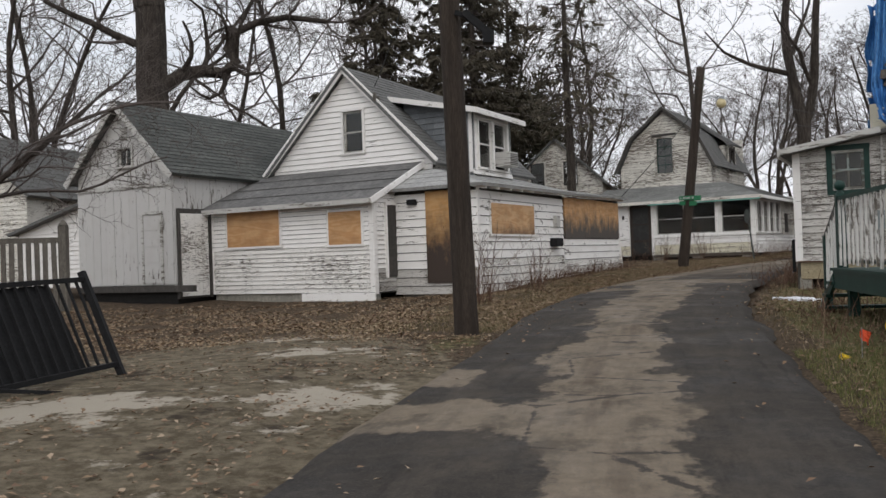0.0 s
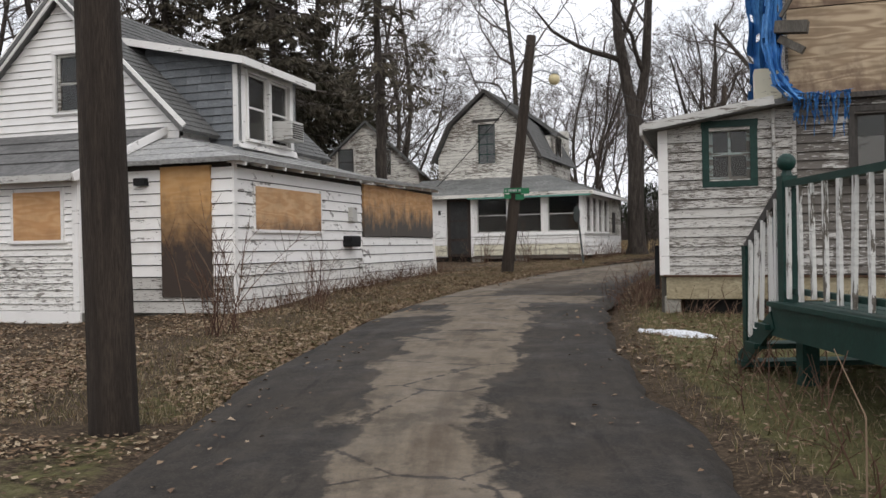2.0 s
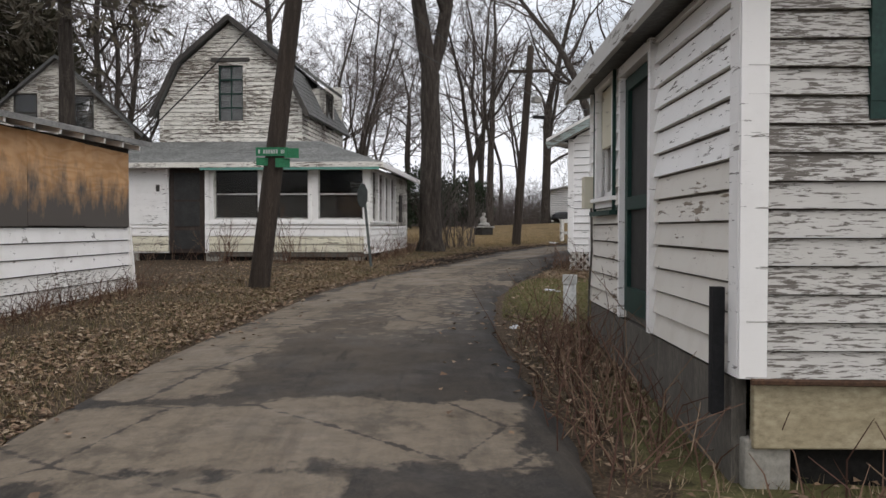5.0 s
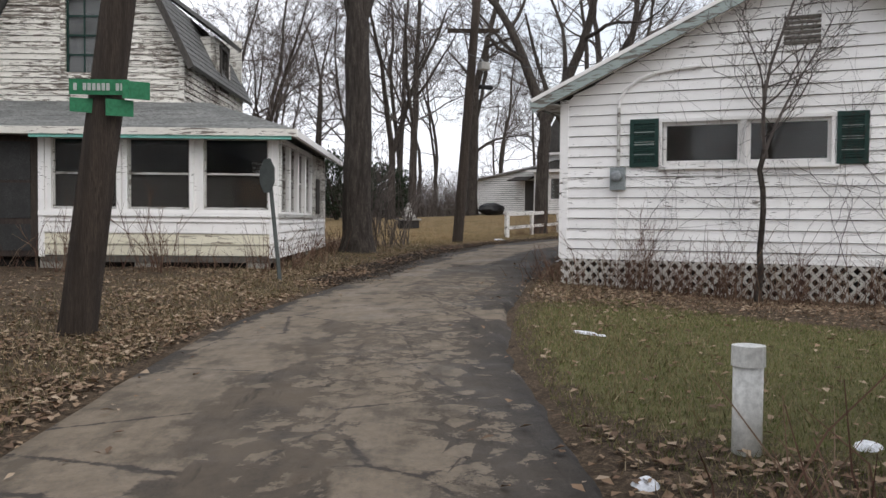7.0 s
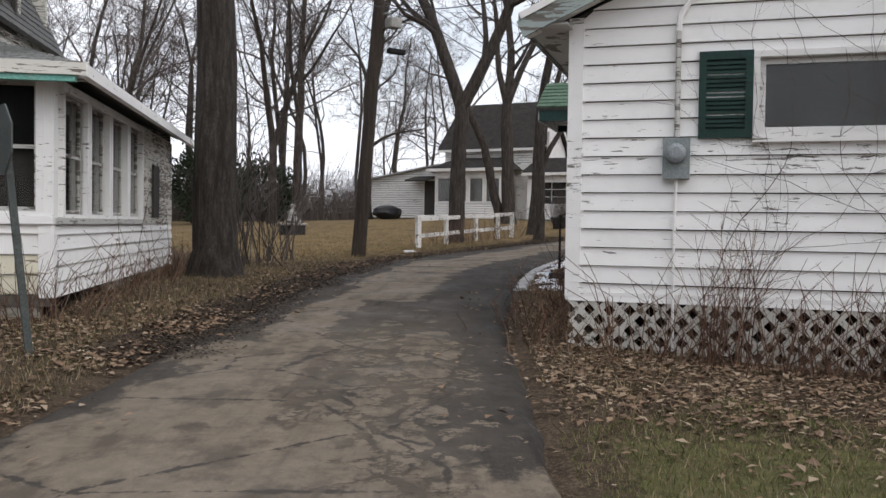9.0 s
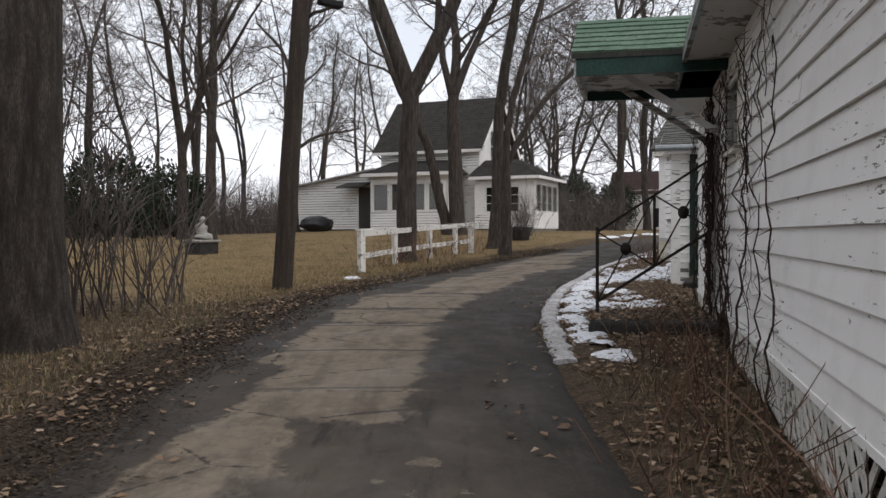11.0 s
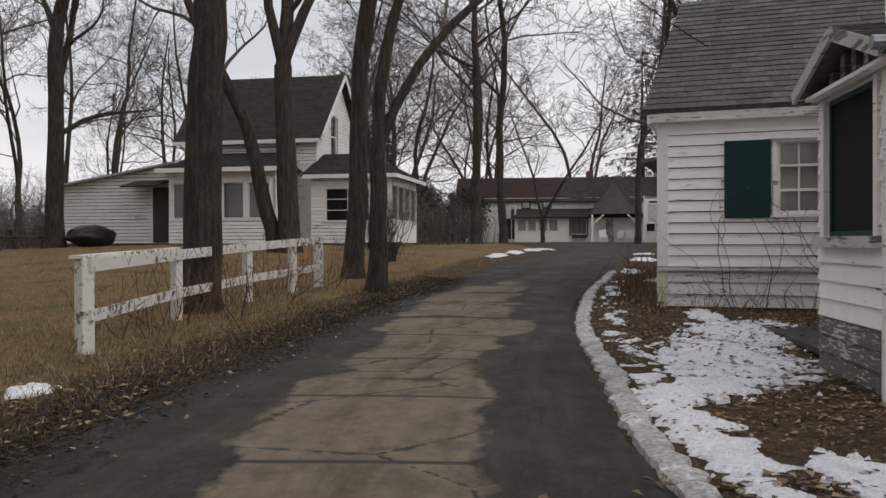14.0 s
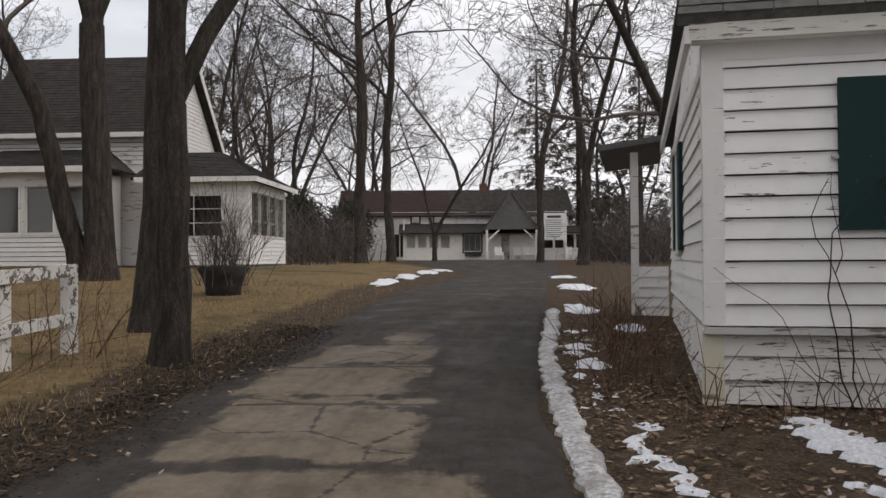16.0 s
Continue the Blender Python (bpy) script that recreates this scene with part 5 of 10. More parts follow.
    h.put("broken_eave", join(bar((1.55, -0.05, 4.05), (1.95, -0.16, 4.0), 0.16), bar((1.6, -0.02, 3.9), (1.9, -0.1, 3.7), 0.1), bar((1.62, 0.0, 4.2), (1.8, -0.05, 4.5), 0.05)), M_GREYWOOD)
    # dark strip that paints in the shadow under the eave
    h.put("eave_shadow_board", box(1.78, 5.6, -0.14, 0.0, 3.03, 3.1), M_DARKBOARD)
    # tarpaulin: a creased main sheet and torn strips
    rng = random.Random(8)
    def drape(pts, width, seed, n=36, m=10, hole=0.03):
        """A hanging, creased sheet along a line, ragged towards its foot."""
        vs, fs = [], []
        for i in range(n + 1):
            t = i / n
            k = t * (len(pts) - 1)
            j = min(int(k), len(pts) - 2)
            p = Vector(pts[j]).lerp(Vector(pts[j + 1]), k - j)
            wv = width * (0.8 + 0.5 * noise.noise(Vector((t * 4, seed, 0))))
            for c in range(m + 1):
                f = c / m - 0.5
                fold = 0.16 * width * math.sin(f * 15 + seed + 1.5 * noise.noise(Vector((t * 3, seed, 2))))
                vs.append((p.x + f * wv + 0.012 * noise.noise(Vector((t * 14, c, seed))), p.y - 0.05 + fold + 0.05 * noise.noise(Vector((f * 5 + seed, t * 5, 1))), p.z + 0.02 * noise.noise(Vector((c * 3.1, t * 11, seed)))))
                if i and c:
                    a = i * (m + 1) + c
                    if rng.random() > hole + (0.3 * t ** 3 if c in (1, m) else 0.08 * t ** 3):
                        fs.append((a - m - 2, a - m - 1, a, a - 1))
        return vs, fs
    tp = h.put("tarpaulin", drape([(1.62, 0.25, 5.7), (1.56, 0.15, 4.7), (1.5, 0.05, 3.9), (1.52, -0.12, 3.5), (1.62, -0.3, 3.2), (1.78, -0.36, 3.0)], 0.28, 2), M_TARP, "torn blue tarpaulin hanging in strips")
    h.put("torn_strip", drape([(1.5, -0.24, 3.24), (1.8, -0.3, 3.1), (2.15, -0.24, 3.06), (2.45, -0.2, 3.12)], 0.16, 5, 24, 6, 0.1), M_TARP, parent=tp)
    for k in range(18):
        u = 1.74 + k * 0.04 + rng.uniform(-0.02, 0.02)
        h.put("torn_strip", drape([(u, -0.3, 3.1), (u + rng.uniform(-0.03, 0.03), -0.26, 2.95), (u + rng.uniform(-0.05, 0.05), -0.15, 2.92 - rng.uniform(0.1, 0.42))], rng.uniform(0.018, 0.05), 9 + k, 12, 3, 0.12), M_TARP, parent=tp)
    h.put("torn_strip", drape([(1.5, 1.5, 5.7), (1.46, 1.4, 4.5), (1.44, 1.3, 3.2)], 0.5, 31, 24, 10), M_TARP, parent=tp)
    return h


tarp_house()


# ---- gambrel house with the glazed porch ----
def gambrel_house():
    h = House("gambrel_house", 11.5, 33.6, -31, 0.45, "weathered white gambrel-roofed house with a glazed porch")
    zf, zt = 0.8, 2.92
    # porch front: boarded bay, door, three wide windows
    f = Wall(h, (-6.4, 0), (0, 0), zf, zt, [(1.48, 2.4, 0.8, 2.86)] + [(a, b, 1.62, 2.84) for a, b in ((2.62, 3.72), (3.9, 4.95), (5.18, 6.28))], M_PAINT_E)
    f.clapboard(M_CREAM, 0.19, 0.84, 1.22, 42, 7.0, groove=0.014)
    f.clapboard(M_PAINT_CLEAN, 0.19, 1.22, 1.5, 41, 7.0, groove=0.014)
    f.flat("base_beam", 2.45, 6.4, 0.72, 0.83, -0.1, 0.02, M_GREYWOOD)
    for a, b in ((2.62, 3.72), (3.9, 4.95), (5.18, 6.28)):
        f.flat("blind", a, b, 1.62, 2.2, -0.12, -0.1, M_DUSKY, "drab half-drawn blind")
    f.flat("wall_panel", 0.0, 1.45, 1.5, zt, 0, 0.02, M_PAINT_E)
    for k in range(9):
        f.flat("siding_board", 0.02, 1.44, 1.5 + k * 0.155, 1.645 + k * 0.155, 0.02, 0.036, M_PAINT_E, parent=f.ob)
    for a, b in ((2.62, 3.72), (3.9, 4.95), (5.18, 6.28)):
        f.window(a, b, 1.62, 2.84, M_PAINT_E, 0.07, 1, 2, M_GREYTRIM, 0.035, sill=False, inside=None)
    f.flat("porch_sill", 2.4, 6.44, 1.5, 1.58, 0.0, 0.06, M_PAINT_E)
    d = f.flat("door", 1.5, 2.38, 0.8, 2.84, -0.05, 0.0, M_BROWNDOOR, "dark brown screen door")
    for z0, z1 in ((0.9, 1.35), (1.45, 2.05), (2.1, 2.75)):
        f.flat("door_panel", 1.62, 2.26, z0, z1, 0.0, 0.012, M_SCREEN, parent=d)
    f.flat("door_frame", 2.4, 2.5, 0.8, 2.9, 0.0, 0.04, M_PAINT_E)
    f.flat("house_plate", 1.18, 1.27, 2.3, 2.46, 0.02, 0.05, M_DARKBOARD, "small dark plate with an unreadable mark")
    f.corner(f.len - 0.1, 0.12, M_PAINT_E)
    f.flat("teal_edge", 2.4, 6.72, 2.795, 2.85, 0.33, 0.40, M_GREENEDGE, "faded teal awning edge")
    # porch side
    s = Wall(h, (0, 0), (0, 7.2), zf, zt, [(a, a + 0.86, 1.6, 2.8) for a in (0.35, 1.4, 2.45, 3.5)], M_PAINT_E)
    s.clapboard(M_PAINT_E, 0.15, zf, 1.5, 43, 3.0)
    for a in (0.35, 1.4, 2.45, 3.5):
        s.window(a, a + 0.86, 1.6, 2.8, M_PAINT_E, 0.085, 1, 2, M_GREYTRIM, 0.035, sill=False)
    s.flat("porch_sill", 0.0, 4.6, 1.5, 1.56, 0.0, 0.06, M_GREYTRIM)
    for k in range(10):
        s.flat("siding_board", 4.5, 7.18, 1.5 + k * 0.14, 1.632 + k * 0.14, 0.0, 0.024, M_PAINT_C, parent=s.ob)
    s.flat("shutter", 5.2, 5.7, 1.6, 2.4, 0.03, 0.06, M_DARKBOARD)
    s.corner(-0.02, 0.12, M_PAINT_E)
    # two black sheets paint the shade beneath the porch floor
    h.put("skirting_board", box(-6.3, -0.05, 0.1, 0.16, 0.4, 0.8), M_RECESSDARK)
    h.put("skirting_board", box(-0.16, -0.1, 0.1, 7.1, 0.4, 0.8), M_RECESSDARK)
    for u in (-6.1, -4.0, -2.4, -0.5):
        h.put("foundation_block", soft_box(u, u + 0.4, 0.0, 0.3, 0.3, 0.8, 0.02), M_CONC)
    h.put("foundation_block", soft_box(-0.32, -0.02, 2.5, 7.1, 0.3, 0.8, 0.02), M_CONC)
    # porch roof wraps two sides
    r1 = roof(h, (-6.75, -0.38, 2.95), (0.4, -0.38, 2.95), (-1.7, 2.2, 3.72), (-6.75, 2.2, 3.72), M_ROOF_LIGHT, 0.06, label="pale grey porch roof", shingle=M_ROOF_PALE, seed=11)
    r2 = roof(h, (0.4, -0.38, 2.95), (0.4, 7.5, 2.95), (-1.7, 7.5, 3.72), (-1.7, 2.2, 3.72), M_ROOF_LIGHT, 0.06, shingle=M_ROOF_PALE, seed=12)
    h.put("fascia", box(-6.75, 0.42, -0.43, -0.385, 2.85, 2.97), M_PAINT_C)
    h.put("gutter", join(box(0.36, 0.43, -0.42, 7.5, 2.84, 2.95)), M_PAINT_E)
    h.put("soffit", box(-6.7, 0.38, -0.36, 0.05, 2.86, 2.9), M_GREYTRIM)
    # added dark floor closes the porch to light and sky
    h.put("floor", box(-6.3, -0.1, 0.1, 7.1, 0.74, 0.79), M_DARKBOARD)
    # added porch interior, coloured near-black to paint in its shade
    h.put_each("inner_wall", (box(-6.2, -1.8, 2.3, 2.4, 0.8, 3.6), box(-1.9, -1.8, 2.4, 7.1, 0.8, 3.6)), M_ROOMDARK)
    h.put("porch_ceiling", box(-6.3, -0.1, 0.1, 7.1, 2.9, 2.93), M_ROOMDARK)
    # gable front, upper storey
    c, hw = -4.1, 1.93
    top = [(0, 4.62), (0.55, 5.75), (hw, 6.92), (2 * hw - 0.55, 5.75), (2 * hw, 4.62)]
    g = Wall(h, (c - hw, 2.2), (c + hw, 2.2), 3.5, top, [(1.6, 2.28, 4.25, 5.75)], M_GREYWOOD)
    g.clapboard(M_PAINT_C, 0.115, 3.6, None, 44, 4.2)
    g.window(1.6, 2.28, 4.25, 5.75, M_PAINT_C, 0.09, 2, 4, M_GREEN, 0.035, inside=M_BLUEGREY, sill=False)
    g.flat("window_hood", 1.42, 2.46, 5.85, 5.94, 0, 0.1, M_DARKBOARD)
    g.corner(-0.02, 0.09, M_PAINT_C, 3.6, 4.6)
    g.corner(2 * hw - 0.08, 0.1, M_PAINT_C, 3.6, 4.6)
    sw = Wall(h, (c + hw, 2.2), (c + hw, 7.6), 3.4, 4.62, [], M_GREYWOOD)
    sw.clapboard(M_PAINT_C, 0.115, 3.5, 4.6, 45, 3.0)
    h.put_each("wall", (box(c - hw, c - hw + 0.1, 2.3, 7.6, 0.8, 4.62), box(c - hw, c + hw, 7.5, 7.6, 0.8, 6.0), box(-6.38, -6.28, 0.1, 7.6, 0.8, 3.2), box(-1.8, 0, 7.1, 7.2, 0.8, 3.2)), M_PAINT_C)
    pts = [(c - hw - 0.22, 4.42), (c - hw + 0.5, 5.86), (c, 7.06), (c + hw - 0.5, 5.86), (c + hw + 0.22, 4.42)]
    for k, (p, q) in enumerate(zip(pts[:-1], pts[1:])):
        if k < 2:
            roof(h, (p[0], 7.9, p[1]), (p[0], 1.95, p[1]), (q[0], 1.95, q[1]), (q[0], 7.9, q[1]), M_ROOF_GREY, 0.06, shingle=M_ROOF_GREY, seed=20 + k)
        else:
            roof(h, (q[0], 1.95, q[1]), (q[0], 7.9, q[1]), (p[0], 7.9, p[1]), (p[0], 1.95, p[1]), M_ROOF_GREY, 0.06, label="steep grey gambrel roof" if k == 2 else "", shingle=M_ROOF_GREY, seed=20 + k)
        h.put("rake_board", bar((p[0], 1.96, p[1] - 0.06), (q[0], 1.96, q[1] - 0.06), 0.03, 0.12), M_DARKBOARD)
    # side dormer
    dface = c + hw + 0.06
    dw = Wall(h, (dface, 4.6), (dface, 6.0), 4.3, 5.5, [(0.4, 1.0, 4.45, 5.3)], M_PAINT_C)
    dw.window(0.4, 1.0, 4.45, 5.3, M_DARKBOARD, 0.08, 1, 2, M_DARKBOARD, 0.05)
    h.put_each("wall", (box(dface - 1.3, dface, 4.6, 4.7, 4.4, 5.5), box(dface - 1.3, dface, 5.9, 6.0, 4.4, 5.5)), M_PAINT_C)
    roof(h, (dface + 0.22, 4.35, 5.5), (dface + 0.22, 6.25, 5.5), (c + 0.3, 6.25, 6.9), (c + 0.3, 4.35, 6.9), M_ROOF_GREY, 0.06, shingle=M_ROOF_GREY, seed=28)
    return h


gambrel_house()


# ---- shuttered cottage with lattice skirting ----
def lattice_cottage():
    h = House("lattice_cottage", 14.86, 30.08, -57, 0.4, "white clapboard cottage with dark green shutters and a lattice skirt")
    W = 6.9
    top = [(0, 3.36), (W / 2, 5.02), (W, 3.36)]
    hole = (1.55, 3.85, 2.33, 2.96)
    f = Wall(h, (0, 0), (W, 0), 0.97, top, [hole], M_GAPSHADE)
    f.clapboard(M_PAINT_E, 0.158, 0.9, None, 51, 7.2, groove=0.009)
    f.corner(-0.03, 0.13, M_PAINT_E, 0.93, 3.36)
    for a, b in ((1.55, 2.66), (2.74, 3.85)):
        # the room's darkness is painted on a sheet behind each pane
        f.window(a, b, 2.33, 2.96, M_PAINT_CLEAN, 0.05, 1, 1, M_PAINT_CLEAN, 0.05, inside=M_ROOMDARK, sill=False)
    f.flat("sill", 1.5, 3.95, 2.26, 2.3, 0, 0.09, M_PAINT_CLEAN)
    for a, b in ((1.07, 1.5), (3.92, 4.32)):
        sh = f.put("shutter", join(f.block(a, a + 0.06, 2.3, 2.3, 3.02, 3.02, 0.02, 0.06), f.block(b - 0.06, b, 2.3, 2.3, 3.02, 3.02, 0.02, 0.06), f.block(a + 0.06, b - 0.06, 2.3, 2.3, 2.37, 2.37, 0.02, 0.06), f.block(a + 0.06, b - 0.06, 2.95, 2.95, 3.02, 3.02, 0.02, 0.06), f.block(a + 0.05, b - 0.05, 2.36, 2.36, 2.96, 2.96, 0.018, 0.026)), M_GREEN, "dark green louvred shutter")
        for k in range(15):
            z = 2.39 + k * 0.037
            f.put("slat", f.block(a + 0.06, b - 0.06, z, z, z + 0.022, z + 0.022, 0.026, 0.05), M_GREEN, parent=sh)
    meter(h, f, 0.9, 2.14, 3.25)
    f.put("service_pipe", tube([f.at(a, z, 0.06) for a, z in ((0.9, 3.2), (0.91, 3.32), (1.0, 3.48), (1.2, 3.62), (1.45, 3.7), (1.75, 3.74), (2.1, 3.76))], [0.026] * 7, 8), M_PAINT_E, "white service pipe bent along the gable")
    f.put("cable", tube([f.at(0.9, 1.96, 0.05), f.at(0.89, 1.3, 0.05), f.at(0.9, 0.5, 0.05)], [0.014] * 3, 6), M_PAINT_E)
    for k in range(6):
        f.flat("vent_slat", W / 2 - 0.24, W / 2 + 0.24, 3.98 + k * 0.07, 4.02 + k * 0.07, 0.0, 0.05, M_GREYWOOD)
    for e in (-0.29, 0.24):
        f.flat("vent_frame", W / 2 + e, W / 2 + e + 0.05, 3.94, 4.42, 0.01, 0.05, M_PAINT_E)
    # lattice skirt: crossed laths
    lat = f.put("lattice_skirt", join(f.block(0, W, 0.94, 0.94, 0.98, 0.98, -0.01, 0.03)), M_PAINT_E, "white diamond lattice skirt, leaf-choked at the foot")
    # black sheet behind the laths paints the shade under the cottage
    h.put("foundation", box(0.1, W - 0.1, 0.35, 0.5, 0.2, 0.93), M_RECESSDARK, parent=None)
    step_m, z0, z1 = 0.175, 0.3, 0.97
    for sgn, n0 in ((1, 0.012), (-1, 0.022)):
        s = -0.6
        while s < W + 0.6:
            a, b = s, s + sgn * (z1 - z0)
            ta, tb = sorted(((0.02 - a) / (b - a), (W - 0.02 - a) / (b - a)))
            ta, tb = max(0.0, ta), min(1.0, tb)
            if tb - ta > 0.1:
                f.put("lath", bar(f.at(a + (b - a) * ta, z0 + (z1 - z0) * ta, n0), f.at(a + (b - a) * tb, z0 + (z1 - z0) * tb, n0), 0.01, 0.052), M_LATH, parent=lat)
            s += step_m
    # side along the lane
    s = Wall(h, (0, 9.5), (0, 0), 0.93, 3.3, [(2.55, 3.5, 0.95, 2.85), (3.9, 4.85, 2.38, 3.02)], M_PAINT_CLEAN)
    s.clapboard(M_PAINT_E, 0.158, 0.93, None, 52, 3.5, groove=0.004)
    # same painted room darkness behind the side window
    s.window(3.9, 4.85, 2.38, 3.02, M_PAINT_C, 0.1, 2, 1, M_GREYTRIM, 0.04, inside=M_ROOMDARK)
    s.put("door", s.block(2.57, 3.48, 0.95, 0.95, 2.83, 2.83, -0.08, -0.03), M_BROWNDOOR, "dark weathered side door")
    s.put("door_frame", join(s.block(2.45, 2.55, 0.9, 0.9, 2.85, 2.85, 0, 0.05), s.block(3.5, 3.6, 0.9, 0.9, 2.85, 2.85, 0, 0.05), s.block(2.45, 3.6, 2.85, 2.85, 2.97, 2.97, 0, 0.055)), M_PAINT_CLEAN)
    lat2 = s.put("lattice_skirt", s.block(0, 9.5, 0.9, 0.9, 0.94, 0.94, -0.01, 0.03), M_PAINT_E)
    for sgn, n0 in ((1, 0.012), (-1, 0.022)):
        for k in range(58):
            a = 0.05 + k * 0.16
            b = a + sgn * 0.56
            if 0.02 <= b <= 9.48 and (a < 2.3 or a > 4.3):
                s.put("lath", bar(s.at(a, 0.36, n0), s.at(b, 0.92, n0), 0.01, 0.045), M_LATH, parent=lat2)
    # the same painted underfloor shade along the side
    h.put("foundation", box(0.35, 0.5, 0.3, 9.3, 0.2, 0.93), M_RECESSDARK)
    h.put_each("wall", (box(0.1, W, 9.4, 9.5, 0.6, 3.2), box(W - 0.1, W, 0.1, 9.4, 0.6, 3.2)), M_PAINT_E)
    gb = [(0.0, 9.42, 3.2), (W, 9.42, 3.2), (W / 2, 9.42, 4.8), (0.0, 9.48, 3.2), (W, 9.48, 3.2), (W / 2, 9.48, 4.8)]
    h.put("wall", (gb, [(0, 2, 1), (3, 4, 5), (0, 3, 5, 2), (1, 2, 5, 4), (0, 1, 4, 3)]), M_PAINT_E)
    roof(h, (-0.4, 9.6, 3.36), (-0.4, -0.32, 3.36), (W / 2, -0.32, 5.13), (W / 2, 9.6, 5.13), M_ROOF_GREEN, 0.08, label="grey-green shingle gable roof", shingle=M_ROOF_GREEN, seed=30)
    h.put("rake_board", bar((W / 2, 9.61, 5.05), (-0.4, 9.61, 3.28), 0.03, 0.12), M_TEALWORN)
    roof(h, (W + 0.4, -0.32, 3.36), (W + 0.4, 9.6, 3.36), (W / 2, 9.6, 5.13), (W / 2, -0.32, 5.13), M_ROOF_GREEN, 0.08, shingle=M_ROOF_GREEN, seed=31)
    for e in (-0.4, W + 0.4):
        h.put("rake_board", bar((W / 2, -0.34, 4.99), (e, -0.34, 3.22), 0.03, 0.15), M_TEALWORN)
        h.put("drip_edge", bar((W / 2, -0.35, 5.1), (e, -0.35, 3.33), 0.04, 0.055), M_PAINT_CLEAN)
        h.put("soffit", bar((W / 2, -0.17, 4.98), (e, -0.17, 3.21), 0.3, 0.02), M_PAINT_E)
    h.put("fascia", box(-0.42, -0.38, -0.33, 9.6, 3.24, 3.36), M_TEALWORN)
    h.put("soffit", box(-0.38, 0.0, -0.28, 9.5, 3.26, 3.28), M_GREYTRIM)
    # unseen dark floor that keeps the cottage's inside unlit
    h.put("floor", box(0.1, W - 0.1, 0.1, 9.4, 0.9, 0.96), M_DARKBOARD)
    # gabled canopy over the side door, on struts
    v0, v1, cz = 5.6, 7.2, 3.36
    vm, cr = (v0 + v1) / 2, 3.86
    can = roof(h, (-1.42, v0 - 0.06, cz), (0.3, v0 - 0.06, cz), (0.3, vm, cr), (-1.42, vm, cr), M_ROOF_GREEN, 0.05, "canopy", "green-shingled door canopy on timber struts", M_ROOF_MOSS, seed=33)
    roof(h, (0.3, v1 + 0.06, cz), (-1.42, v1 + 0.06, cz), (-1.42, vm, cr), (0.3, vm, cr), M_ROOF_GREEN, 0.05, "canopy_back", "", M_ROOF_MOSS, seed=34)
    for v in (v0, v1):
        h.put("fascia", box(-1.38, -0.02, v - 0.02, v + 0.02, cz - 0.2, cz - 0.03), M_GREEN, parent=can)
    h.put("fascia", box(-1.4, -1.36, v0, v1, cz - 0.2, cz - 0.03), M_GREYTRIM, parent=can)
    h.put("gable_board", ([(-1.38, v0, cz - 0.04), (-1.38, v1, cz - 0.04), (-1.38, vm, cr - 0.06), (-1.36, v0, cz - 0.04), (-1.36, v1, cz - 0.04), (-1.36, vm, cr - 0.06)], [(0, 1, 2), (5, 4, 3), (0, 2, 5, 3), (1, 4, 5, 2), (0, 3, 4, 1)]), M_PAINT_E, parent=can)
    h.put("soffit", box(-1.36, -0.02, v0 + 0.02, v1 - 0.02, cz - 0.1, cz - 0.07), M_GREYTRIM, parent=can)
    for v in (v0 + 0.45, v1 - 0.15):
        h.put("strut", bar((-0.98, v, cz - 0.1), (-0.02, v, 2.62), 0.06), M_GREYTRIM, parent=can)
    h.put("doorstep", soft_box(-1.3, -0.03, 6.15, 7.6, 0.3, 0.8, 0.03), M_DARKSTONE, "dark leaf-covered doorstep")
    return h


lattice_cottage()


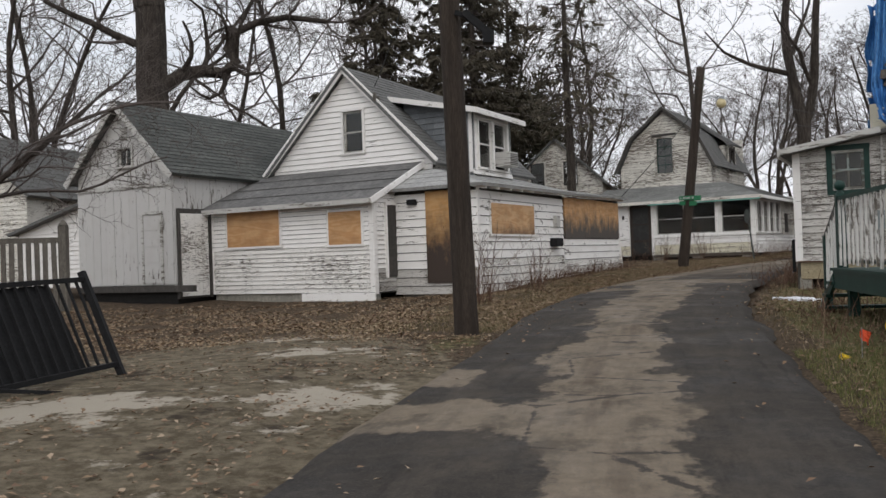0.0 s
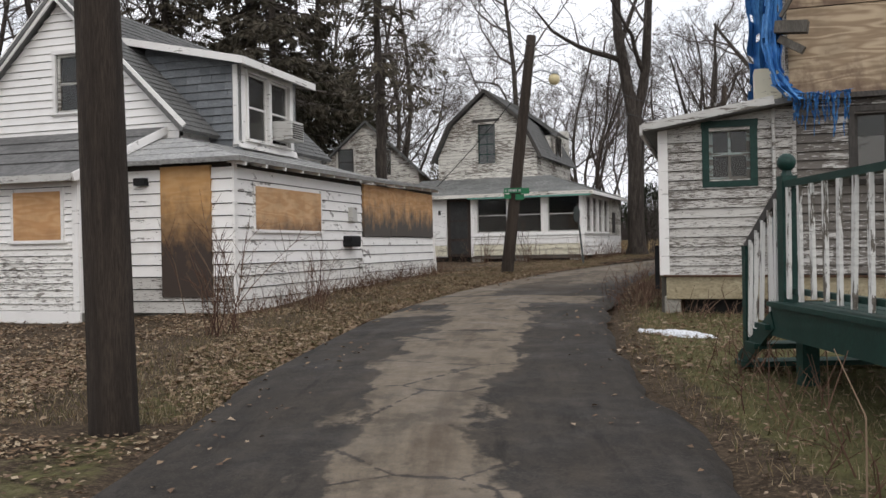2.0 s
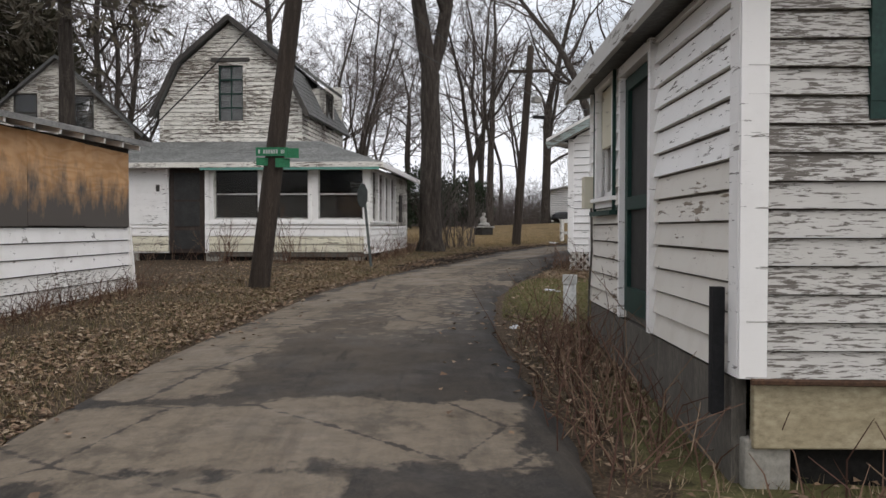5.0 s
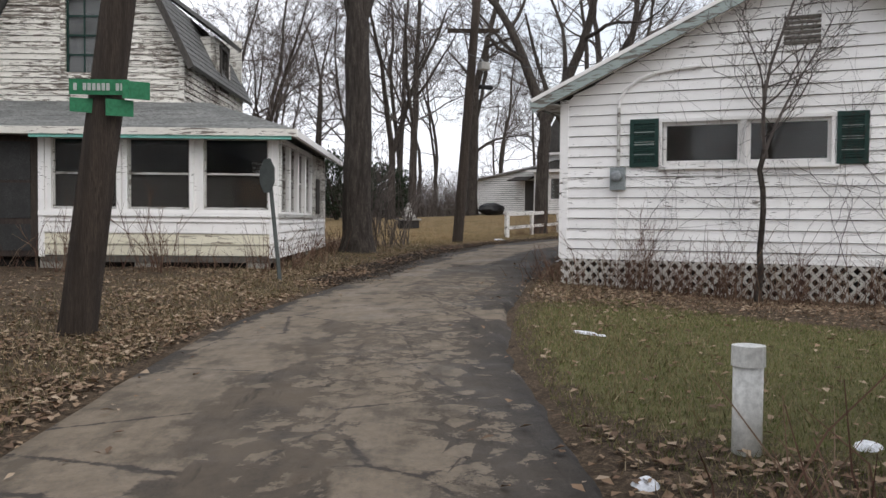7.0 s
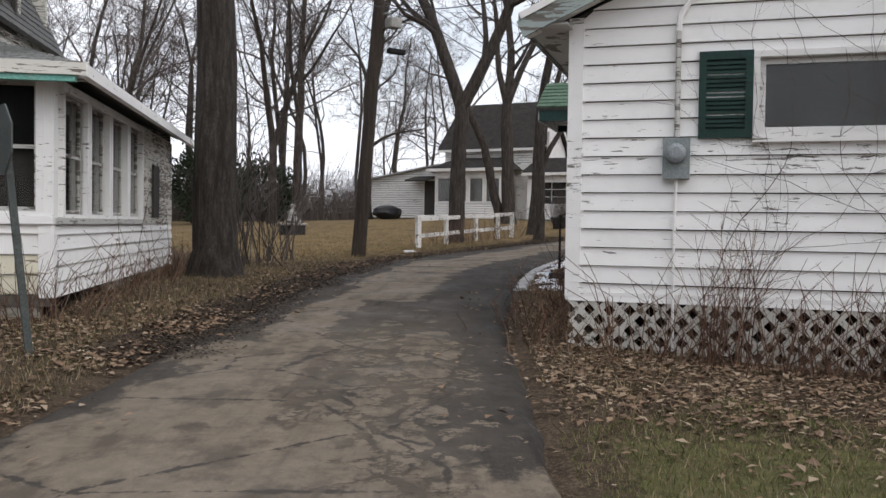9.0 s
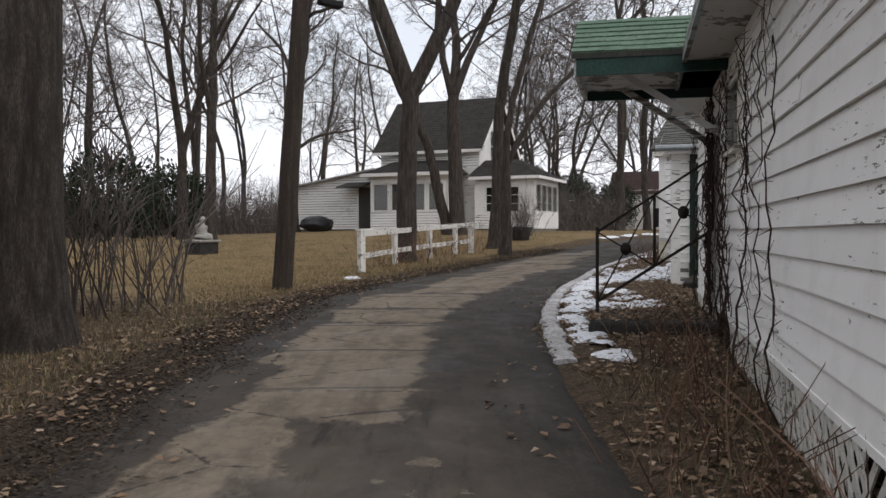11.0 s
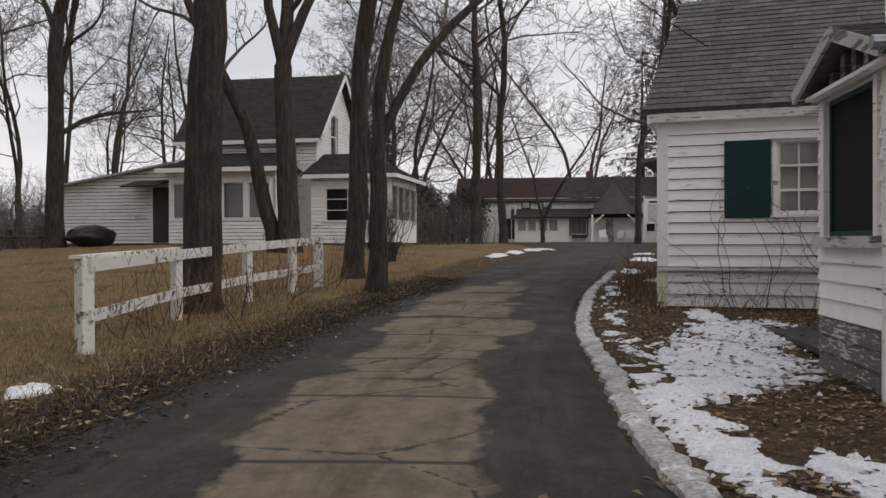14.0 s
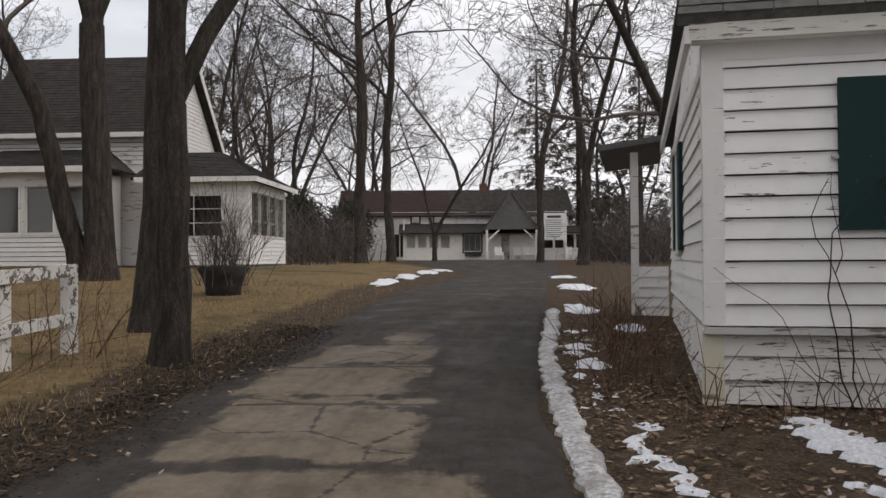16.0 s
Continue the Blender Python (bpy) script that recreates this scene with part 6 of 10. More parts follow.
# ---- house with the screened entry ----
def entry_house():
    h = House("entry_house", 25.1, 37.0, -63, 0.75, "white cottage with a green-framed screened entry porch")
    zf, zt = 0.74, 3.05
    f = Wall(h, (0, 0), (2.6, 0), zf, zt, [(0.36, 1.3, 1.0, 2.9)], M_GAPSHADE)
    for k in range(15):
        f.flat("siding_board", 0.12, 0.26, zf + k * 0.15, zf + k * 0.15 + 0.142, 0.0, 0.024, M_PAINT_CLEAN, parent=f.ob)
    f.clapboard(M_PAINT_E, 0.15, zf, None, 61, 3.0, worn=M_PAINT_D2, worn_to=1.15)
    f.put("door_frame", join(f.block(0.27, 0.36, 0.98, 0.98, 2.98, 2.98, -0.05, 0.05), f.block(1.3, 1.39, 0.98, 0.98, 2.98, 2.98, -0.05, 0.05), f.block(0.36, 1.3, 2.9, 2.9, 2.98, 2.98, -0.05, 0.05)), M_GREEN)
    d = f.put("screen_door", join(f.block(0.37, 0.46, 1.0, 1.0, 2.88, 2.88, -0.03, 0.02), f.block(1.2, 1.29, 1.0, 1.0, 2.88, 2.88, -0.03, 0.02), f.block(0.46, 1.2, 1.85, 1.85, 1.95, 1.95, -0.03, 0.02), f.block(0.46, 1.2, 1.0, 1.0, 1.15, 1.15, -0.03, 0.02), f.block(0.46, 1.2, 2.78, 2.78, 2.88, 2.88, -0.03, 0.02)), M_GREEN, "dark green framed screen door")
    f.flat("screen", 0.46, 1.2, 1.15, 1.85, -0.015, -0.008, M_SCREEN, parent=d)
    pn = f.flat("pane", 0.46, 1.2, 1.95, 2.78, -0.012, -0.006, M_GLASS, parent=d)
    pn.visible_shadow = False
    f.corner(-0.02, 0.14, M_PAINT_CLEAN)
    s = Wall(h, (0, 1.5), (0, 0), zf, zt, [(0.2, 1.25, 1.92, 2.98)], M_PAINT_CLEAN)
    s.clapboard(M_PAINT_E, 0.14, zf, None, 62, 3.0, worn=M_PAINT_D2, worn_to=1.3)
    for a in (0.13, 1.25):
        s.put("screen_frame", s.block(a, a + 0.07, 1.92, 1.92, 3.0, 3.0, -0.1, 0.045), M_PAINT_CLEAN)
    s.put("sill", s.block(0.08, 1.37, 1.84, 1.84, 1.92, 1.92, -0.1, 0.1), M_GREYTRIM)
    # opaque screen sheet; its near-black also paints the dark porch behind
    sc = s.put("screen", s.block(0.24, 1.21, 1.96, 1.96, 2.94, 2.94, -0.03, -0.022), M_BLACKSCREEN, "insect screen in a green frame, coloured dark as the porch behind")
    s.put("screen_rim", join(s.block(0.2, 0.24, 1.92, 1.92, 2.98, 2.98, -0.05, 0.0), s.block(1.21, 1.25, 1.92, 1.92, 2.98, 2.98, -0.05, 0.0), s.block(0.24, 1.21, 1.92, 1.92, 1.96, 1.96, -0.05, 0.0), s.block(0.24, 1.21, 2.94, 2.94, 2.98, 2.98, -0.05, 0.0)), M_GREEN, parent=sc)
    s.corner(s.len - 0.12, 0.13, M_PAINT_CLEAN)
    h.put("foundation", box(0.06, 2.5, 0.06, 1.45, 0.5, 0.98), M_DARKSTONE)
    roof(h, (-0.2, -0.3, 3.1), (2.9, -0.3, 3.1), (2.9, 0.66, 3.42), (-0.2, 0.66, 3.42), M_ROOF_GREEN, 0.06, label="grey-green entry porch roof", shingle=M_ROOF_GREEN, seed=35)
    roof(h, (2.9, 1.6, 3.1), (-0.2, 1.6, 3.1), (-0.2, 0.66, 3.42), (2.9, 0.66, 3.42), M_ROOF_GREEN, 0.06, shingle=M_ROOF_GREEN, seed=38)
    h.put("gable_back", ([(0.12, -0.1, 3.05), (0.12, 1.45, 3.05), (0.12, 0.66, 3.34), (0.16, -0.1, 3.05), (0.16, 1.45, 3.05), (0.16, 0.66, 3.34)], [(0, 2, 1), (3, 4, 5), (0, 3, 5, 2), (1, 2, 5, 4), (0, 1, 4, 3)]), M_DARKBOARD)
    for v in (0.16, 0.42, 0.66, 0.9, 1.16):
        h.put("gable_stud", box(-0.03, 0.07, v - 0.045, v + 0.045, 3.06, 3.35 - abs(v - 0.66) * 0.34), M_TEALWORN)
    h.put("gable_plate", box(-0.06, 0.1, -0.05, 1.55, 2.99, 3.06), M_GREYTRIM)
    for e in (-0.3, 1.6):
        h.put("rake_board", bar((-0.19, e, 3.05), (-0.19, 0.66, 3.37), 0.03, 0.1), M_GREYTRIM)
    # back and right walls added to darken the porch inside
    h.put_each("wall", (box(0.0, 1.0, 1.46, 1.54, zf, 3.05), box(2.5, 2.6, 0.06, 1.5, zf, 3.05)), M_PAINT_E)
    h.put("gutter", tube([(-0.26, -0.34, 3.08), (2.9, -0.34, 3.06)], [0.045, 0.045], 8), M_METAL)
    h.put("soffit", box(-0.14, 2.8, -0.28, 1.45, 3.0, 3.03), M_PAINT_E)
    # main body behind
    b = Wall(h, (1.0, 1.5), (6.5, 1.5), 0.98, 3.4, [], M_PAINT_E)
    b2 = Wall(h, (1.0, 4.2), (1.0, 1.5), 0.98, 3.4, [], M_PAINT_E)
    b2.clapboard(M_PAINT_E, 0.15, 0.98, None, 64, 3.0)
    h.put_each("wall", (box(1.1, 6.5, 4.1, 4.2, 0.9, 3.4), box(6.4, 6.5, 1.6, 4.1, 0.9, 3.4)), M_PAINT_E)
    roof(h, (0.95, 1.4, 3.4), (6.8, 1.4, 3.4), (6.8, 3.0, 5.3), (2.2, 3.0, 5.3), M_ROOF_GREEN, 0.07, label="steep grey-green hipped roof", shingle=M_ROOF_GREEN, seed=36)
    roof(h, (6.8, 4.6, 3.4), (0.95, 4.6, 3.4), (2.2, 3.0, 5.3), (6.8, 3.0, 5.3), M_ROOF_GREEN, 0.07)
    roof(h, (0.95, 4.6, 3.4), (0.95, 1.4, 3.4), (2.2, 2.95, 5.3), (2.2, 3.05, 5.3), M_ROOF_GREEN, 0.07, shingle=M_ROOF_GREEN, seed=37)
    # added dark floor, blocking light under the rooms
    h.put("floor", box(0.1, 6.4, 0.1, 4.1, 0.92, 0.97), M_DARKBOARD)
    vent = h.put("roof_vent", soft_box(0.25, 0.5, 0.62, 0.87, 3.34, 3.8, 0.02), M_PAINT_E, "white louvred roof vent")
    for k in range(4):
        h.put("vent_slat", box(0.23, 0.52, 0.6, 0.62, 3.54 + k * 0.06, 3.56 + k * 0.06), M_GREYTRIM, parent=vent)
    h.put("doorstep", soft_box(0.2, 1.5, -0.75, -0.02, 0.5, 0.9, 0.02), M_DARKSTONE, "dark stone doorstep dusted with snow")
    return h


entry_house()


# ---- house with the single shutter ----
def shutter_house():
    h = House("shutter_house", 30.39, 40.47, -76, 0.85, "white clapboard house with dark green shutters and grey shingle roof")
    L = 3.4
    f = Wall(h, (0, 0), (L, 0), 1.56, 3.5, [(1.5, 2.62, 2.24, 3.2)], M_GAPSHADE)
    f.clapboard(M_PAINT_E, 0.148, 1.56, None, 71, 4.0, groove=0.011)
    f.corner(-0.03, 0.14, M_PAINT_CLEAN)
    f.flat("frieze_board", 0.1, L, 3.38, 3.5, 0.0, 0.03, M_PAINT_CLEAN)
    win = f.window(1.5, 2.02, 2.24, 3.2, M_PAINT_CLEAN, 0.06, 2, 3, M_PAINT_CLEAN, 0.035, inside=M_CURTAIN)
    f.window(2.1, 2.62, 2.24, 3.2, M_PAINT_CLEAN, 0.06, 2, 3, M_PAINT_CLEAN, 0.035, inside=M_CURTAIN)
    f.flat("window_hood", 1.38, 2.75, 3.22, 3.26, 0, 0.09, M_PAINT_CLEAN)
    f.put("shutter", f.block(0.84, 1.42, 2.2, 2.2, 3.22, 3.22, 0.025, 0.065), M_GREENCHIP, "solid dark green shutter with flaked paint")
    f.flat("latch", 0.8, 0.84, 2.68, 2.71, 0.02, 0.06, M_GREYTRIM)
    # lower storey skirt, stained and stepped back
    k = Wall(h, (0.02, 0.03), (L, 0.03), 1.02, 1.54, [], M_GREYTRIM)
    k.clapboard(M_PAINT_A2, 0.165, 1.02, 1.5, 72, 4.0, groove=0.012)
    f.flat("water_table", -0.03, L, 1.5, 1.545, 0.0, 0.06, M_GREYTRIM)
    h.put("corner_post", box(-0.04, 0.1, -0.01, 0.1, 0.8, 1.52), M_CREAM)
    # set-back black box paints shade below the skirt
    h.put("foundation", box(0.1, L, 0.14, 0.3, 0.5, 1.03), M_RECESSDARK)
    s = Wall(h, (0, 6.2), (0, 0), 1.56, 3.5, [(2.2, 2.9, 2.1, 3.2)], M_PAINT_CLEAN)
    s.clapboard(M_PAINT_E, 0.148, 1.56, None, 73, 4.0, groove=0.005)
    s.corner(s.len - 0.11, 0.13, M_PAINT_CLEAN)
    s.window(2.2, 2.9, 2.1, 3.2, M_PAINT_CLEAN, 0.06, 1, 2, M_PAINT_CLEAN, 0.04)
    for a in (1.75, 2.98):
        s.put("shutter", s.block(a, a + 0.4, 2.1, 2.1, 3.2, 3.2, 0.025, 0.06), M_GREENCHIP, "dark green shutter on the side wall")
    k2 = Wall(h, (0.02, 6.2), (0.02, 0.03), 1.02, 1.54, [], M_GREYTRIM)
    k2.clapboard(M_PAINT_A2, 0.165, 1.02, 1.5, 74, 4.0)
    h.put_each("wall", (box(0.1, L, 6.1, 6.2, 1.0, 3.5), box(L - 0.1, L, 0.1, 6.1, 1.0, 3.5)), M_PAINT_E)
    fa = h.put("fascia", join(box(-0.12, L + 0.1, -0.16, -0.12, 3.5, 3.62)), M_PAINT_C, "white fascia with rotten dark stretches")
    h.put("fascia", box(-0.15, -0.11, -0.16, 6.3, 3.48, 3.6), M_PAINT_CLEAN)
    h.put("soffit", box(-0.1, L, -0.12, 0.0, 3.5, 3.52), M_PAINT_E)
    roof(h, (-0.2, -0.2, 3.66), (L + 0.1, -0.2, 3.66), (L + 0.1, 2.2, 5.7), (0.1, 2.2, 5.7), M_ROOF_GREEN, 0.07, label="grey shingle roof, mossy in places", shingle=M_ROOF_GREEN, expo=0.135, tab=0.3, seed=40, pieces=True)
    roof(h, (L + 0.1, 6.5, 3.66), (-0.2, 6.5, 3.66), (0.1, 2.2, 5.7), (L + 0.1, 2.2, 5.7), M_ROOF_GREEN, 0.07)
    gb = [(0.02, 0.0, 3.5), (0.02, 6.2, 3.5), (0.2, 2.2, 5.65), (0.1, 0.0, 3.5), (0.1, 6.2, 3.5), (0.28, 2.2, 5.65)]
    h.put("gable", (gb, [(0, 2, 1), (3, 4, 5), (0, 3, 5, 2), (1, 2, 5, 4), (0, 1, 4, 3)]), M_PAINT_E)
    # side porch further on
    p = Wall(h, (-0.55, 6.2), (-0.05, 6.2), 1.2, 1.9, [], M_PAINT_E)
    p.clapboard(M_PAINT_E, 0.14, 1.2, 1.9, 75)
    h.put("porch_post", box(-0.56, -0.45, 6.16, 6.3, 1.2, 3.5), M_PAINT_CLEAN)
    h.put("porch_floor", box(-0.6, -0.02, 6.2, 8.6, 1.1, 1.2), M_GREYTRIM)
    # shade under the side porch, put in as a black box
    h.put("foundation", box(-0.5, -0.05, 6.3, 8.5, 0.9, 1.1), M_RECESSDARK)
    roof(h, (-1.0, 8.9, 3.58), (-1.0, 5.9, 3.58), (-0.1, 5.9, 3.7), (-0.1, 8.9, 3.7), M_ROOF_GREY, 0.08, label="flat grey side-porch roof")
    return h


shutter_house()


# ---- house beyond the fence ----
def lawn_house():
    h = House("lawn_house", 39.38, 62.95, -67, 1.75, "white farmhouse with screened porches and a dark shingle roof")
    wing = Wall(h, (-4.1, 0.6), (0.6, 0.6), 1.9, [(0, 4.1), (4.7, 4.85)], [], M_GAPSHADE)
    wing.clapboard(M_PAINT_CLEAN, 0.13, 1.92, None, 81, 4.5, groove=0.018)
    roof(h, (-4.4, 6, 4.1), (-4.4, 0.3, 4.1), (0.7, 0.3, 4.95), (0.7, 6, 4.95), M_ROOF_LIGHT, 0.08, label="pale wing roof")
    h.put("wall", box(-4.1, -4.0, 0.7, 5.8, 1.9, 4.1), M_PAINT_CLEAN)
    d = wing.flat("door", 3.8, 4.5, 1.95, 4.0, 0.02, 0.05, M_DARKBOARD, "dark screen door under a small awning")
    wing.put("door_frame", join(wing.block(3.72, 3.8, 1.95, 1.95, 4.05, 4.05, 0, 0.06), wing.block(4.5, 4.58, 1.95, 1.95, 4.05, 4.05, 0, 0.06)), M_PAINT_CLEAN)
    roof(h, (-0.95, -0.6, 4.0), (0.45, -0.6, 4.0), (0.45, 0.6, 4.28), (-0.95, 0.6, 4.28), M_ROOF_BROWN, 0.06, "awning", "small dark awning roof")
    # screened front porch
    fw = Wall(h, (0.65, 0), (4.75, 0), 1.9, 4.5, [(0.15 + k * 0.98, 0.95 + k * 0.98, 2.8, 4.1) for k in range(4)], M_PAINT_CLEAN)
    # added dark sheet: painted lap shadows for the grooves over it
    fw.flat("sheathing", 0.02, fw.len - 0.02, 1.92, 2.74, 0.0, 0.004, M_GAPSHADE)
    fw.clapboard(M_PAINT_CLEAN, 0.13, 1.92, 2.75, 82, 4.5, groove=0.016)
    for k in range(4):
        fw.window(0.15 + k * 0.98, 0.95 + k * 0.98, 2.8, 4.1, M_PAINT_CLEAN, 0.06, 1, 1, M_PAINT_CLEAN, 0.03, inside=M_KSCREEN, sill=False)
    fs = Wall(h, (4.75, 0), (4.75, 1.6), 1.9, 4.5, [], M_PAINT_CLEAN)
    roof(h, (0.3, -0.4, 4.6), (5.1, -0.4, 4.6), (4.2, 1.9, 5.35), (1.1, 1.9, 5.35), M_ROOF_BROWN, 0.06, label="low hipped porch roof", shingle=M_ROOF_BROWN, seed=44)
    roof(h, (5.1, -0.4, 4.6), (5.1, 1.9, 4.6), (4.25, 1.9, 5.35), (4.2, 1.85, 5.35), M_ROOF_BROWN, 0.06)
    roof(h, (0.3, 1.9, 4.6), (0.3, -0.4, 4.6), (1.1, 1.85, 5.35), (1.05, 1.9, 5.35), M_ROOF_BROWN, 0.06)
    h.put("fascia", box(0.3, 5.1, -0.42, -0.38, 4.46, 4.62), M_PAINT_CLEAN)
    # two-storey body, ridge along the front
    U0, U1 = 0.3, 5.65
    body = Wall(h, (U0, 1.9), (U1, 1.9), 1.9, 5.95, [], M_PAINT_CLEAN)
    # dark sheet again, so the grooves carry painted shadow lines
    body.flat("sheathing", 0.02, body.len - 0.02, 4.9, 5.94, 0.0, 0.004, M_GAPSHADE)
    body.clapboard(M_PAINT_CLEAN, 0.13, 4.9, 5.95, 83, 5.5, groove=0.016)
    gw = Wall(h, (U1, 1.9), (U1, 7.3), 1.9, [(0, 5.95), (2.7, 8.55), (5.4, 5.95)], [(1.6, 2.5, 5.3, 6.95)], M_PAINT_CLEAN)
    gw.clapboard(M_PAINT_CLEAN, 0.13, 4.2, None, 84, 5.5, groove=0.004)
    gw.window(1.6, 2.5, 5.3, 6.95, M_PAINT_CLEAN, 0.09, 1, 2, M_PAINT_CLEAN, 0.05)
    h.put_each("wall", (box(U0, U0 + 0.1, 2.0, 7.2, 1.9, 5.95), box(U0, U1, 7.2, 7.3, 1.9, 5.95)), M_PAINT_CLEAN)
    gb = [(U0 + 0.02, 1.95, 5.95), (U0 + 0.02, 7.25, 5.95), (U0 + 0.02, 4.6, 8.5), (U0 + 0.1, 1.95, 5.95), (U0 + 0.1, 7.25, 5.95), (U0 + 0.1, 4.6, 8.5)]
    h.put("gable", (gb, [(0, 2, 1), (3, 4, 5), (0, 3, 5, 2), (1, 2, 5, 4), (0, 1, 4, 3)]), M_PAINT_CLEAN)
    roof(h, (U0 - 0.35, 1.55, 5.8), (U1 + 0.3, 1.55, 5.8), (U1 + 0.3, 4.6, 8.72), (U0 - 0.35, 4.6, 8.72), M_ROOF_BROWN, 0.08, label="steep dark brown shingle roof", shingle=M_ROOF_BROWN, expo=0.15, tab=0.3, seed=45)
    roof(h, (U1 + 0.3, 7.65, 5.8), (U0 - 0.35, 7.65, 5.8), (U0 - 0.35, 4.6, 8.72), (U1 + 0.3, 4.6, 8.72), M_ROOF_BROWN, 0.08)
    h.put("fascia", box(U0 - 0.3, U1 + 0.25, 1.5, 1.54, 5.66, 5.8), M_PAINT_CLEAN)
    for e, z in ((1.55, 5.74), (7.65, 5.74)):
        h.put("rake_board", bar((U1 + 0.31, 4.6, 8.64), (U1 + 0.31, e, z - 0.02), 0.03, 0.18), M_PAINT_CLEAN)
    # right porch
    R0, R1, RB = 5.75, 8.7, 5.3
    rp = Wall(h, (R0, 1.0), (R1, 1.0), 1.9, 4.3, [(0.55, 2.2, 2.7, 3.9)], M_PAINT_CLEAN)
    # dark sheet painting the lap shadows of the lower boards
    rp.flat("sheathing", 0.02, rp.len - 0.02, 1.92, 2.66, 0.0, 0.004, M_GAPSHADE)
    rp.clapboard(M_PAINT_CLEAN, 0.13, 1.92, None, 85, 4.0, groove=0.014)
    rp.window(0.55, 2.2, 2.7, 3.9, M_PAINT_CLEAN, 0.06, 2, 3, M_PAINT_CLEAN, 0.03, inside=M_SCREEN)
    rs = Wall(h, (R1, 1.0), (R1, RB), 1.9, 4.3, [(0.25 + k * 0.99, 1.2 + k * 0.99, 2.75, 4.0) for k in range(4)], M_PAINT_CLEAN)
    rs.clapboard(M_PAINT_CLEAN, 0.13, 1.92, 2.7, 86, 4.0, groove=0.014)
    for k in range(4):
        rs.window(0.25 + k * 0.99, 1.2 + k * 0.99, 2.75, 4.0, M_PAINT_CLEAN, 0.04, 2, 3, M_GREYTRIM, 0.025, inside=M_SCREEN, sill=False)
    h.put("wall", box(5.7, R1, RB - 0.1, RB, 1.9, 4.3), M_PAINT_CLEAN)
    roof(h, (R0 - 0.3, 0.65, 4.36), (R1 + 0.35, 0.65, 4.36), (R1 - 1.3, 2.6, 5.3), (R0 - 0.05, 2.6, 5.3), M_ROOF_BROWN, 0.06, label="hipped porch roof", shingle=M_ROOF_BROWN, seed=46)
    roof(h, (R1 + 0.35, 0.65, 4.36), (R1 + 0.35, RB + 0.35, 4.36), (R1 - 1.3, 3.6, 5.3), (R1 - 1.3, 2.6, 5.3), M_ROOF_BROWN, 0.06, shingle=M_ROOF_BROWN, seed=47)
    roof(h, (R1 + 0.35, RB + 0.35, 4.36), (5.7, RB + 0.35, 4.36), (5.7, 3.6, 5.3), (R1 - 1.3, 3.6, 5.3), M_ROOF_BROWN, 0.06)
    h.put_each("fascia", (box(R0 - 0.2, R1 + 0.36, 0.62, 0.66, 4.24, 4.38), box(R1 + 0.32, R1 + 0.36, 0.66, RB + 0.35, 4.24, 4.38)), M_PAINT_CLEAN)
    h.put_each("foundation", (box(-4.0, 0.6, 0.7, 1.0, 1.4, 1.92), box(0.75, 4.7, 0.1, 1.0, 1.4, 1.92), box(5.8, 8.6, 1.1, 1.4, 1.4, 1.92), box(8.3, 8.6, 1.4, 5.2, 1.4, 1.92)), M_CONC)
    return h


lawn_house()


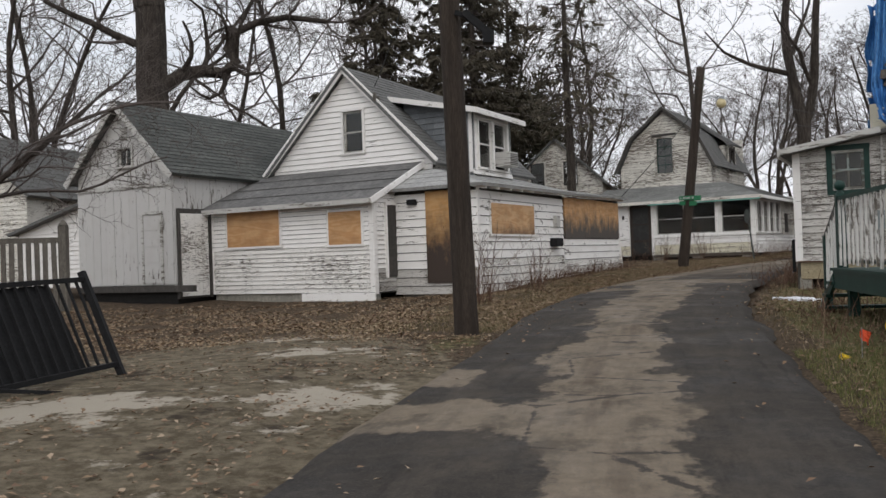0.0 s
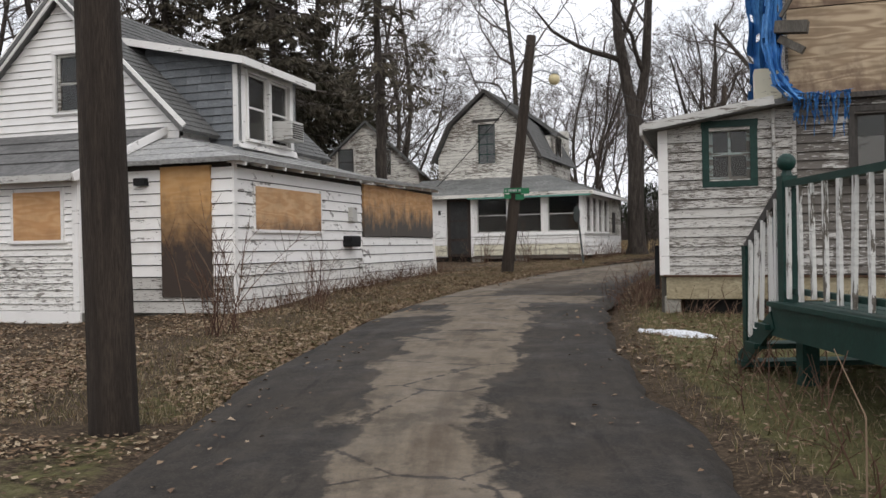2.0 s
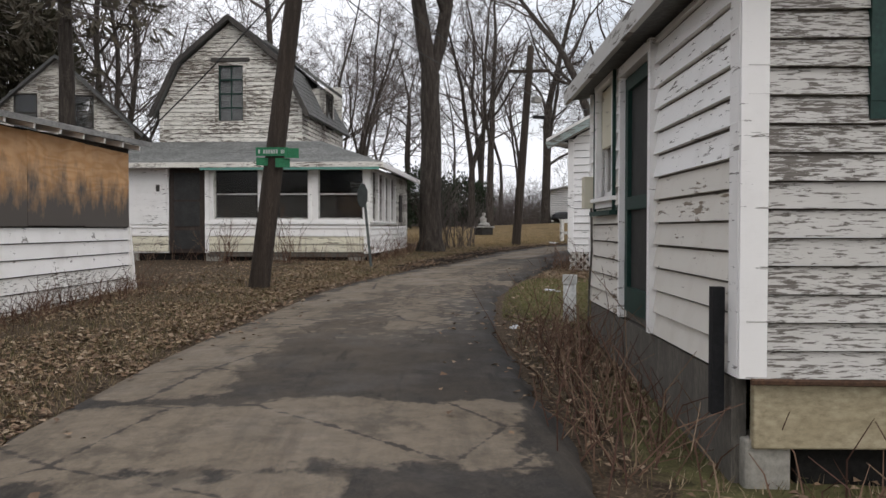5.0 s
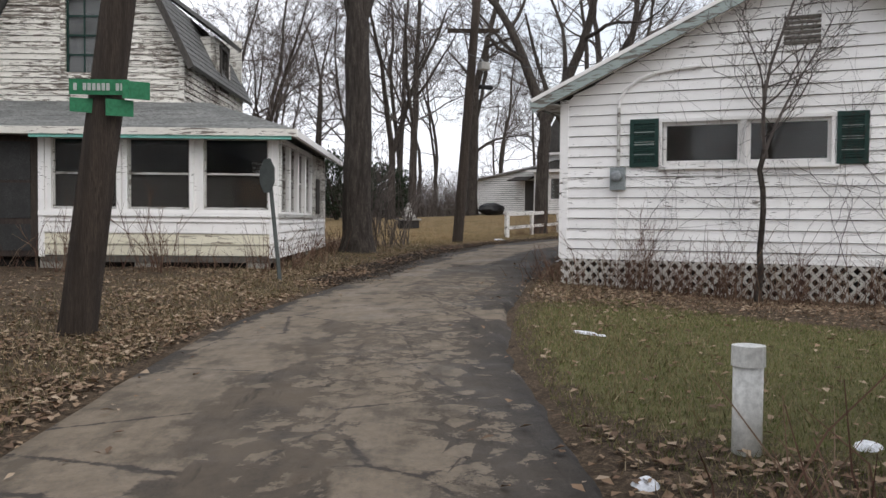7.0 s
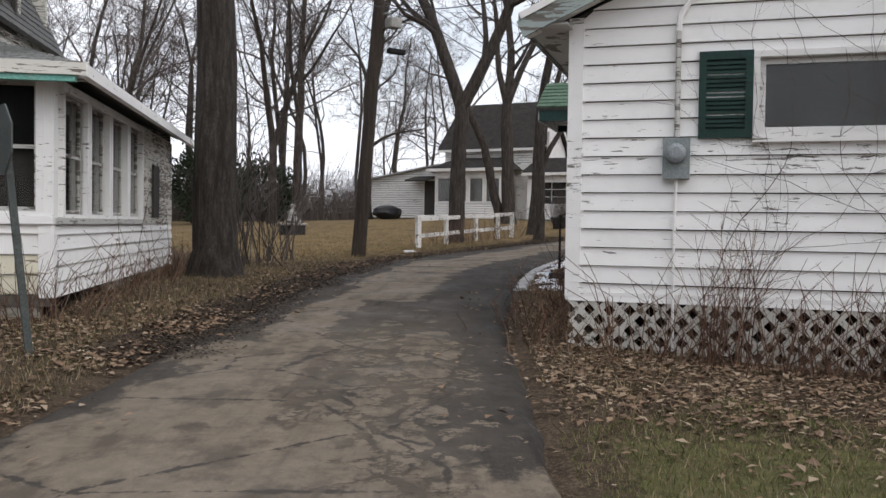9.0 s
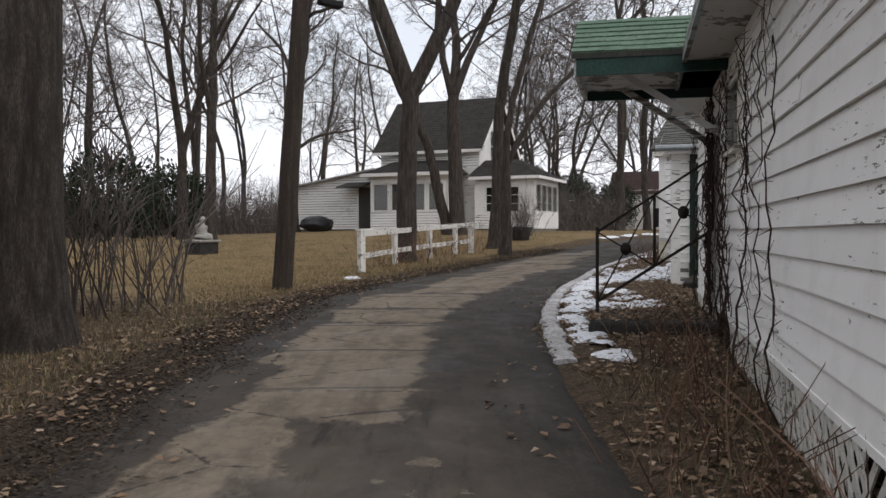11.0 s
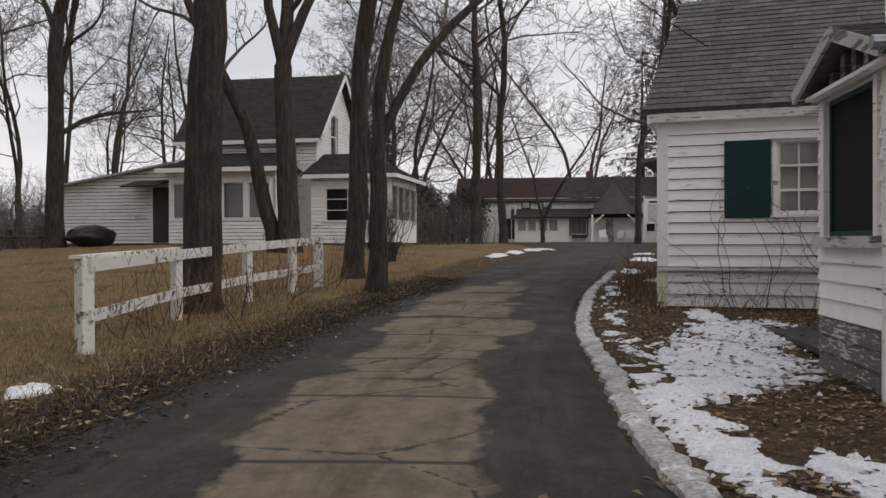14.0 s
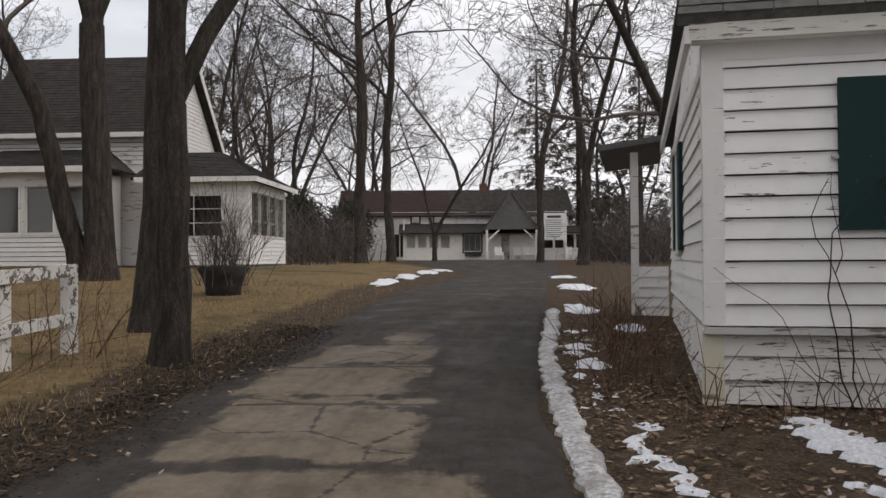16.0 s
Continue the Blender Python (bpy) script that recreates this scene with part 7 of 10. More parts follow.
# ---- long building at the end of the lane ----
def end_building():
    h = House("end_building", 81, 70, -62, 1.75, "long low white building with a dull red and grey roof")
    f = Wall(h, (-1.0, 0), (9.3, 0), 1.85, 3.95, [(0.3 + k * 0.85, 0.85 + k * 0.85, 2.9, 3.7) for k in range(4)] + [(4.5, 5.8, 2.55, 3.85), (7.3, 7.9, 1.9, 3.8)], M_PAINT_CLEAN)
    for k in range(4):
        f.window(0.3 + k * 0.85, 0.85 + k * 0.85, 2.9, 3.7, M_GREYTRIM, 0.05, 1, 1, M_GREYTRIM, 0.04, inside=M_CURTAIN, sill=False)
    f.window(4.5, 5.8, 2.55, 3.85, M_DARKBOARD, 0.1, 3, 1, M_PAINT_CLEAN, 0.05, sill=True)
    h.put("window_box", box(3.6, 4.8, -0.3, -0.02, 2.25, 2.5), M_DARKBOARD)
    f.flat("door", 7.3, 7.9, 1.9, 3.8, -0.06, -0.02, M_GREYTRIM, "grey entrance door")
    h.put_each("wall", (box(-1.0, -0.9, 0.1, 7, 1.8, 5), box(9.2, 9.3, 0.1, 7, 1.8, 5)), M_PAINT_CLEAN)
    roof(h, (-1.3, -0.5, 3.95), (9.6, -0.5, 3.95), (9.6, 1.6, 4.7), (-1.3, 1.6, 4.7), M_ROOF_BROWN, 0.08, label="dark lower roof", shingle=M_ROOF_BROWN, expo=0.3, tab=0.6, seed=50)
    up = Wall(h, (-5.6, 1.6), (11.6, 1.6), 1.8, 5.6, [(5.2, 5.9, 4.75, 5.4), (6.9, 7.5, 4.75, 5.4)], M_PAINT_CLEAN)
    for a in (5.2, 6.9):
        up.window(a, a + 0.65, 4.75, 5.4, M_DARKBOARD, 0.06, 1, 1, M_DARKBOARD, 0.05, sill=False)
    roof(h, (-6.0, 1.2, 5.3), (2.6, 1.2, 5.3), (2.6, 4.6, 7.5), (-6.0, 4.6, 7.5), M_ROOF_RED, 0.1, label="dull red shingle roof", shingle=M_ROOF_RED, expo=0.3, tab=0.6, seed=51)
    roof(h, (2.6, 1.2, 5.3), (12.0, 1.2, 5.3), (12.0, 4.6, 7.5), (2.6, 4.6, 7.5), M_ROOF_GREY, 0.1, label="grey shingle roof", shingle=M_ROOF_BROWN, expo=0.3, tab=0.6, seed=52)
    h.put_each("wall", (box(-5.6, -5.5, 1.7, 7.5, 1.8, 5.4), box(11.5, 11.6, 1.7, 7.5, 1.8, 5.4), box(-5.6, 11.6, 7.4, 7.5, 1.8, 7.0)), M_PAINT_CLEAN)
    h.put("chimney", soft_box(5.0, 5.6, 4.2, 4.8, 6.8, 8.0, 0.03), M_BRICK, "short brick chimney")
    # entrance gable
    roof(h, (4.9, 0.3, 4.1), (4.9, -1.9, 4.1), (6.9, -1.9, 6.9), (6.9, 2.0, 6.9), M_ROOF_GREY, 0.08, label="steep entrance gable roof", shingle=M_ROOF_BROWN, expo=0.3, tab=0.5, seed=53)
    roof(h, (8.9, -1.9, 4.1), (8.9, 0.3, 4.1), (6.9, 2.0, 6.9), (6.9, -1.9, 6.9), M_ROOF_GREY, 0.08, shingle=M_ROOF_BROWN, expo=0.3, tab=0.5, seed=54)
    gb = [(5.0, -1.8, 4.15), (8.8, -1.8, 4.15), (6.9, -1.8, 6.8), (5.0, -1.72, 4.15), (8.8, -1.72, 4.15), (6.9, -1.72, 6.8)]
    h.put("gable", (gb, [(0, 1, 2), (3, 5, 4), (0, 2, 5, 3), (1, 4, 5, 2), (0, 3, 4, 1)]), M_ROOF_GREY)
    for u in (5.1, 8.7):
        h.put("post", soft_box(u - 0.08, u + 0.08, -1.85, -1.69, 1.7, 4.1, 0.015), M_PAINT_CLEAN)
        h.put("brace", bar((u, -1.77, 3.3), (u + (0.9 if u < 6 else -0.9), -1.77, 4.1), 0.1), M_PAINT_CLEAN)
    # screened end bay and far wing
    e = Wall(h, (9.3, 0.2), (12.6, 0.2), 1.8, 3.95, [(0.2 + k * 0.8, 0.9 + k * 0.8, 2.75, 3.85) for k in range(4)], M_PAINT_CLEAN)
    for k in range(4):
        e.window(0.2 + k * 0.8, 0.9 + k * 0.8, 2.75, 3.85, M_PAINT_CLEAN, 0.05, 1, 1, M_PAINT_CLEAN, 0.04, inside=M_SCREEN, sill=False)
    roof(h, (9.2, -0.2, 3.95), (12.9, -0.2, 3.95), (12.9, 1.6, 4.5), (9.2, 1.6, 4.5), M_ROOF_BROWN, 0.08)
    w2 = Wall(h, (-5.0, 3.0), (-0.9, 3.0), 1.9, 4.3, [(2.0, 2.7, 2.7, 3.6)], M_PAINT_CLEAN)
    w2.window(2.0, 2.7, 2.7, 3.6, M_DARKBOARD, 0.07, 1, 2, M_DARKBOARD, 0.05)
    po = Wall(h, (-1.9, 0.6), (-1.0, 0.6), 1.85, 2.2, [], M_PAINT_CLEAN)
    h.put_each("porch_post", (box(-1.95, -1.85, 0.5, 0.6, 1.8, 4.0), box(-1.95, -0.9, 0.45, 0.6, 3.9, 4.02), box(-1.3, -1.22, 0.5, 0.58, 1.8, 4.0)), M_PAINT_CLEAN)
    h.put("porch_back", box(-1.9, -1.0, 1.2, 1.3, 1.85, 3.9), M_SCREEN)
    # row of white garden chairs and a notice board stand in front: built with the small things
    return h


end_building()


def far_house(name, x, y, turn, base, w, eave, ridge, depth, label, roofm):
    h = House(name, x, y, turn, base, label)
    f = Wall(h, (0, 0), (w, 0), base + 0.1, [(0, eave), (w / 2, ridge), (w, eave)], [(w * 0.3 - 0.35, w * 0.3 + 0.35, eave - 0.2, eave + 1.0), (w * 0.66 - 0.35, w * 0.66 + 0.35, eave - 0.2, eave + 1.0)], M_PAINT_C)
    f.clapboard(M_PAINT_C, 0.16, base + 1.6, None, 91, 6)
    for k in (0.3, 0.66):
        f.window(w * k - 0.35, w * k + 0.35, eave - 0.2, eave + 1.0, M_PAINT_C, 0.08, 1, 2, M_DARKBOARD, 0.05)
    h.put_each("wall", (box(0, 0.1, 0.1, depth, base, eave), box(w - 0.1, w, 0.1, depth, base, eave), box(0, w, depth - 0.1, depth, base, eave)), M_PAINT_C)
    roof(h, (-0.3, depth, eave - 0.25), (-0.3, -0.3, eave - 0.25), (w / 2, -0.3, ridge + 0.1), (w / 2, depth, ridge + 0.1), roofm, 0.08, label="shingle gable roof")
    roof(h, (w + 0.3, -0.3, eave - 0.25), (w + 0.3, depth, eave - 0.25), (w / 2, depth, ridge + 0.1), (w / 2, -0.3, ridge + 0.1), roofm, 0.08, shingle=roofm, expo=0.25, tab=0.4, seed=60)
    return h


far_house("hidden_house", 2.9, 44.6, -14, 0.4, 4.6, 4.6, 6.7, 7.0, "weathered white house half hidden behind spruces", M_ROOF_GREY)
far_house("side_house", -19.5, 31.0, -10, 0.3, 5.0, 3.9, 6.0, 7.0, "white clapboard house behind the barn", M_ROOF_GREY)

# ---- trees ----
class Growth:
    """Collects the tubes of one tree: its stem, and its crown of twigs."""

    def __init__(self, seed):
        self.rng = random.Random(seed)
        self.stem, self.twigs = ([], []), ([], [])
        self.fan, self.crook, self.coarse = (28, 68), 1.0, False

    def add(self, pts, radii, sides, fine):
        v, f = tube(pts, radii, sides, cap=False)
        tv, tf = self.twigs if fine else self.stem
        n = len(tv)
        tv += v
        tf += [tuple(i + n for i in q) for q in f]

    def walk_out(self, p, d, r0, r1, length, segs, wobble, lift):
        """A winding way out: two slow bends with small kinks on top."""
        pts, radii, dirs = [p], [r0], [d]
        q, e = Vector(p), Vector(d)
        bend = self.aside(d, math.pi / 2) * wobble * 1.5
        turn, phase = self.rng.uniform(4, 8), self.rng.uniform(0, 6.28)
        for k in range(segs):
            e = (e + bend * math.sin(phase + turn * k / segs) + Vector((self.rng.gauss(0, wobble), self.rng.gauss(0, wobble), self.rng.gauss(0, wobble) + lift))).normalized()
            q = q + e * (length / segs)
            pts.append(q.copy())
            radii.append(r0 + (r1 - r0) * (k + 1) / segs)
            dirs.append(e.copy())
        return pts, radii, dirs

    def aside(self, d, angle):
        x = d.cross(Vector((self.rng.uniform(-1, 1), self.rng.uniform(-1, 1), self.rng.uniform(-1, 1))))
        x = x.normalized() if x.length > 1e-3 else Vector((1, 0, 0))
        return (d * math.cos(angle) + x * math.sin(angle)).normalized()

    def spread(self, p, d, r, length, level, last, counts, thin):
        rng = self.rng
        segs = ((8, 6, 4, 2, 1, 1) if self.coarse else (9, 7, 5, 3, 2, 1))[min(level, 5)]
        ends = max(r * (0.3, 0.25, 0.3, 0.4, 0.5)[min(level, 4)], thin * 0.6)
        pts, radii, dirs = self.walk_out(p, d, r, ends, length, segs, (0.06, 0.13, 0.18, 0.22, 0.25, 0.2)[min(level, 5)] * self.crook, (0.02, 0.07, 0.05, 0.03, 0.0, 0)[min(level, 5)])
        self.add(pts, radii, 9 if r > 0.15 else 6 if r > 0.06 else 4 if r > 0.025 else 3, r < 0.07)
        if level >= last:
            return
        n = counts[min(level, len(counts) - 1)]
        for k in range(n):
            f = 0.16 + 0.84 * (k + rng.random()) / n
            i = min(int(f * segs), segs - 1)
            t = f * segs - i
            q = pts[i].lerp(pts[i + 1], min(t, 1))
            rr = max((radii[i] + (radii[i + 1] - radii[i]) * min(t, 1)) * rng.uniform(0.34, 0.6), thin)
            e = self.aside(dirs[i + 1], radians(rng.uniform(*self.fan)))
            e.z = e.z * 0.8 + 0.14
            self.spread(q, e.normalized(), rr, length * rng.uniform(0.34, 0.6) * (1.15 - 0.5 * f), level + 1, last, counts, thin)

    def limb(self, pts, r, last, counts, thin):
        """A limb along a given way, with branches off it."""
        pts = [Vector(p) for p in pts]
        m = len(pts) - 1
        self.add(pts, [r * (1 - 0.65 * k / m) for k in range(m + 1)], 9, False)
        for k in range(1, m + 1):
            d = (pts[k] - pts[k - 1]).normalized()
            for _ in range(2 if k < m else 3):
                e = self.aside(d, radians(self.rng.uniform(25, 60)))
                self.spread(pts[k], e, r * (1 - 0.65 * k / m) * 0.5, self.rng.uniform(1.6, 3.4), 2, last, counts, thin)


def bare_tree(name, x, y, seed, height, r0, forks, label, trunk_h=None, lean=(0, 0), last=4, counts=(6, 5, 5, 5), thin=0.008, sink=0.3, low_limbs=(), fan=(28, 68), crook=1.0, limbs=()):
    """A leafless tree. forks: (lean x, lean y, share of the radius, share of the height) of each stem over the trunk."""
    g = Growth(seed)
    g.fan, g.crook, g.coarse = fan, crook, name == "woodland_tree"
    rng = g.rng
    trunk_h = trunk_h or height * 0.3
    z0 = -sink
    top = Vector((lean[0], lean[1], trunk_h))
    pts, radii = [], []
    for k in range(9):
        f = k / 8
        p = Vector((0, 0, z0)).lerp(top, f) + Vector((rng.gauss(0, 0.02), rng.gauss(0, 0.02), 0)) * (1 if 0 < k < 8 else 0)
        pts.append(p)
        radii.append(r0 * (1 + 0.55 * max(0, 1 - (f * (trunk_h + sink)) / 0.9) ** 2) * (1 - 0.22 * f))
    g.add(pts, radii, 14, False)
    for (lx, ly, sr, sh) in forks:
        d = Vector((lx, ly, 1)).normalized()
        g.spread(top - d * 0.12, d, r0 * sr, height * sh, 0, last, counts, thin)
    for (h, dx, dy, dz, r, ln) in low_limbs:
        f = (h - z0) / (trunk_h - z0)
        g.spread(Vector((0, 0, z0)).lerp(top, f), Vector((dx, dy, dz)).normalized(), r, ln, 1, last, counts, thin)
    for pts, r in limbs:
        g.limb(pts, r, last, counts, thin)
    ob = thing(name, x, y, g0(x, y), 0, label, "tree")
    part("trunk", g.stem, M_BARK, ob, smooth=True)
    part("crown", g.twigs, M_TWIG, ob, "bare twigs")
    return ob


bare_tree("oak_tree", 14.9, 37.3, 1, 15, 0.345, [(-0.12, 0.05, 0.72, 0.7), (0.24, -0.1, 0.62, 0.66)], "big dark double-stemmed oak beside the gambrel house", 5.2, (0.0, 0.0), 4, (7, 5, 5, 4))
bare_tree("maple_tree", 26.6, 45.4, 2, 14, 0.27, [(-0.22, 0.25, 0.8, 0.66), (0.25, -0.3, 0.78, 0.7)], "forked maple rising beside the white fence", 4.2, (0.15, -0.1), 4, (7, 5, 5, 4))
bare_tree("locust_tree", 30.25, 45.25, 3, 13, 0.17, [(-0.03, 0.0, 0.72, 0.7), (0.24, -0.2, 0.6, 0.62)], "dark twin-stemmed tree on the verge", 2.4, (0.0, 0.0), 4, (6, 5, 5, 4))
bare_tree("locust_tree", 31.7, 47.0, 4, 14, 0.2, [(0.03, 0.0, 0.85, 0.75)], "straight grey-barked tree on the verge", 4.5, (0.3, 0.0), 4, (7, 5, 5, 4))
bare_tree("maple_tree", 37.66, 54.45, 5, 14, 0.33, [(0.1, 0.0, 0.7, 0.66), (0.42, -0.3, 0.55, 0.6), (-0.2, 0.1, 0.5, 0.6)], "broad maple in front of the farmhouse porch", 5.5, (-0.1, 0.1), 4, (7, 5, 5, 4))
bare_tree("maple_tree", 37.6, 54.78, 6, 12, 0.24, [(-0.4, 0.25, 0.8, 0.66)], "leaning maple stem in front of the farmhouse", 3.6, (-0.75, 0.5), 4, (6, 5, 5, 3))
bare_tree("oak_tree", 36.4, 64.4, 11, 15, 0.33, [(-0.05, 0.05, 0.85, 0.72), (0.3, 0.1, 0.45, 0.45)], "tall straight oak beside the farmhouse wing", 5.5, (0.1, 0.0), 4, (8, 5, 5, 4), low_limbs=[(3.9, 1, 0.1, 0.25, 0.11, 4.5)])
bare_tree("oak_tree", 30.5, 61.7, 12, 14, 0.25, [(0.1, 0.0, 0.8, 0.75), (-0.3, 0.1, 0.5, 0.5)], "tall pale-barked tree at the back of the lawn", 5.0, (0.1, 0.0), 4, (8, 5, 5, 4))
bare_tree("oak_tree", 30.9, 64.8, 13, 14, 0.25, [(-0.2, 0.05, 0.75, 0.7), (0.2, 0.0, 0.7, 0.66)], "dark spreading tree at the back of the lawn", 3.8, (0.0, 0.0), 4, (8, 6, 5, 4))
bare_tree("old_oak_tree", -10.35, 31.0, 7, 21, 0.66, [(0.0, 0.1, 0.85, 0.62), (-0.3, 0.1, 0.5, 0.5)], "huge old oak towering behind the barn", 9.9, (0.0, 0), 4, (8, 6, 5, 4), low_limbs=[(8.6, -1, 0.2, 0.35, 0.17, 6)], crook=1.7,
          limbs=[([(0.2, 0, 6.9), (0.95, 0.3, 7.5), (1.7, 0.5, 7.65), (2.4, 0.6, 7.55), (2.85, 0.75, 8.0), (2.5, 0.85, 8.5), (2.8, 0.95, 9.1), (3.5, 1.2, 9.5), (4.6, 1.5, 9.75), (6.0, 1.8, 9.6)], 0.27)])
# a low spreading branch reaching in front of the barn
bare_tree("apple_tree", -8.7, 15.9, 8, 5.6, 0.085, [(2.4, 0.2, 0.75, 0.85), (3.4, -0.9, 0.6, 0.7), (1.5, 0.9, 0.7, 0.75), (2.8, 0.9, 0.5, 0.7), (-0.8, 0.2, 0.6, 0.5)], "crooked old apple tree in front of the barn", 2.2, (0.3, -0.1), 3, (10, 7, 5), 0.004, crook=1.7)

# woods behind, from six grown shapes
VARIANTS = []
rngw = random.Random(77)
for k in range(6):
    forks = [(0.05, 0.03, 0.85, 0.85)] if k % 2 else [(-0.2, 0.1, 0.7, 0.75), (0.22, -0.12, 0.62, 0.72)]
    VARIANTS.append((k, forks))
HOUSES = [(-2, 23, 8), (-8, 24, 6), (8.5, 37, 7.5), (20, 31, 8.5), (10, 19, 5), (28, 36, 8), (33, 42, 7), (44, 62, 9), (82, 66, 13), (5, 48, 5), (-17, 33, 5), (40, 54, 4)]
WOODS = []
first = {}
tries = 0
while len(WOODS) < 54 and tries < 4000:
    tries += 1
    far = len(WOODS) > 12
    ang = radians(rngw.uniform(-48, 104))
    rad = rngw.uniform(52, 105) if far else rngw.uniform(22, 58)
    x, y = 16 + math.sin(ang) * rad, 30 + math.cos(ang) * rad
    if any(math.hypot(x - a, y - b) < r for a, b, r in HOUSES) or any(math.hypot(x - a, y - b) < (3.2 if not far else 2) for a, b in WOODS):
        continue
    c, _, hw = lane_at(x, y)
    if abs(c[0]) < 5.5 or (18 < x < 39 and 40 < y < 62 and y < 66 - (x - 20) * 0.2) or (x > 55 and abs(c[0]) < 9):
        continue
    WOODS.append((x, y))
    k = rngw.randrange(6)
    s = rngw.uniform(0.75, 1.25)
    if k not in first:
        first[k] = bare_tree("woodland_tree", x, y, 100 + k, rngw.uniform(14, 18), rngw.uniform(0.17, 0.28), VARIANTS[k][1], "bare grey-brown woodland tree", rngw.uniform(2.2, 3.6), (rngw.uniform(-0.3, 0.3), 0), 4, (12, 6, 5, 5) if k % 2 else (9, 6, 5, 3), 0.011, fan=(34, 72), crook=1.4)
        tagged(first[k], group="bare woods")
    else:
        t = copy_thing(first[k], pose(x, y, g0(x, y) - 0.1, 0, 0, rngw.uniform(0, 360)))
        t.scale = (s, s, s * rngw.uniform(0.95, 1.2))


for k, (x, y, s) in enumerate(((64, 64.3, 1.4), (69.2, 65.3, 1.5), (72.2, 64, 0.7), (68.3, 55.6, 1.2), (64.3, 52, 1.3), (-14, 41, 1.0), (-19, 38, 1.0), (-9, 46, 1.1), (-23, 47, 1.2), (-14, 53, 1.2), (-5, 57, 1.2), (3, 62, 1.2), (-27, 40, 1.0), (10, 66, 1.1), (86, 86, 1.4), (92, 92, 1.5), (80, 80, 1.3), (105, 78, 1.4), (88, 77, 1.2), (60, 70.5, 0.9), (66, 73.5, 1.0), (90, 80, 1.2), (98, 72, 1.2), (94, 58, 1.1), (84, 86, 1.1), (76, 83, 1.1), (100, 86, 1.25), (58, 82, 1.0), (50, 80, 1.0), (44, 84, 1.1), (34, 82, 1.0), (26, 78, 1.0), (24, 68, 0.9), (33, 74, 0.9))):
    t = copy_thing(first[k % 6], pose(x, y, g0(x, y) - 0.1, 0, 0, k * 67.0))
    t.scale = (s, s, s)


for k, (x, y) in enumerate(((6, -14), (14, -9), (22, -12), (28, -3), (34, 6), (40, 13), (-16, -6), (-24, 4))):
    t = copy_thing(first[k % 6], pose(x, y, g0(x, y) - 0.1, 0, 0, k * 83.0))
    t.scale = (0.85, 0.85, 0.85)


def understorey():
    """Brush at the edge of the woods, as one mesh of slim slivers."""
    rng = random.Random(9)
    V, F = [], []
    def sliver(a, b, w):
        across = (b - a).cross(Vector((rng.gauss(0, 1), rng.gauss(0, 1), 0.2))).normalized() * w
        m = len(V)
        V.extend((tuple(a - across), tuple(a + across), tuple(b + across * 0.3), tuple(b - across * 0.3)))
        F.append((m, m + 1, m + 2, m + 3))
    for k in range(3000):
        ang = radians(rng.uniform(-48, 104))
        rad = rng.uniform(54, 70) if k % 2 else rng.uniform(60, 100)
        x, y = 16 + math.sin(ang) * rad, 30 + math.cos(ang) * rad
        if any(math.hypot(x - a, y - b) < r * 0.9 for a, b, r in HOUSES):
            continue
        c, _, hw = lane_at(x, y)
        if abs(c[0]) < 7:
            continue
        z = g0(x, y)
        tall = rng.uniform(0.6, 1.25)
        for j in range(12):
            d = Vector((rng.gauss(0, 0.4), rng.gauss(0, 0.4), 1)).normalized()
            p = Vector((x + rng.gauss(0, 0.9), y + rng.gauss(0, 0.9), z - 0.1))
            ln = rng.uniform(1.5, 4.2) * (1 + max(0.0, (rad - 62) / 45)) * tall
            q = p + d * ln * 0.55
            e = q + (d + Vector((rng.gauss(0, 0.4), rng.gauss(0, 0.4), 0))).normalized() * ln * 0.45
            sliver(p, q, 0.026)
            sliver(q, e, 0.016)
            for m in range(5):
                a = p.lerp(q, rng.uniform(0.3, 1.0)) if m < 2 else q.lerp(e, rng.random())
                sliver(a, a + Vector((rng.gauss(0, 0.5), rng.gauss(0, 0.5), rng.uniform(0.05, 0.8))), 0.011)
    ob = part("far_brush", (V, F), M_TWIG)
    tagged(ob, "tangled bare brush along the edge of the woods", "brush", kind="stuff")


understorey()


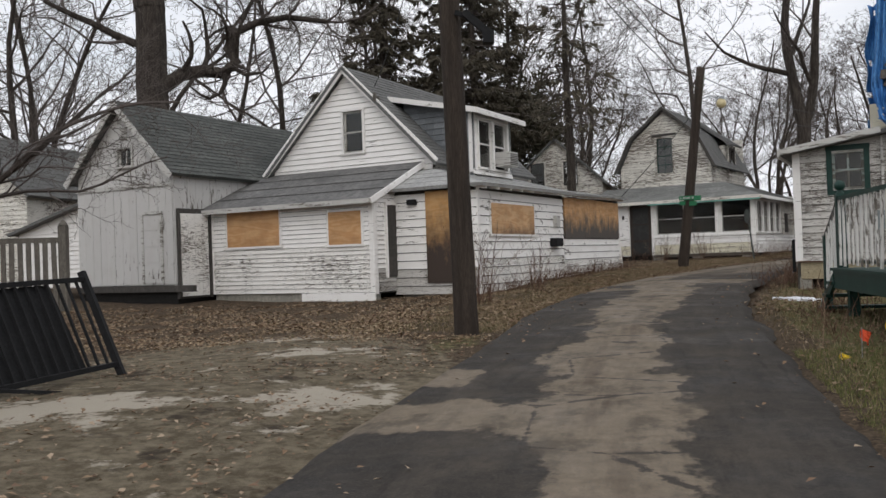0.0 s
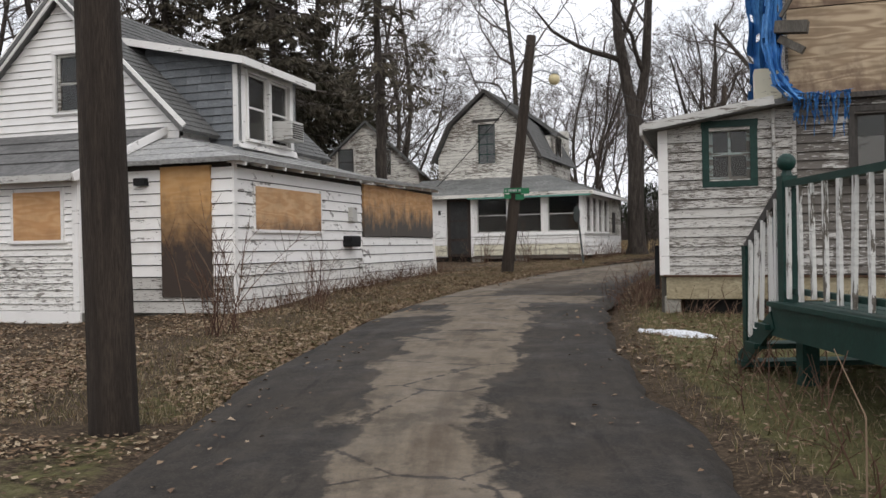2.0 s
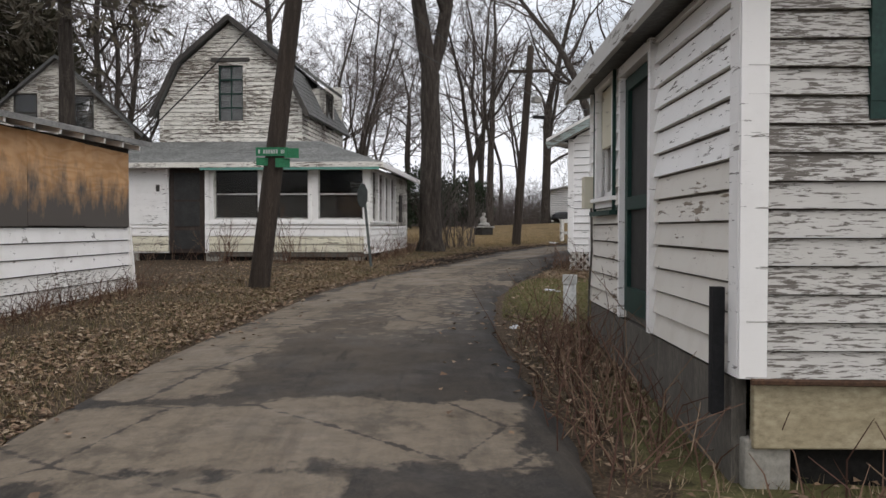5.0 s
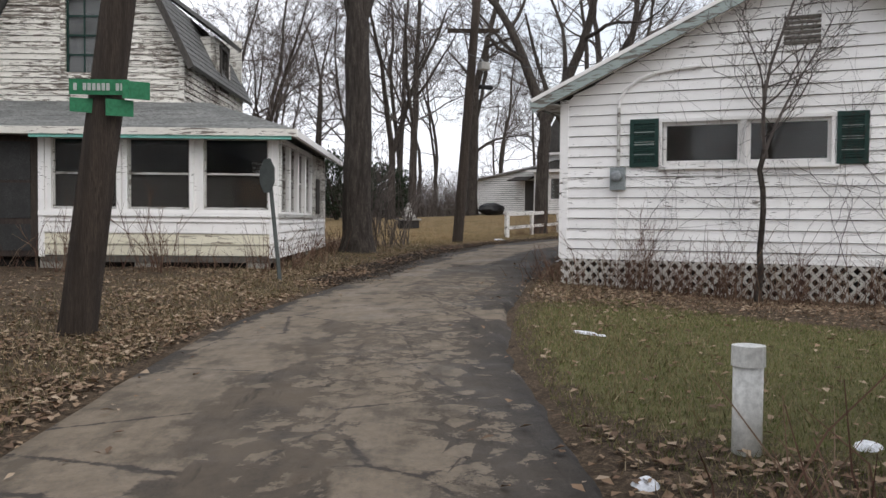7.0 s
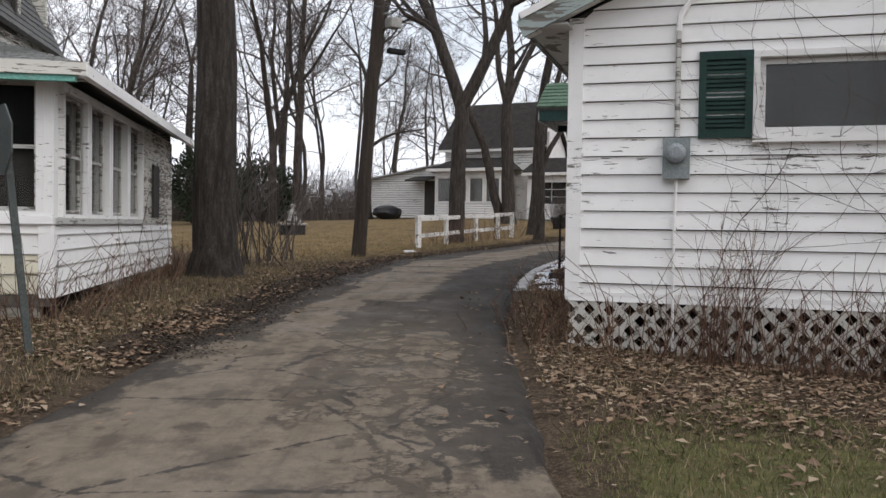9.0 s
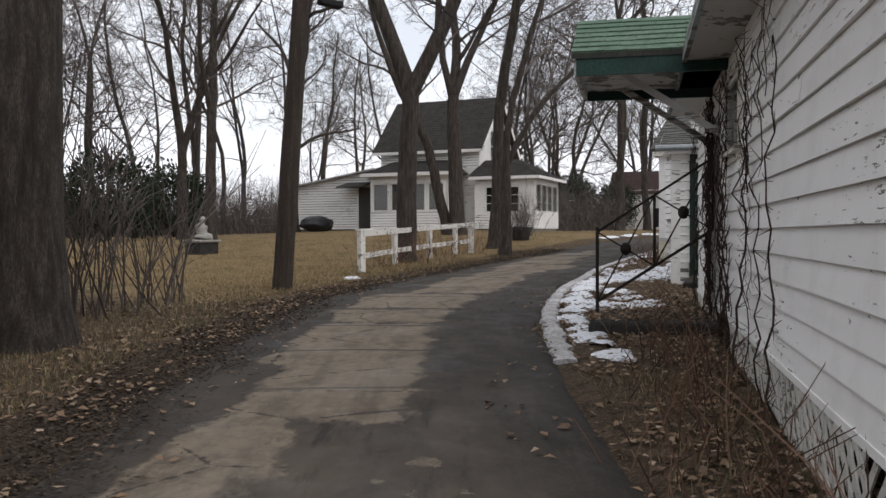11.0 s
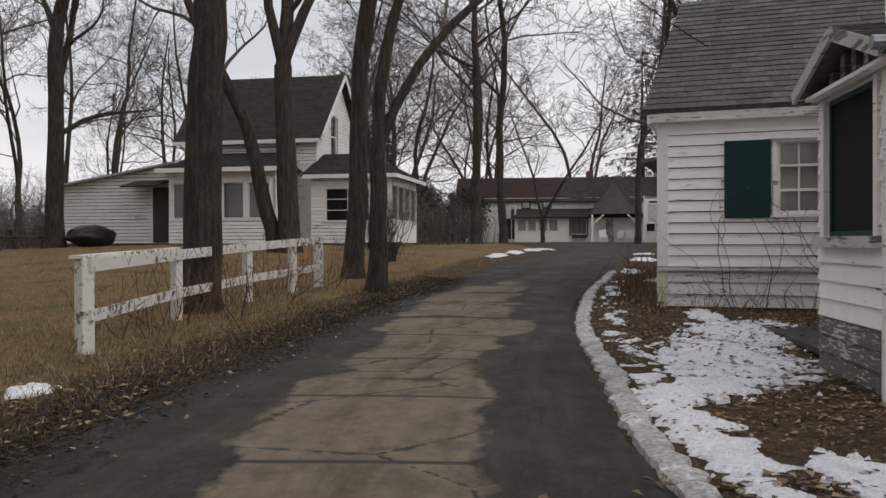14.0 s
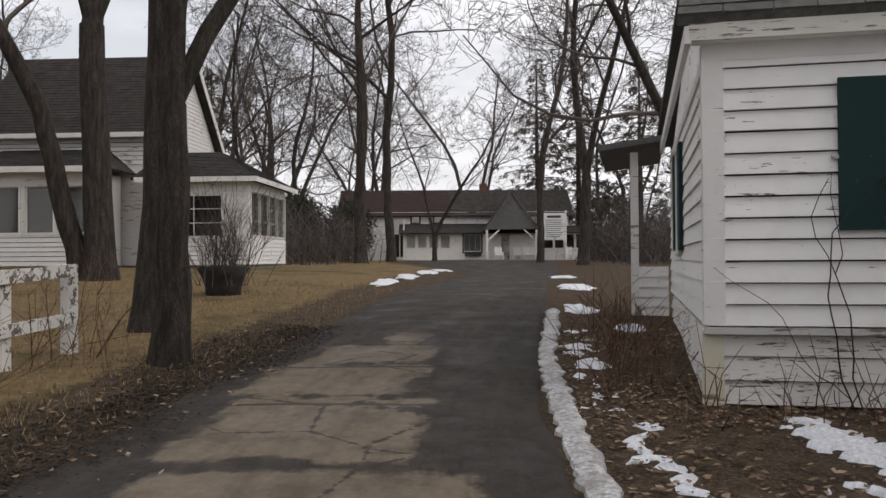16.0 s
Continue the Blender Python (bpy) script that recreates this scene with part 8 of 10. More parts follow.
# ---- conifers ----
def spruce(x, y, seed, height, width, label, needle=M_NEEDLE, bare=0.12, dens=1.0):
    """A conifer: bare inner boughs, sprays hanging in clumps towards their ends."""
    rng = random.Random(seed)
    ob = thing("spruce_tree", x, y, g0(x, y), 0, label, "tree", "spruces")
    stem = tube([(0, 0, -0.3), (0.05, 0, height * 0.3), (-0.04, 0.03, height * 0.6), (0, 0.02, height)], [0.016 * height, 0.013 * height, 0.009 * height, 0.002 * height], 9)
    part("trunk", stem, M_BARK, ob, smooth=True)
    bv, bf, nv, nf = [], [], [], []
    z = height * bare
    while z < height * 0.985:
        f = (z / height - bare) / (1 - bare)
        reach = width * (1 - f) ** 0.75 * rng.uniform(0.6, 1.1) + 0.2
        for k in range(5 if f < 0.7 else 4):
            if rng.random() < 0.15:
                continue
            t = rng.uniform(0, 2 * math.pi)
            r = reach * rng.uniform(0.5, 1.15)
            droop = -0.3 * r * rng.uniform(0.3, 1.2)
            zb = z + rng.uniform(-0.2, 0.2)
            p0 = Vector((0, 0, zb))
            p1 = Vector((math.cos(t) * r * 0.5, math.sin(t) * r * 0.5, zb + droop * 0.3 + 0.1))
            t2 = t + rng.uniform(-0.3, 0.3)
            p2 = Vector((math.cos(t2) * r, math.sin(t2) * r, zb + droop + 0.1 * r))
            v, fc = tube([p0, p1, p2], [0.035, 0.022, 0.006], 3, cap=False)
            m = len(bv)
            bv += v
            bf += [tuple(i + m for i in g) for g in fc]
            side = Vector((-math.sin(t), math.cos(t), 0))
            out = (p2 - p0).normalized()
            for c in range(max(2, int(r * 2.2))):
                if rng.random() < 0.25:
                    continue
                gc = 0.3 + 0.7 * rng.random() ** 0.7
                q0 = p0.lerp(p1, gc * 2) if gc < 0.5 else p1.lerp(p2, gc * 2 - 1)
                sd = rng.choice((-1, 1)) * rng.uniform(0.1, 0.32) * min(r, 2)
                for j in range(int(13 * dens)):
                    h = rng.random()
                    q = q0 + side * sd * h + out * rng.uniform(-0.15, 0.15) + Vector((0, 0, -0.22 * h * h))
                    ln = rng.uniform(0.14, 0.42)
                    d = (out * rng.uniform(0.1, 0.7) + side * math.copysign(1, sd) * rng.uniform(0.1, 0.9) + Vector((0, 0, rng.uniform(-1.0, 0.15)))).normalized()
                    w = d.cross(Vector((rng.gauss(0, 1), rng.gauss(0, 1), rng.gauss(0, 1)))).normalized() * rng.uniform(0.022, 0.06)
                    m = len(nv)
                    nv += [tuple(q), tuple(q + d * ln * 0.5 + w), tuple(q + d * ln), tuple(q + d * ln * 0.5 - w)]
                    nf += [(m, m + 1, m + 2), (m, m + 2, m + 3)]
        z += (0.3 if dens < 2 else 0.2) * rng.uniform(0.7, 1.3)
    part("bough_frame", (bv, bf), M_TWIG, ob)
    part("foliage", (nv, nf), needle, ob, "dull brown-green drooping needle sprays")
    return ob


spruce(5.0, 36.6, 1, 14.0, 2.6, "tall sparse spruce with a bare lower trunk", bare=0.41, dens=0.9)
spruce(1.2, 43.4, 2, 18.0, 4.2, "tall dark spruce behind the boarded house", bare=0.38, dens=2.2)
spruce(0.2, 46.0, 16, 19.0, 4.4, "tall dark spruce behind the boarded house", bare=0.3, dens=2.2)
spruce(-3.4, 45.0, 3, 18.0, 4.8, "tall dark spruce behind the boarded house", bare=0.22, dens=2.2)
spruce(-5.5, 41.5, 4, 7.5, 1.8, "small dark spruce behind the boarded house")
spruce(3.4, 52.0, 5, 18.0, 4.2, "tall dark spruce behind the hidden house", bare=0.25)
spruce(66.8, 77.0, 6, 12.5, 3.2, "narrow spruce beside the farmhouse")
spruce(92.0, 61.0, 7, 17, 5.0, "dark spruce beyond the long building")
spruce(96.0, 66.0, 8, 18, 5.2, "dark spruce beyond the long building")
spruce(88.0, 55.0, 9, 15, 4.8, "dark spruce beyond the long building")


def thicket(x, y, seed, w, d, h, label, material, n=2600, leaf=(0.12, 0.3)):
    """A rounded dense shrub: stems below, many small sprays over them."""
    rng = random.Random(seed)
    ob = thing("evergreen_bush", x, y, g0(x, y), rng.uniform(0, 90), label, "shrub", "dark shrubs")
    sv, sf = [], []
    for k in range(14):
        t = rng.uniform(0, 2 * math.pi)
        e = Vector((math.cos(t) * w * rng.uniform(0.2, 0.8), math.sin(t) * d * rng.uniform(0.2, 0.8), h * rng.uniform(0.6, 0.95)))
        v, f = tube([(0, 0, -0.1), tuple(e * 0.45 + Vector((0, 0, 0.1))), tuple(e)], [0.06, 0.035, 0.01], 4, cap=False)
        m = len(sv)
        sv += v
        sf += [tuple(i + m for i in g) for g in f]
    nv, nf = [], []
    for k in range(int(n * 1.9)):
        t, u = rng.uniform(0, 2 * math.pi), rng.uniform(-0.9, 1)
        c = math.sqrt(max(0, 1 - u * u))
        p = Vector((math.cos(t) * c, math.sin(t) * c, u))
        r = rng.uniform(0.55, 1.0) * (1 + 0.38 * noise.noise(p * 2.3 + Vector((seed, 0, 0))) + 0.2 * noise.noise(p * 5.5))
        q = Vector((p.x * w * r, p.y * d * r, max(0.05, h * (0.5 + 0.5 * p.z * r))))
        a = (p + Vector((rng.gauss(0, 0.5), rng.gauss(0, 0.5), rng.gauss(0.2, 0.5)))).normalized() * rng.uniform(*leaf)
        b = a.cross(Vector((rng.gauss(0, 1), rng.gauss(0, 1), rng.gauss(0, 1)))).normalized() * rng.uniform(0.03, 0.08)
        m = len(nv)
        nv += [tuple(q), tuple(q + a * 0.5 + b), tuple(q + a), tuple(q + a * 0.5 - b)]
        nf += [(m, m + 1, m + 2), (m, m + 2, m + 3)]
    part("stem", (sv, sf), M_BARK, ob)
    part("foliage", (nv, nf), material, ob, "dull dark evergreen sprays")
    return ob


thicket(30.0, 70.5, 1, 2.6, 2.2, 4.4, "rounded dark evergreen shrub at the edge of the lawn", M_CEDAR, 3200)
thicket(34.5, 72.5, 2, 2.4, 2.0, 3.6, "rounded dark evergreen shrub at the edge of the lawn", M_CEDAR, 2800)
thicket(19.5, 71.5, 3, 3.0, 2.4, 6.5, "tall ragged dark evergreen beyond the lawn", M_NEEDLE, 3600, (0.2, 0.5))
thicket(14.5, 70.5, 4, 3.0, 2.4, 7.0, "tall ragged dark evergreen beyond the lawn", M_NEEDLE, 3600, (0.2, 0.5))
thicket(24.5, 74.5, 5, 2.6, 2.4, 4.0, "low ragged dark evergreen beyond the lawn", M_NEEDLE, 2600, (0.2, 0.5))
thicket(3.9, 51.5, 9, 2.6, 2.4, 10.5, "tall dense brown-green conifer behind the hidden house", M_CONIFER, 7000, (0.2, 0.5))
thicket(0.6, 53.0, 10, 2.6, 2.4, 8.0, "tall dense brown-green conifer behind the hidden house", M_CONIFER, 4000, (0.2, 0.5))
# two added bushes stand in for the shadowed end of the building
thicket(77.0, 73.4, 11, 2.0, 1.8, 4.2, "dark evergreen added over the long building's shaded end", M_CEDAR, 2600)
thicket(74.8, 76.2, 12, 2.0, 2.0, 4.8, "dark evergreen added over the long building's shaded end", M_CEDAR, 2600)
thicket(71.5, 74.5, 6, 2.2, 2.2, 4.6, "dark rounded evergreen beside the long building", M_CEDAR, 2800)
thicket(94.5, 59.5, 8, 3.2, 2.6, 6.0, "dark ragged evergreen beyond the long building", M_NEEDLE, 2800, (0.2, 0.5))


# ---- twiggy shrubs, weeds and vines ----
def shrub(name, x, y, seed, stems, height, spread, material, label, twigs=4, r=0.009, category="shrub", base=0.12, z=None, group=""):
    """Thin stems fanning out of one root."""
    rng = random.Random(seed)
    V, F = [], []
    for k in range(stems):
        t = rng.uniform(0, 2 * math.pi)
        tilt = abs(rng.gauss(0, spread))
        d = Vector((math.cos(t) * tilt, math.sin(t) * tilt, 1)).normalized()
        p = Vector((rng.gauss(0, base), rng.gauss(0, base), -0.06))
        ln = height * rng.uniform(0.45, 1.1)
        pts = [p]
        for j in range(4):
            d = (d + Vector((rng.gauss(0, 0.12), rng.gauss(0, 0.12), -0.05))).normalized()
            pts.append(pts[-1] + d * ln / 4)
        v, f = tube(pts, [r, r * 0.85, r * 0.7, r * 0.55, r * 0.35], 3, cap=False)
        n = len(V)
        V += v
        F += [tuple(i + n for i in g) for g in f]
        for j in range(twigs):
            i = rng.randrange(1, 4)
            a = pts[i].lerp(pts[i + 1], rng.random())
            e = (d + Vector((rng.gauss(0, 0.6), rng.gauss(0, 0.6), rng.uniform(-0.2, 0.4)))).normalized()
            b = a + e * ln * rng.uniform(0.12, 0.35)
            v, f = tube([a, b], [r * 0.5, r * 0.25], 3, cap=False)
            n = len(V)
            V += v
            F += [tuple(i + n for i in g) for g in f]
    ob = part(name, (V, F), material)
    ob.matrix_world = pose(x, y, g0(x, y) if z is None else z)
    return tagged(ob, label, category, group)


shrub("bush", 0.95, 16.7, 1, 22, 1.5, 0.28, M_STEM, "leafless reddish bush beside the boarded porch", 6, 0.008)
shrub("bush", 2.2, 19.0, 2, 16, 1.1, 0.3, M_STEM, "leafless reddish bush against the porch wall", 5, 0.007)
shrub("bush", 9.6, 33.8, 3, 20, 1.3, 0.35, M_STEM, "tangled dead shrub under the porch windows", 6, 0.008)
shrub("bush", 8.3, 34.6, 4, 18, 1.2, 0.35, M_STEM, "tangled dead shrub under the porch windows", 6, 0.008)
shrub("bush", 11.2, 33.0, 5, 14, 0.9, 0.4, M_STEM, "dead weeds at the porch corner", 5, 0.006)
shrub("bush", 16.2, 39.3, 6, 46, 3.0, 0.33, M_TWIG, "many-stemmed leafless shrub beside the oak", 5, 0.013, base=0.3)
shrub("bush", 17.4, 40.0, 16, 30, 2.0, 0.4, M_TWIG, "many-stemmed leafless shrub beside the oak", 5, 0.011, base=0.3)
shrub("bush", 36.0, 49.6, 7, 90, 1.7, 0.3, M_TWIG, "bare shrub growing out of a dark planter", 8, 0.007, base=0.2, z=1.65)
shrub("bush", 69.5, 70.5, 8, 60, 1.6, 0.5, M_CEDAR, "low green bush beside the drive", 5, 0.02, base=0.5)
for k, (fx, fy) in enumerate(((24.6, 44.1), (25.7, 44.7), (27.1, 45.3), (28.6, 46.0), (27.8, 45.0), (26.0, 44.2), (29.8, 45.9))):
    shrub("weed_clump", fx, fy, 40 + k, 16, 0.95, 0.45, M_STEM, "dead weeds tangled in the white fence", 5, 0.006, "weeds", 0.3, group="weeds along the fence")


def weed_row(name, pts, seed, n, height, label, material=M_STEM, scatter=0.22):
    """Dead stems along a wall's foot, as one mesh."""
    rng = random.Random(seed)
    V, F = [], []
    segs = list(zip(pts[:-1], pts[1:]))
    for k in range(n):
        a, b = rng.choice(segs)
        t = rng.random()
        x, y = a[0] + (b[0] - a[0]) * t + rng.gauss(0, scatter), a[1] + (b[1] - a[1]) * t + rng.gauss(0, scatter)
        p = Vector((x, y, g0(x, y) - 0.04))
        d = Vector((rng.gauss(0, 0.4), rng.gauss(0, 0.4), 1)).normalized()
        h = height * abs(rng.gauss(0.6, 0.35))
        q = p + d * h * 0.6
        e = q + (d + Vector((rng.gauss(0, 0.5), rng.gauss(0, 0.5), -0.2))).normalized() * h * 0.5
        v, f = tube([p, q, e], [0.0055, 0.004, 0.002], 3, cap=False)
        m = len(V)
        V += v
        F += [tuple(i + m for i in g) for g in f]
        if rng.random() < 0.5:
            a2 = q + Vector((rng.gauss(0, 0.15), rng.gauss(0, 0.15), rng.uniform(0, 0.2)))
            v, f = tube([p.lerp(q, 0.6), a2], [0.003, 0.0015], 3, cap=False)
            m = len(V)
            V += v
            F += [tuple(i + m for i in g) for g in f]
    return tagged(part(name, (V, F), material), label, "weeds", kind="stuff")


def hw_pts(ox, oy, turn, pts):
    """House plan points in the world."""
    c, s = math.cos(radians(turn)), math.sin(radians(turn))
    return [(ox + u * c - v * s, oy + u * s + v * c) for u, v in pts]


for k, (a, ht, n) in enumerate(((1.35, 1.25, 34), (2.55, 1.0, 30), (3.5, 0.8, 22))):
    bx, by = hw_pts(14.86, 30.08, -57, [(a, -0.42)])[0]
    shrub("bush", bx, by, 40 + k, n, ht, 0.42, M_STEM, "tangled dead canes against the lattice", 7, 0.005)
weed_row("weeds", hw_pts(-1.33, 19.5, -27, [(2.35, 0.6), (2.35, 10.8)]), 1, 800, 0.42, "dead reddish weeds along the porch wall")
weed_row("weeds", hw_pts(11.5, 33.6, -31, [(-6.5, -0.35), (0.3, -0.35), (0.35, 7)]), 2, 420, 0.7, "dead weeds around the glazed porch")
weed_row("weeds", hw_pts(14.86, 30.08, -57, [(0.0, -0.35), (6.5, -0.35)]), 3, 560, 0.8, "dead weeds and canes before the lattice")
weed_row("weeds", hw_pts(14.86, 30.08, -57, [(-0.4, 0.3), (-0.5, 5.6)]), 4, 220, 0.55, "dead weeds and canes along the cottage side")
weed_row("weeds", hw_pts(30.39, 40.47, -76, [(-0.1, -0.4), (3.2, -0.4)]), 5, 110, 0.5, "dead weeds at the foot of the house")
weed_row("weeds", hw_pts(30.39, 40.47, -76, [(-0.5, 0.0), (-0.7, 6.0)]), 6, 220, 0.6, "dead brambles along the house side")
weed_row("weeds", hw_pts(7.02, 17.2, -27, [(0.2, -0.3), (4.5, -0.3)]), 7, 160, 0.5, "dead weeds before the tarp house")
weed_row("weeds", hw_pts(7.02, 17.2, -27, [(-0.4, 0.2), (-0.35, 4.6)]), 8, 260, 0.6, "dead weeds along the tarp house")
weed_row("weeds", [(4.3, 8.6), (5.4, 11.8), (6.4, 13.2)], 9, 160, 0.4, "dead weeds under the deck")


def vines(name, place, s0, s1, z0, z1, n, seed, label, r=0.006, sway=0.24, tufts=0):
    """Stems creeping up a wall; place(s, z, out) gives the world point."""
    rng = random.Random(seed)
    V, F = [], []
    def creep(s, z, d, ln, rad, depth):
        nonlocal V, F
        pts = [Vector(place(s, z, 0.05))]
        k = 0
        while k < ln:
            d = d * (0.9 if sway > 0.2 else 0.7) + rng.gauss(0, sway)
            d = max(-1.5, min(1.5, d))
            s += math.sin(d) * 0.14
            z += math.cos(d) * 0.14
            if not (s0 - 0.3 < s < s1 + 0.3) or z > z1:
                break
            pts.append(Vector(place(s, z, 0.05 + abs(rng.gauss(0, 0.04)))))
            for _ in range(tufts):
                q = Vector(place(s + rng.gauss(0, 0.07), z + rng.gauss(0, 0.07), 0.03 + abs(rng.gauss(0, 0.05))))
                v, f = tube([pts[-1], q], [rad * 0.4, rad * 0.2], 3, cap=False)
                m = len(V)
                V += v
                F += [tuple(i + m for i in g) for g in f]
            if depth < 2 and rng.random() < 0.2:
                creep(s, z, d + rng.choice((-1, 1)) * rng.uniform(0.5, 1.2), ln * 0.5, rad * 0.65, depth + 1)
            k += 1
        if len(pts) > 2:
            v, f = tube(pts, [rad * (1 - 0.6 * i / len(pts)) for i in range(len(pts))], 4, cap=False)
            m = len(V)
            V += v
            F += [tuple(i + m for i in g) for g in f]
    for k in range(n):
        creep(rng.uniform(s0, s1), z0, rng.gauss(0, 0.3), rng.randint(8, 26), r * rng.uniform(0.6, 1.6), 0)
    return tagged(part(name, (V, F), M_VINE), label, "vine", kind="stuff")


def cottage_front(s, z, n):
    (x, y), = hw_pts(14.86, 30.08, -57, [(s, -n)])
    return (x, y, z)


def cottage_side(s, z, n):
    (x, y), = hw_pts(14.86, 30.08, -57, [(-n, s)])
    return (x, y, z)


vines("creeper", cottage_front, 0.8, 6.6, 0.5, 4.2, 17, 1, "leafless creeper on the cottage front", 0.005, 0.22, 1)
vines("creeper", cottage_side, 2.4, 9.4, 0.6, 3.15, 17, 2, "thick leafless creeper on the cottage side", 0.0105, 0.13, 2)
vines("creeper", lambda s, z, n: (*hw_pts(30.39, 40.47, -76, [(s, -n)])[0], z), 0.3, 3.2, 0.95, 2.6, 9, 3, "thin creeper on the house front", 0.005)
# sapling against the cottage front
sx, sy = hw_pts(14.86, 30.08, -57, [(3.0, -0.5)])[0]
bare_tree("sapling", sx, sy, 31, 3.6, 0.045, [(-0.1, 0.1, 0.8, 0.8), (0.35, 0.0, 0.6, 0.6), (-0.4, 0.0, 0.5, 0.55)], "leafless sapling against the cottage front", 2.1, (0.05, 0.0), 3, (9, 6, 4), 0.004, 0.15)

# ---- poles, signs and wires ----
def pole(name, x, y, lean, height, r0, label):
    ob = thing(name, x, y, g0(x, y), 0, label, "pole")
    pts = [(lean[0] * f, lean[1] * f, -0.3 + (height + 0.3) * f) for f in (0, 0.03, 0.1, 0.3, 0.5, 0.7, 0.85, 1)]
    part("shaft", tube(pts, [r0 * 1.12, r0 * 1.05, r0, r0 * 0.95, r0 * 0.9, r0 * 0.84, r0 * 0.8, r0 * 0.78], 18), M_POLE, ob, smooth=True)
    return ob


p1 = pole("utility_pole", 0.74, 11.35, (-0.16, 0.0), 8.2, 0.148, "dark creosoted utility pole beside the lane")
part("bracket", join(bar((0.0, -0.12, 4.02), (0.2, -0.22, 3.92), 0.06), bar((0.1, -0.2, 4.0), (0.4, -0.2, 3.72), 0.09), box(0.32, 0.46, -0.27, -0.13, 3.6, 3.76)), M_BLACK, p1)
p2 = pole("utility_pole", 7.3, 27.6, (0.72, -0.33), 6.1, 0.16, "leaning brown utility pole with green street signs")
def on_p2(z, du, dv):
    f = (z + 0.3) / 6.4
    return Vector((0.72 * f, -0.33 * f, z)) + Vector((0.87 * du - 0.5 * dv, -0.5 * du - 0.87 * dv, 0))
for (z, d0, d1, w, t) in ((2.12, -0.25, 0.25, 0.13, 0), (1.97, -0.22, -0.05, 0.12, 1), (2.1, 0.2, 0.4, 0.15, 1), (1.95, 0.08, 0.28, 0.14, 1)):
    a, b = on_p2(z, d0, 0.2 + 0.02 * t), on_p2(z, d1, 0.2 + 0.02 * t - 0.1 * t)
    sg = part("street_sign", bar(a, b, 0.012, w), M_SIGN, p2, "green street-name sign")
    if not t:
        for k in range(11):
            if k == 1 or k == 8:
                continue
            f0 = 0.08 + k * 0.078
            part("lettering", bar(a.lerp(b, f0) + Vector((-0.006, -0.011, 0)), a.lerp(b, f0 + 0.055) + Vector((-0.006, -0.011, 0)), 0.004, 0.06), M_LETTER, sg, "pale unreadable letter")
lamp = part("lamp_arm", tube([on_p2(5.1, 0, 0), on_p2(5.2, 0.35, 0), on_p2(5.08, 0.66, 0)], [0.02, 0.018, 0.018], 6), M_METAL, p2)
gl = bmesh.new()
bmesh.ops.create_uvsphere(gl, u_segments=16, v_segments=10, radius=0.15, matrix=Matrix.Translation(on_p2(4.93, 0.72, 0)))
part("globe", gl, M_LAMPGLASS, lamp, "pale yellow lamp globe", True)
part("lamp_cap", tube([on_p2(5.06, 0.72, 0), on_p2(5.14, 0.72, 0)], [0.12, 0.05], 12), M_METAL, lamp)
for k in range(3):
    part("insulator", tube([on_p2(5.7 - 0.2 * k, 0.12, 0), on_p2(5.78 - 0.2 * k, 0.16, 0)], [0.03, 0.04], 8), M_STONE, p2)
p3 = pole("utility_pole", 19.95, 40.9, (0.5, -0.2), 7.1, 0.155, "tall utility pole with a cross-arm beside the lane")
part("cross_arm", bar((-0.22, 0.26, 6.2), (1.06, -0.58, 6.2), 0.09, 0.11), M_POLE, p3)
for k in range(4):
    f = (0.05, 0.3, 0.7, 0.95)[k]
    part("insulator", tube([(-0.22 + 1.28 * f, 0.26 - 0.84 * f, 6.24), (-0.22 + 1.28 * f, 0.26 - 0.84 * f, 6.38)], [0.03, 0.045], 8), M_STONE, p3)
part("brace", bar((0.4, -0.16, 5.75), (0.8, -0.41, 6.17), 0.04), M_METAL, p3)
l3 = part("lamp_arm", tube([(0.36, -0.1, 5.35), (0.55, -0.3, 5.4), (0.62, -0.38, 5.3)], [0.02] * 3, 6), M_METAL, p3)
part("lamp_head", soft_box(0.48, 0.78, -0.52, -0.26, 5.05, 5.28, 0.03), M_STONE, l3, "pale box lamp head")
part("splice_box", soft_box(0.5, 0.95, -0.45, -0.3, 4.5, 4.62, 0.03), M_BLACK, p3)


def wire(a, b, sag, r=0.012, label="thin black overhead cable between the poles"):
    pts = []
    for k in range(17):
        f = k / 16
        p = Vector(a).lerp(Vector(b), f)
        p.z -= sag * 4 * f * (1 - f)
        pts.append(p)
    return tagged(part("overhead_cable", tube(pts, [r] * 17, 5), M_WIRE), label, "cable", "overhead cables")


T2 = (8.0, 27.3, 6.3)
T3 = (20.3, 40.8, 6.9)
wire((0.6, 11.35, 7.4), T2, 0.5)
wire((0.6, 11.35, 7.0), (7.95, 27.3, 5.9), 0.45)
wire(T2, T3, 0.6)
wire((7.9, 27.3, 5.6), (19.9, 41.3, 6.75), 0.6)
wire((7.85, 27.35, 5.3), (5.1, 28.6, 2.2), 0.1, 0.011, "black guy cable down from the leaning pole")
wire((0.62, 11.35, 6.2), (-1.4, 21.4, 5.2), 0.3, 0.009)
wire(T3, (60, 62, 8), 1.2)
wire((20.8, 40.5, 6.8), (62, 60, 8), 1.2)
wire((20.2, 40.9, 6.4), (15.6, 29.2, 4.0), 0.3, 0.009)
wire((20.3, 40.9, 6.5), (31.0, 40.0, 4.6), 0.3, 0.009)


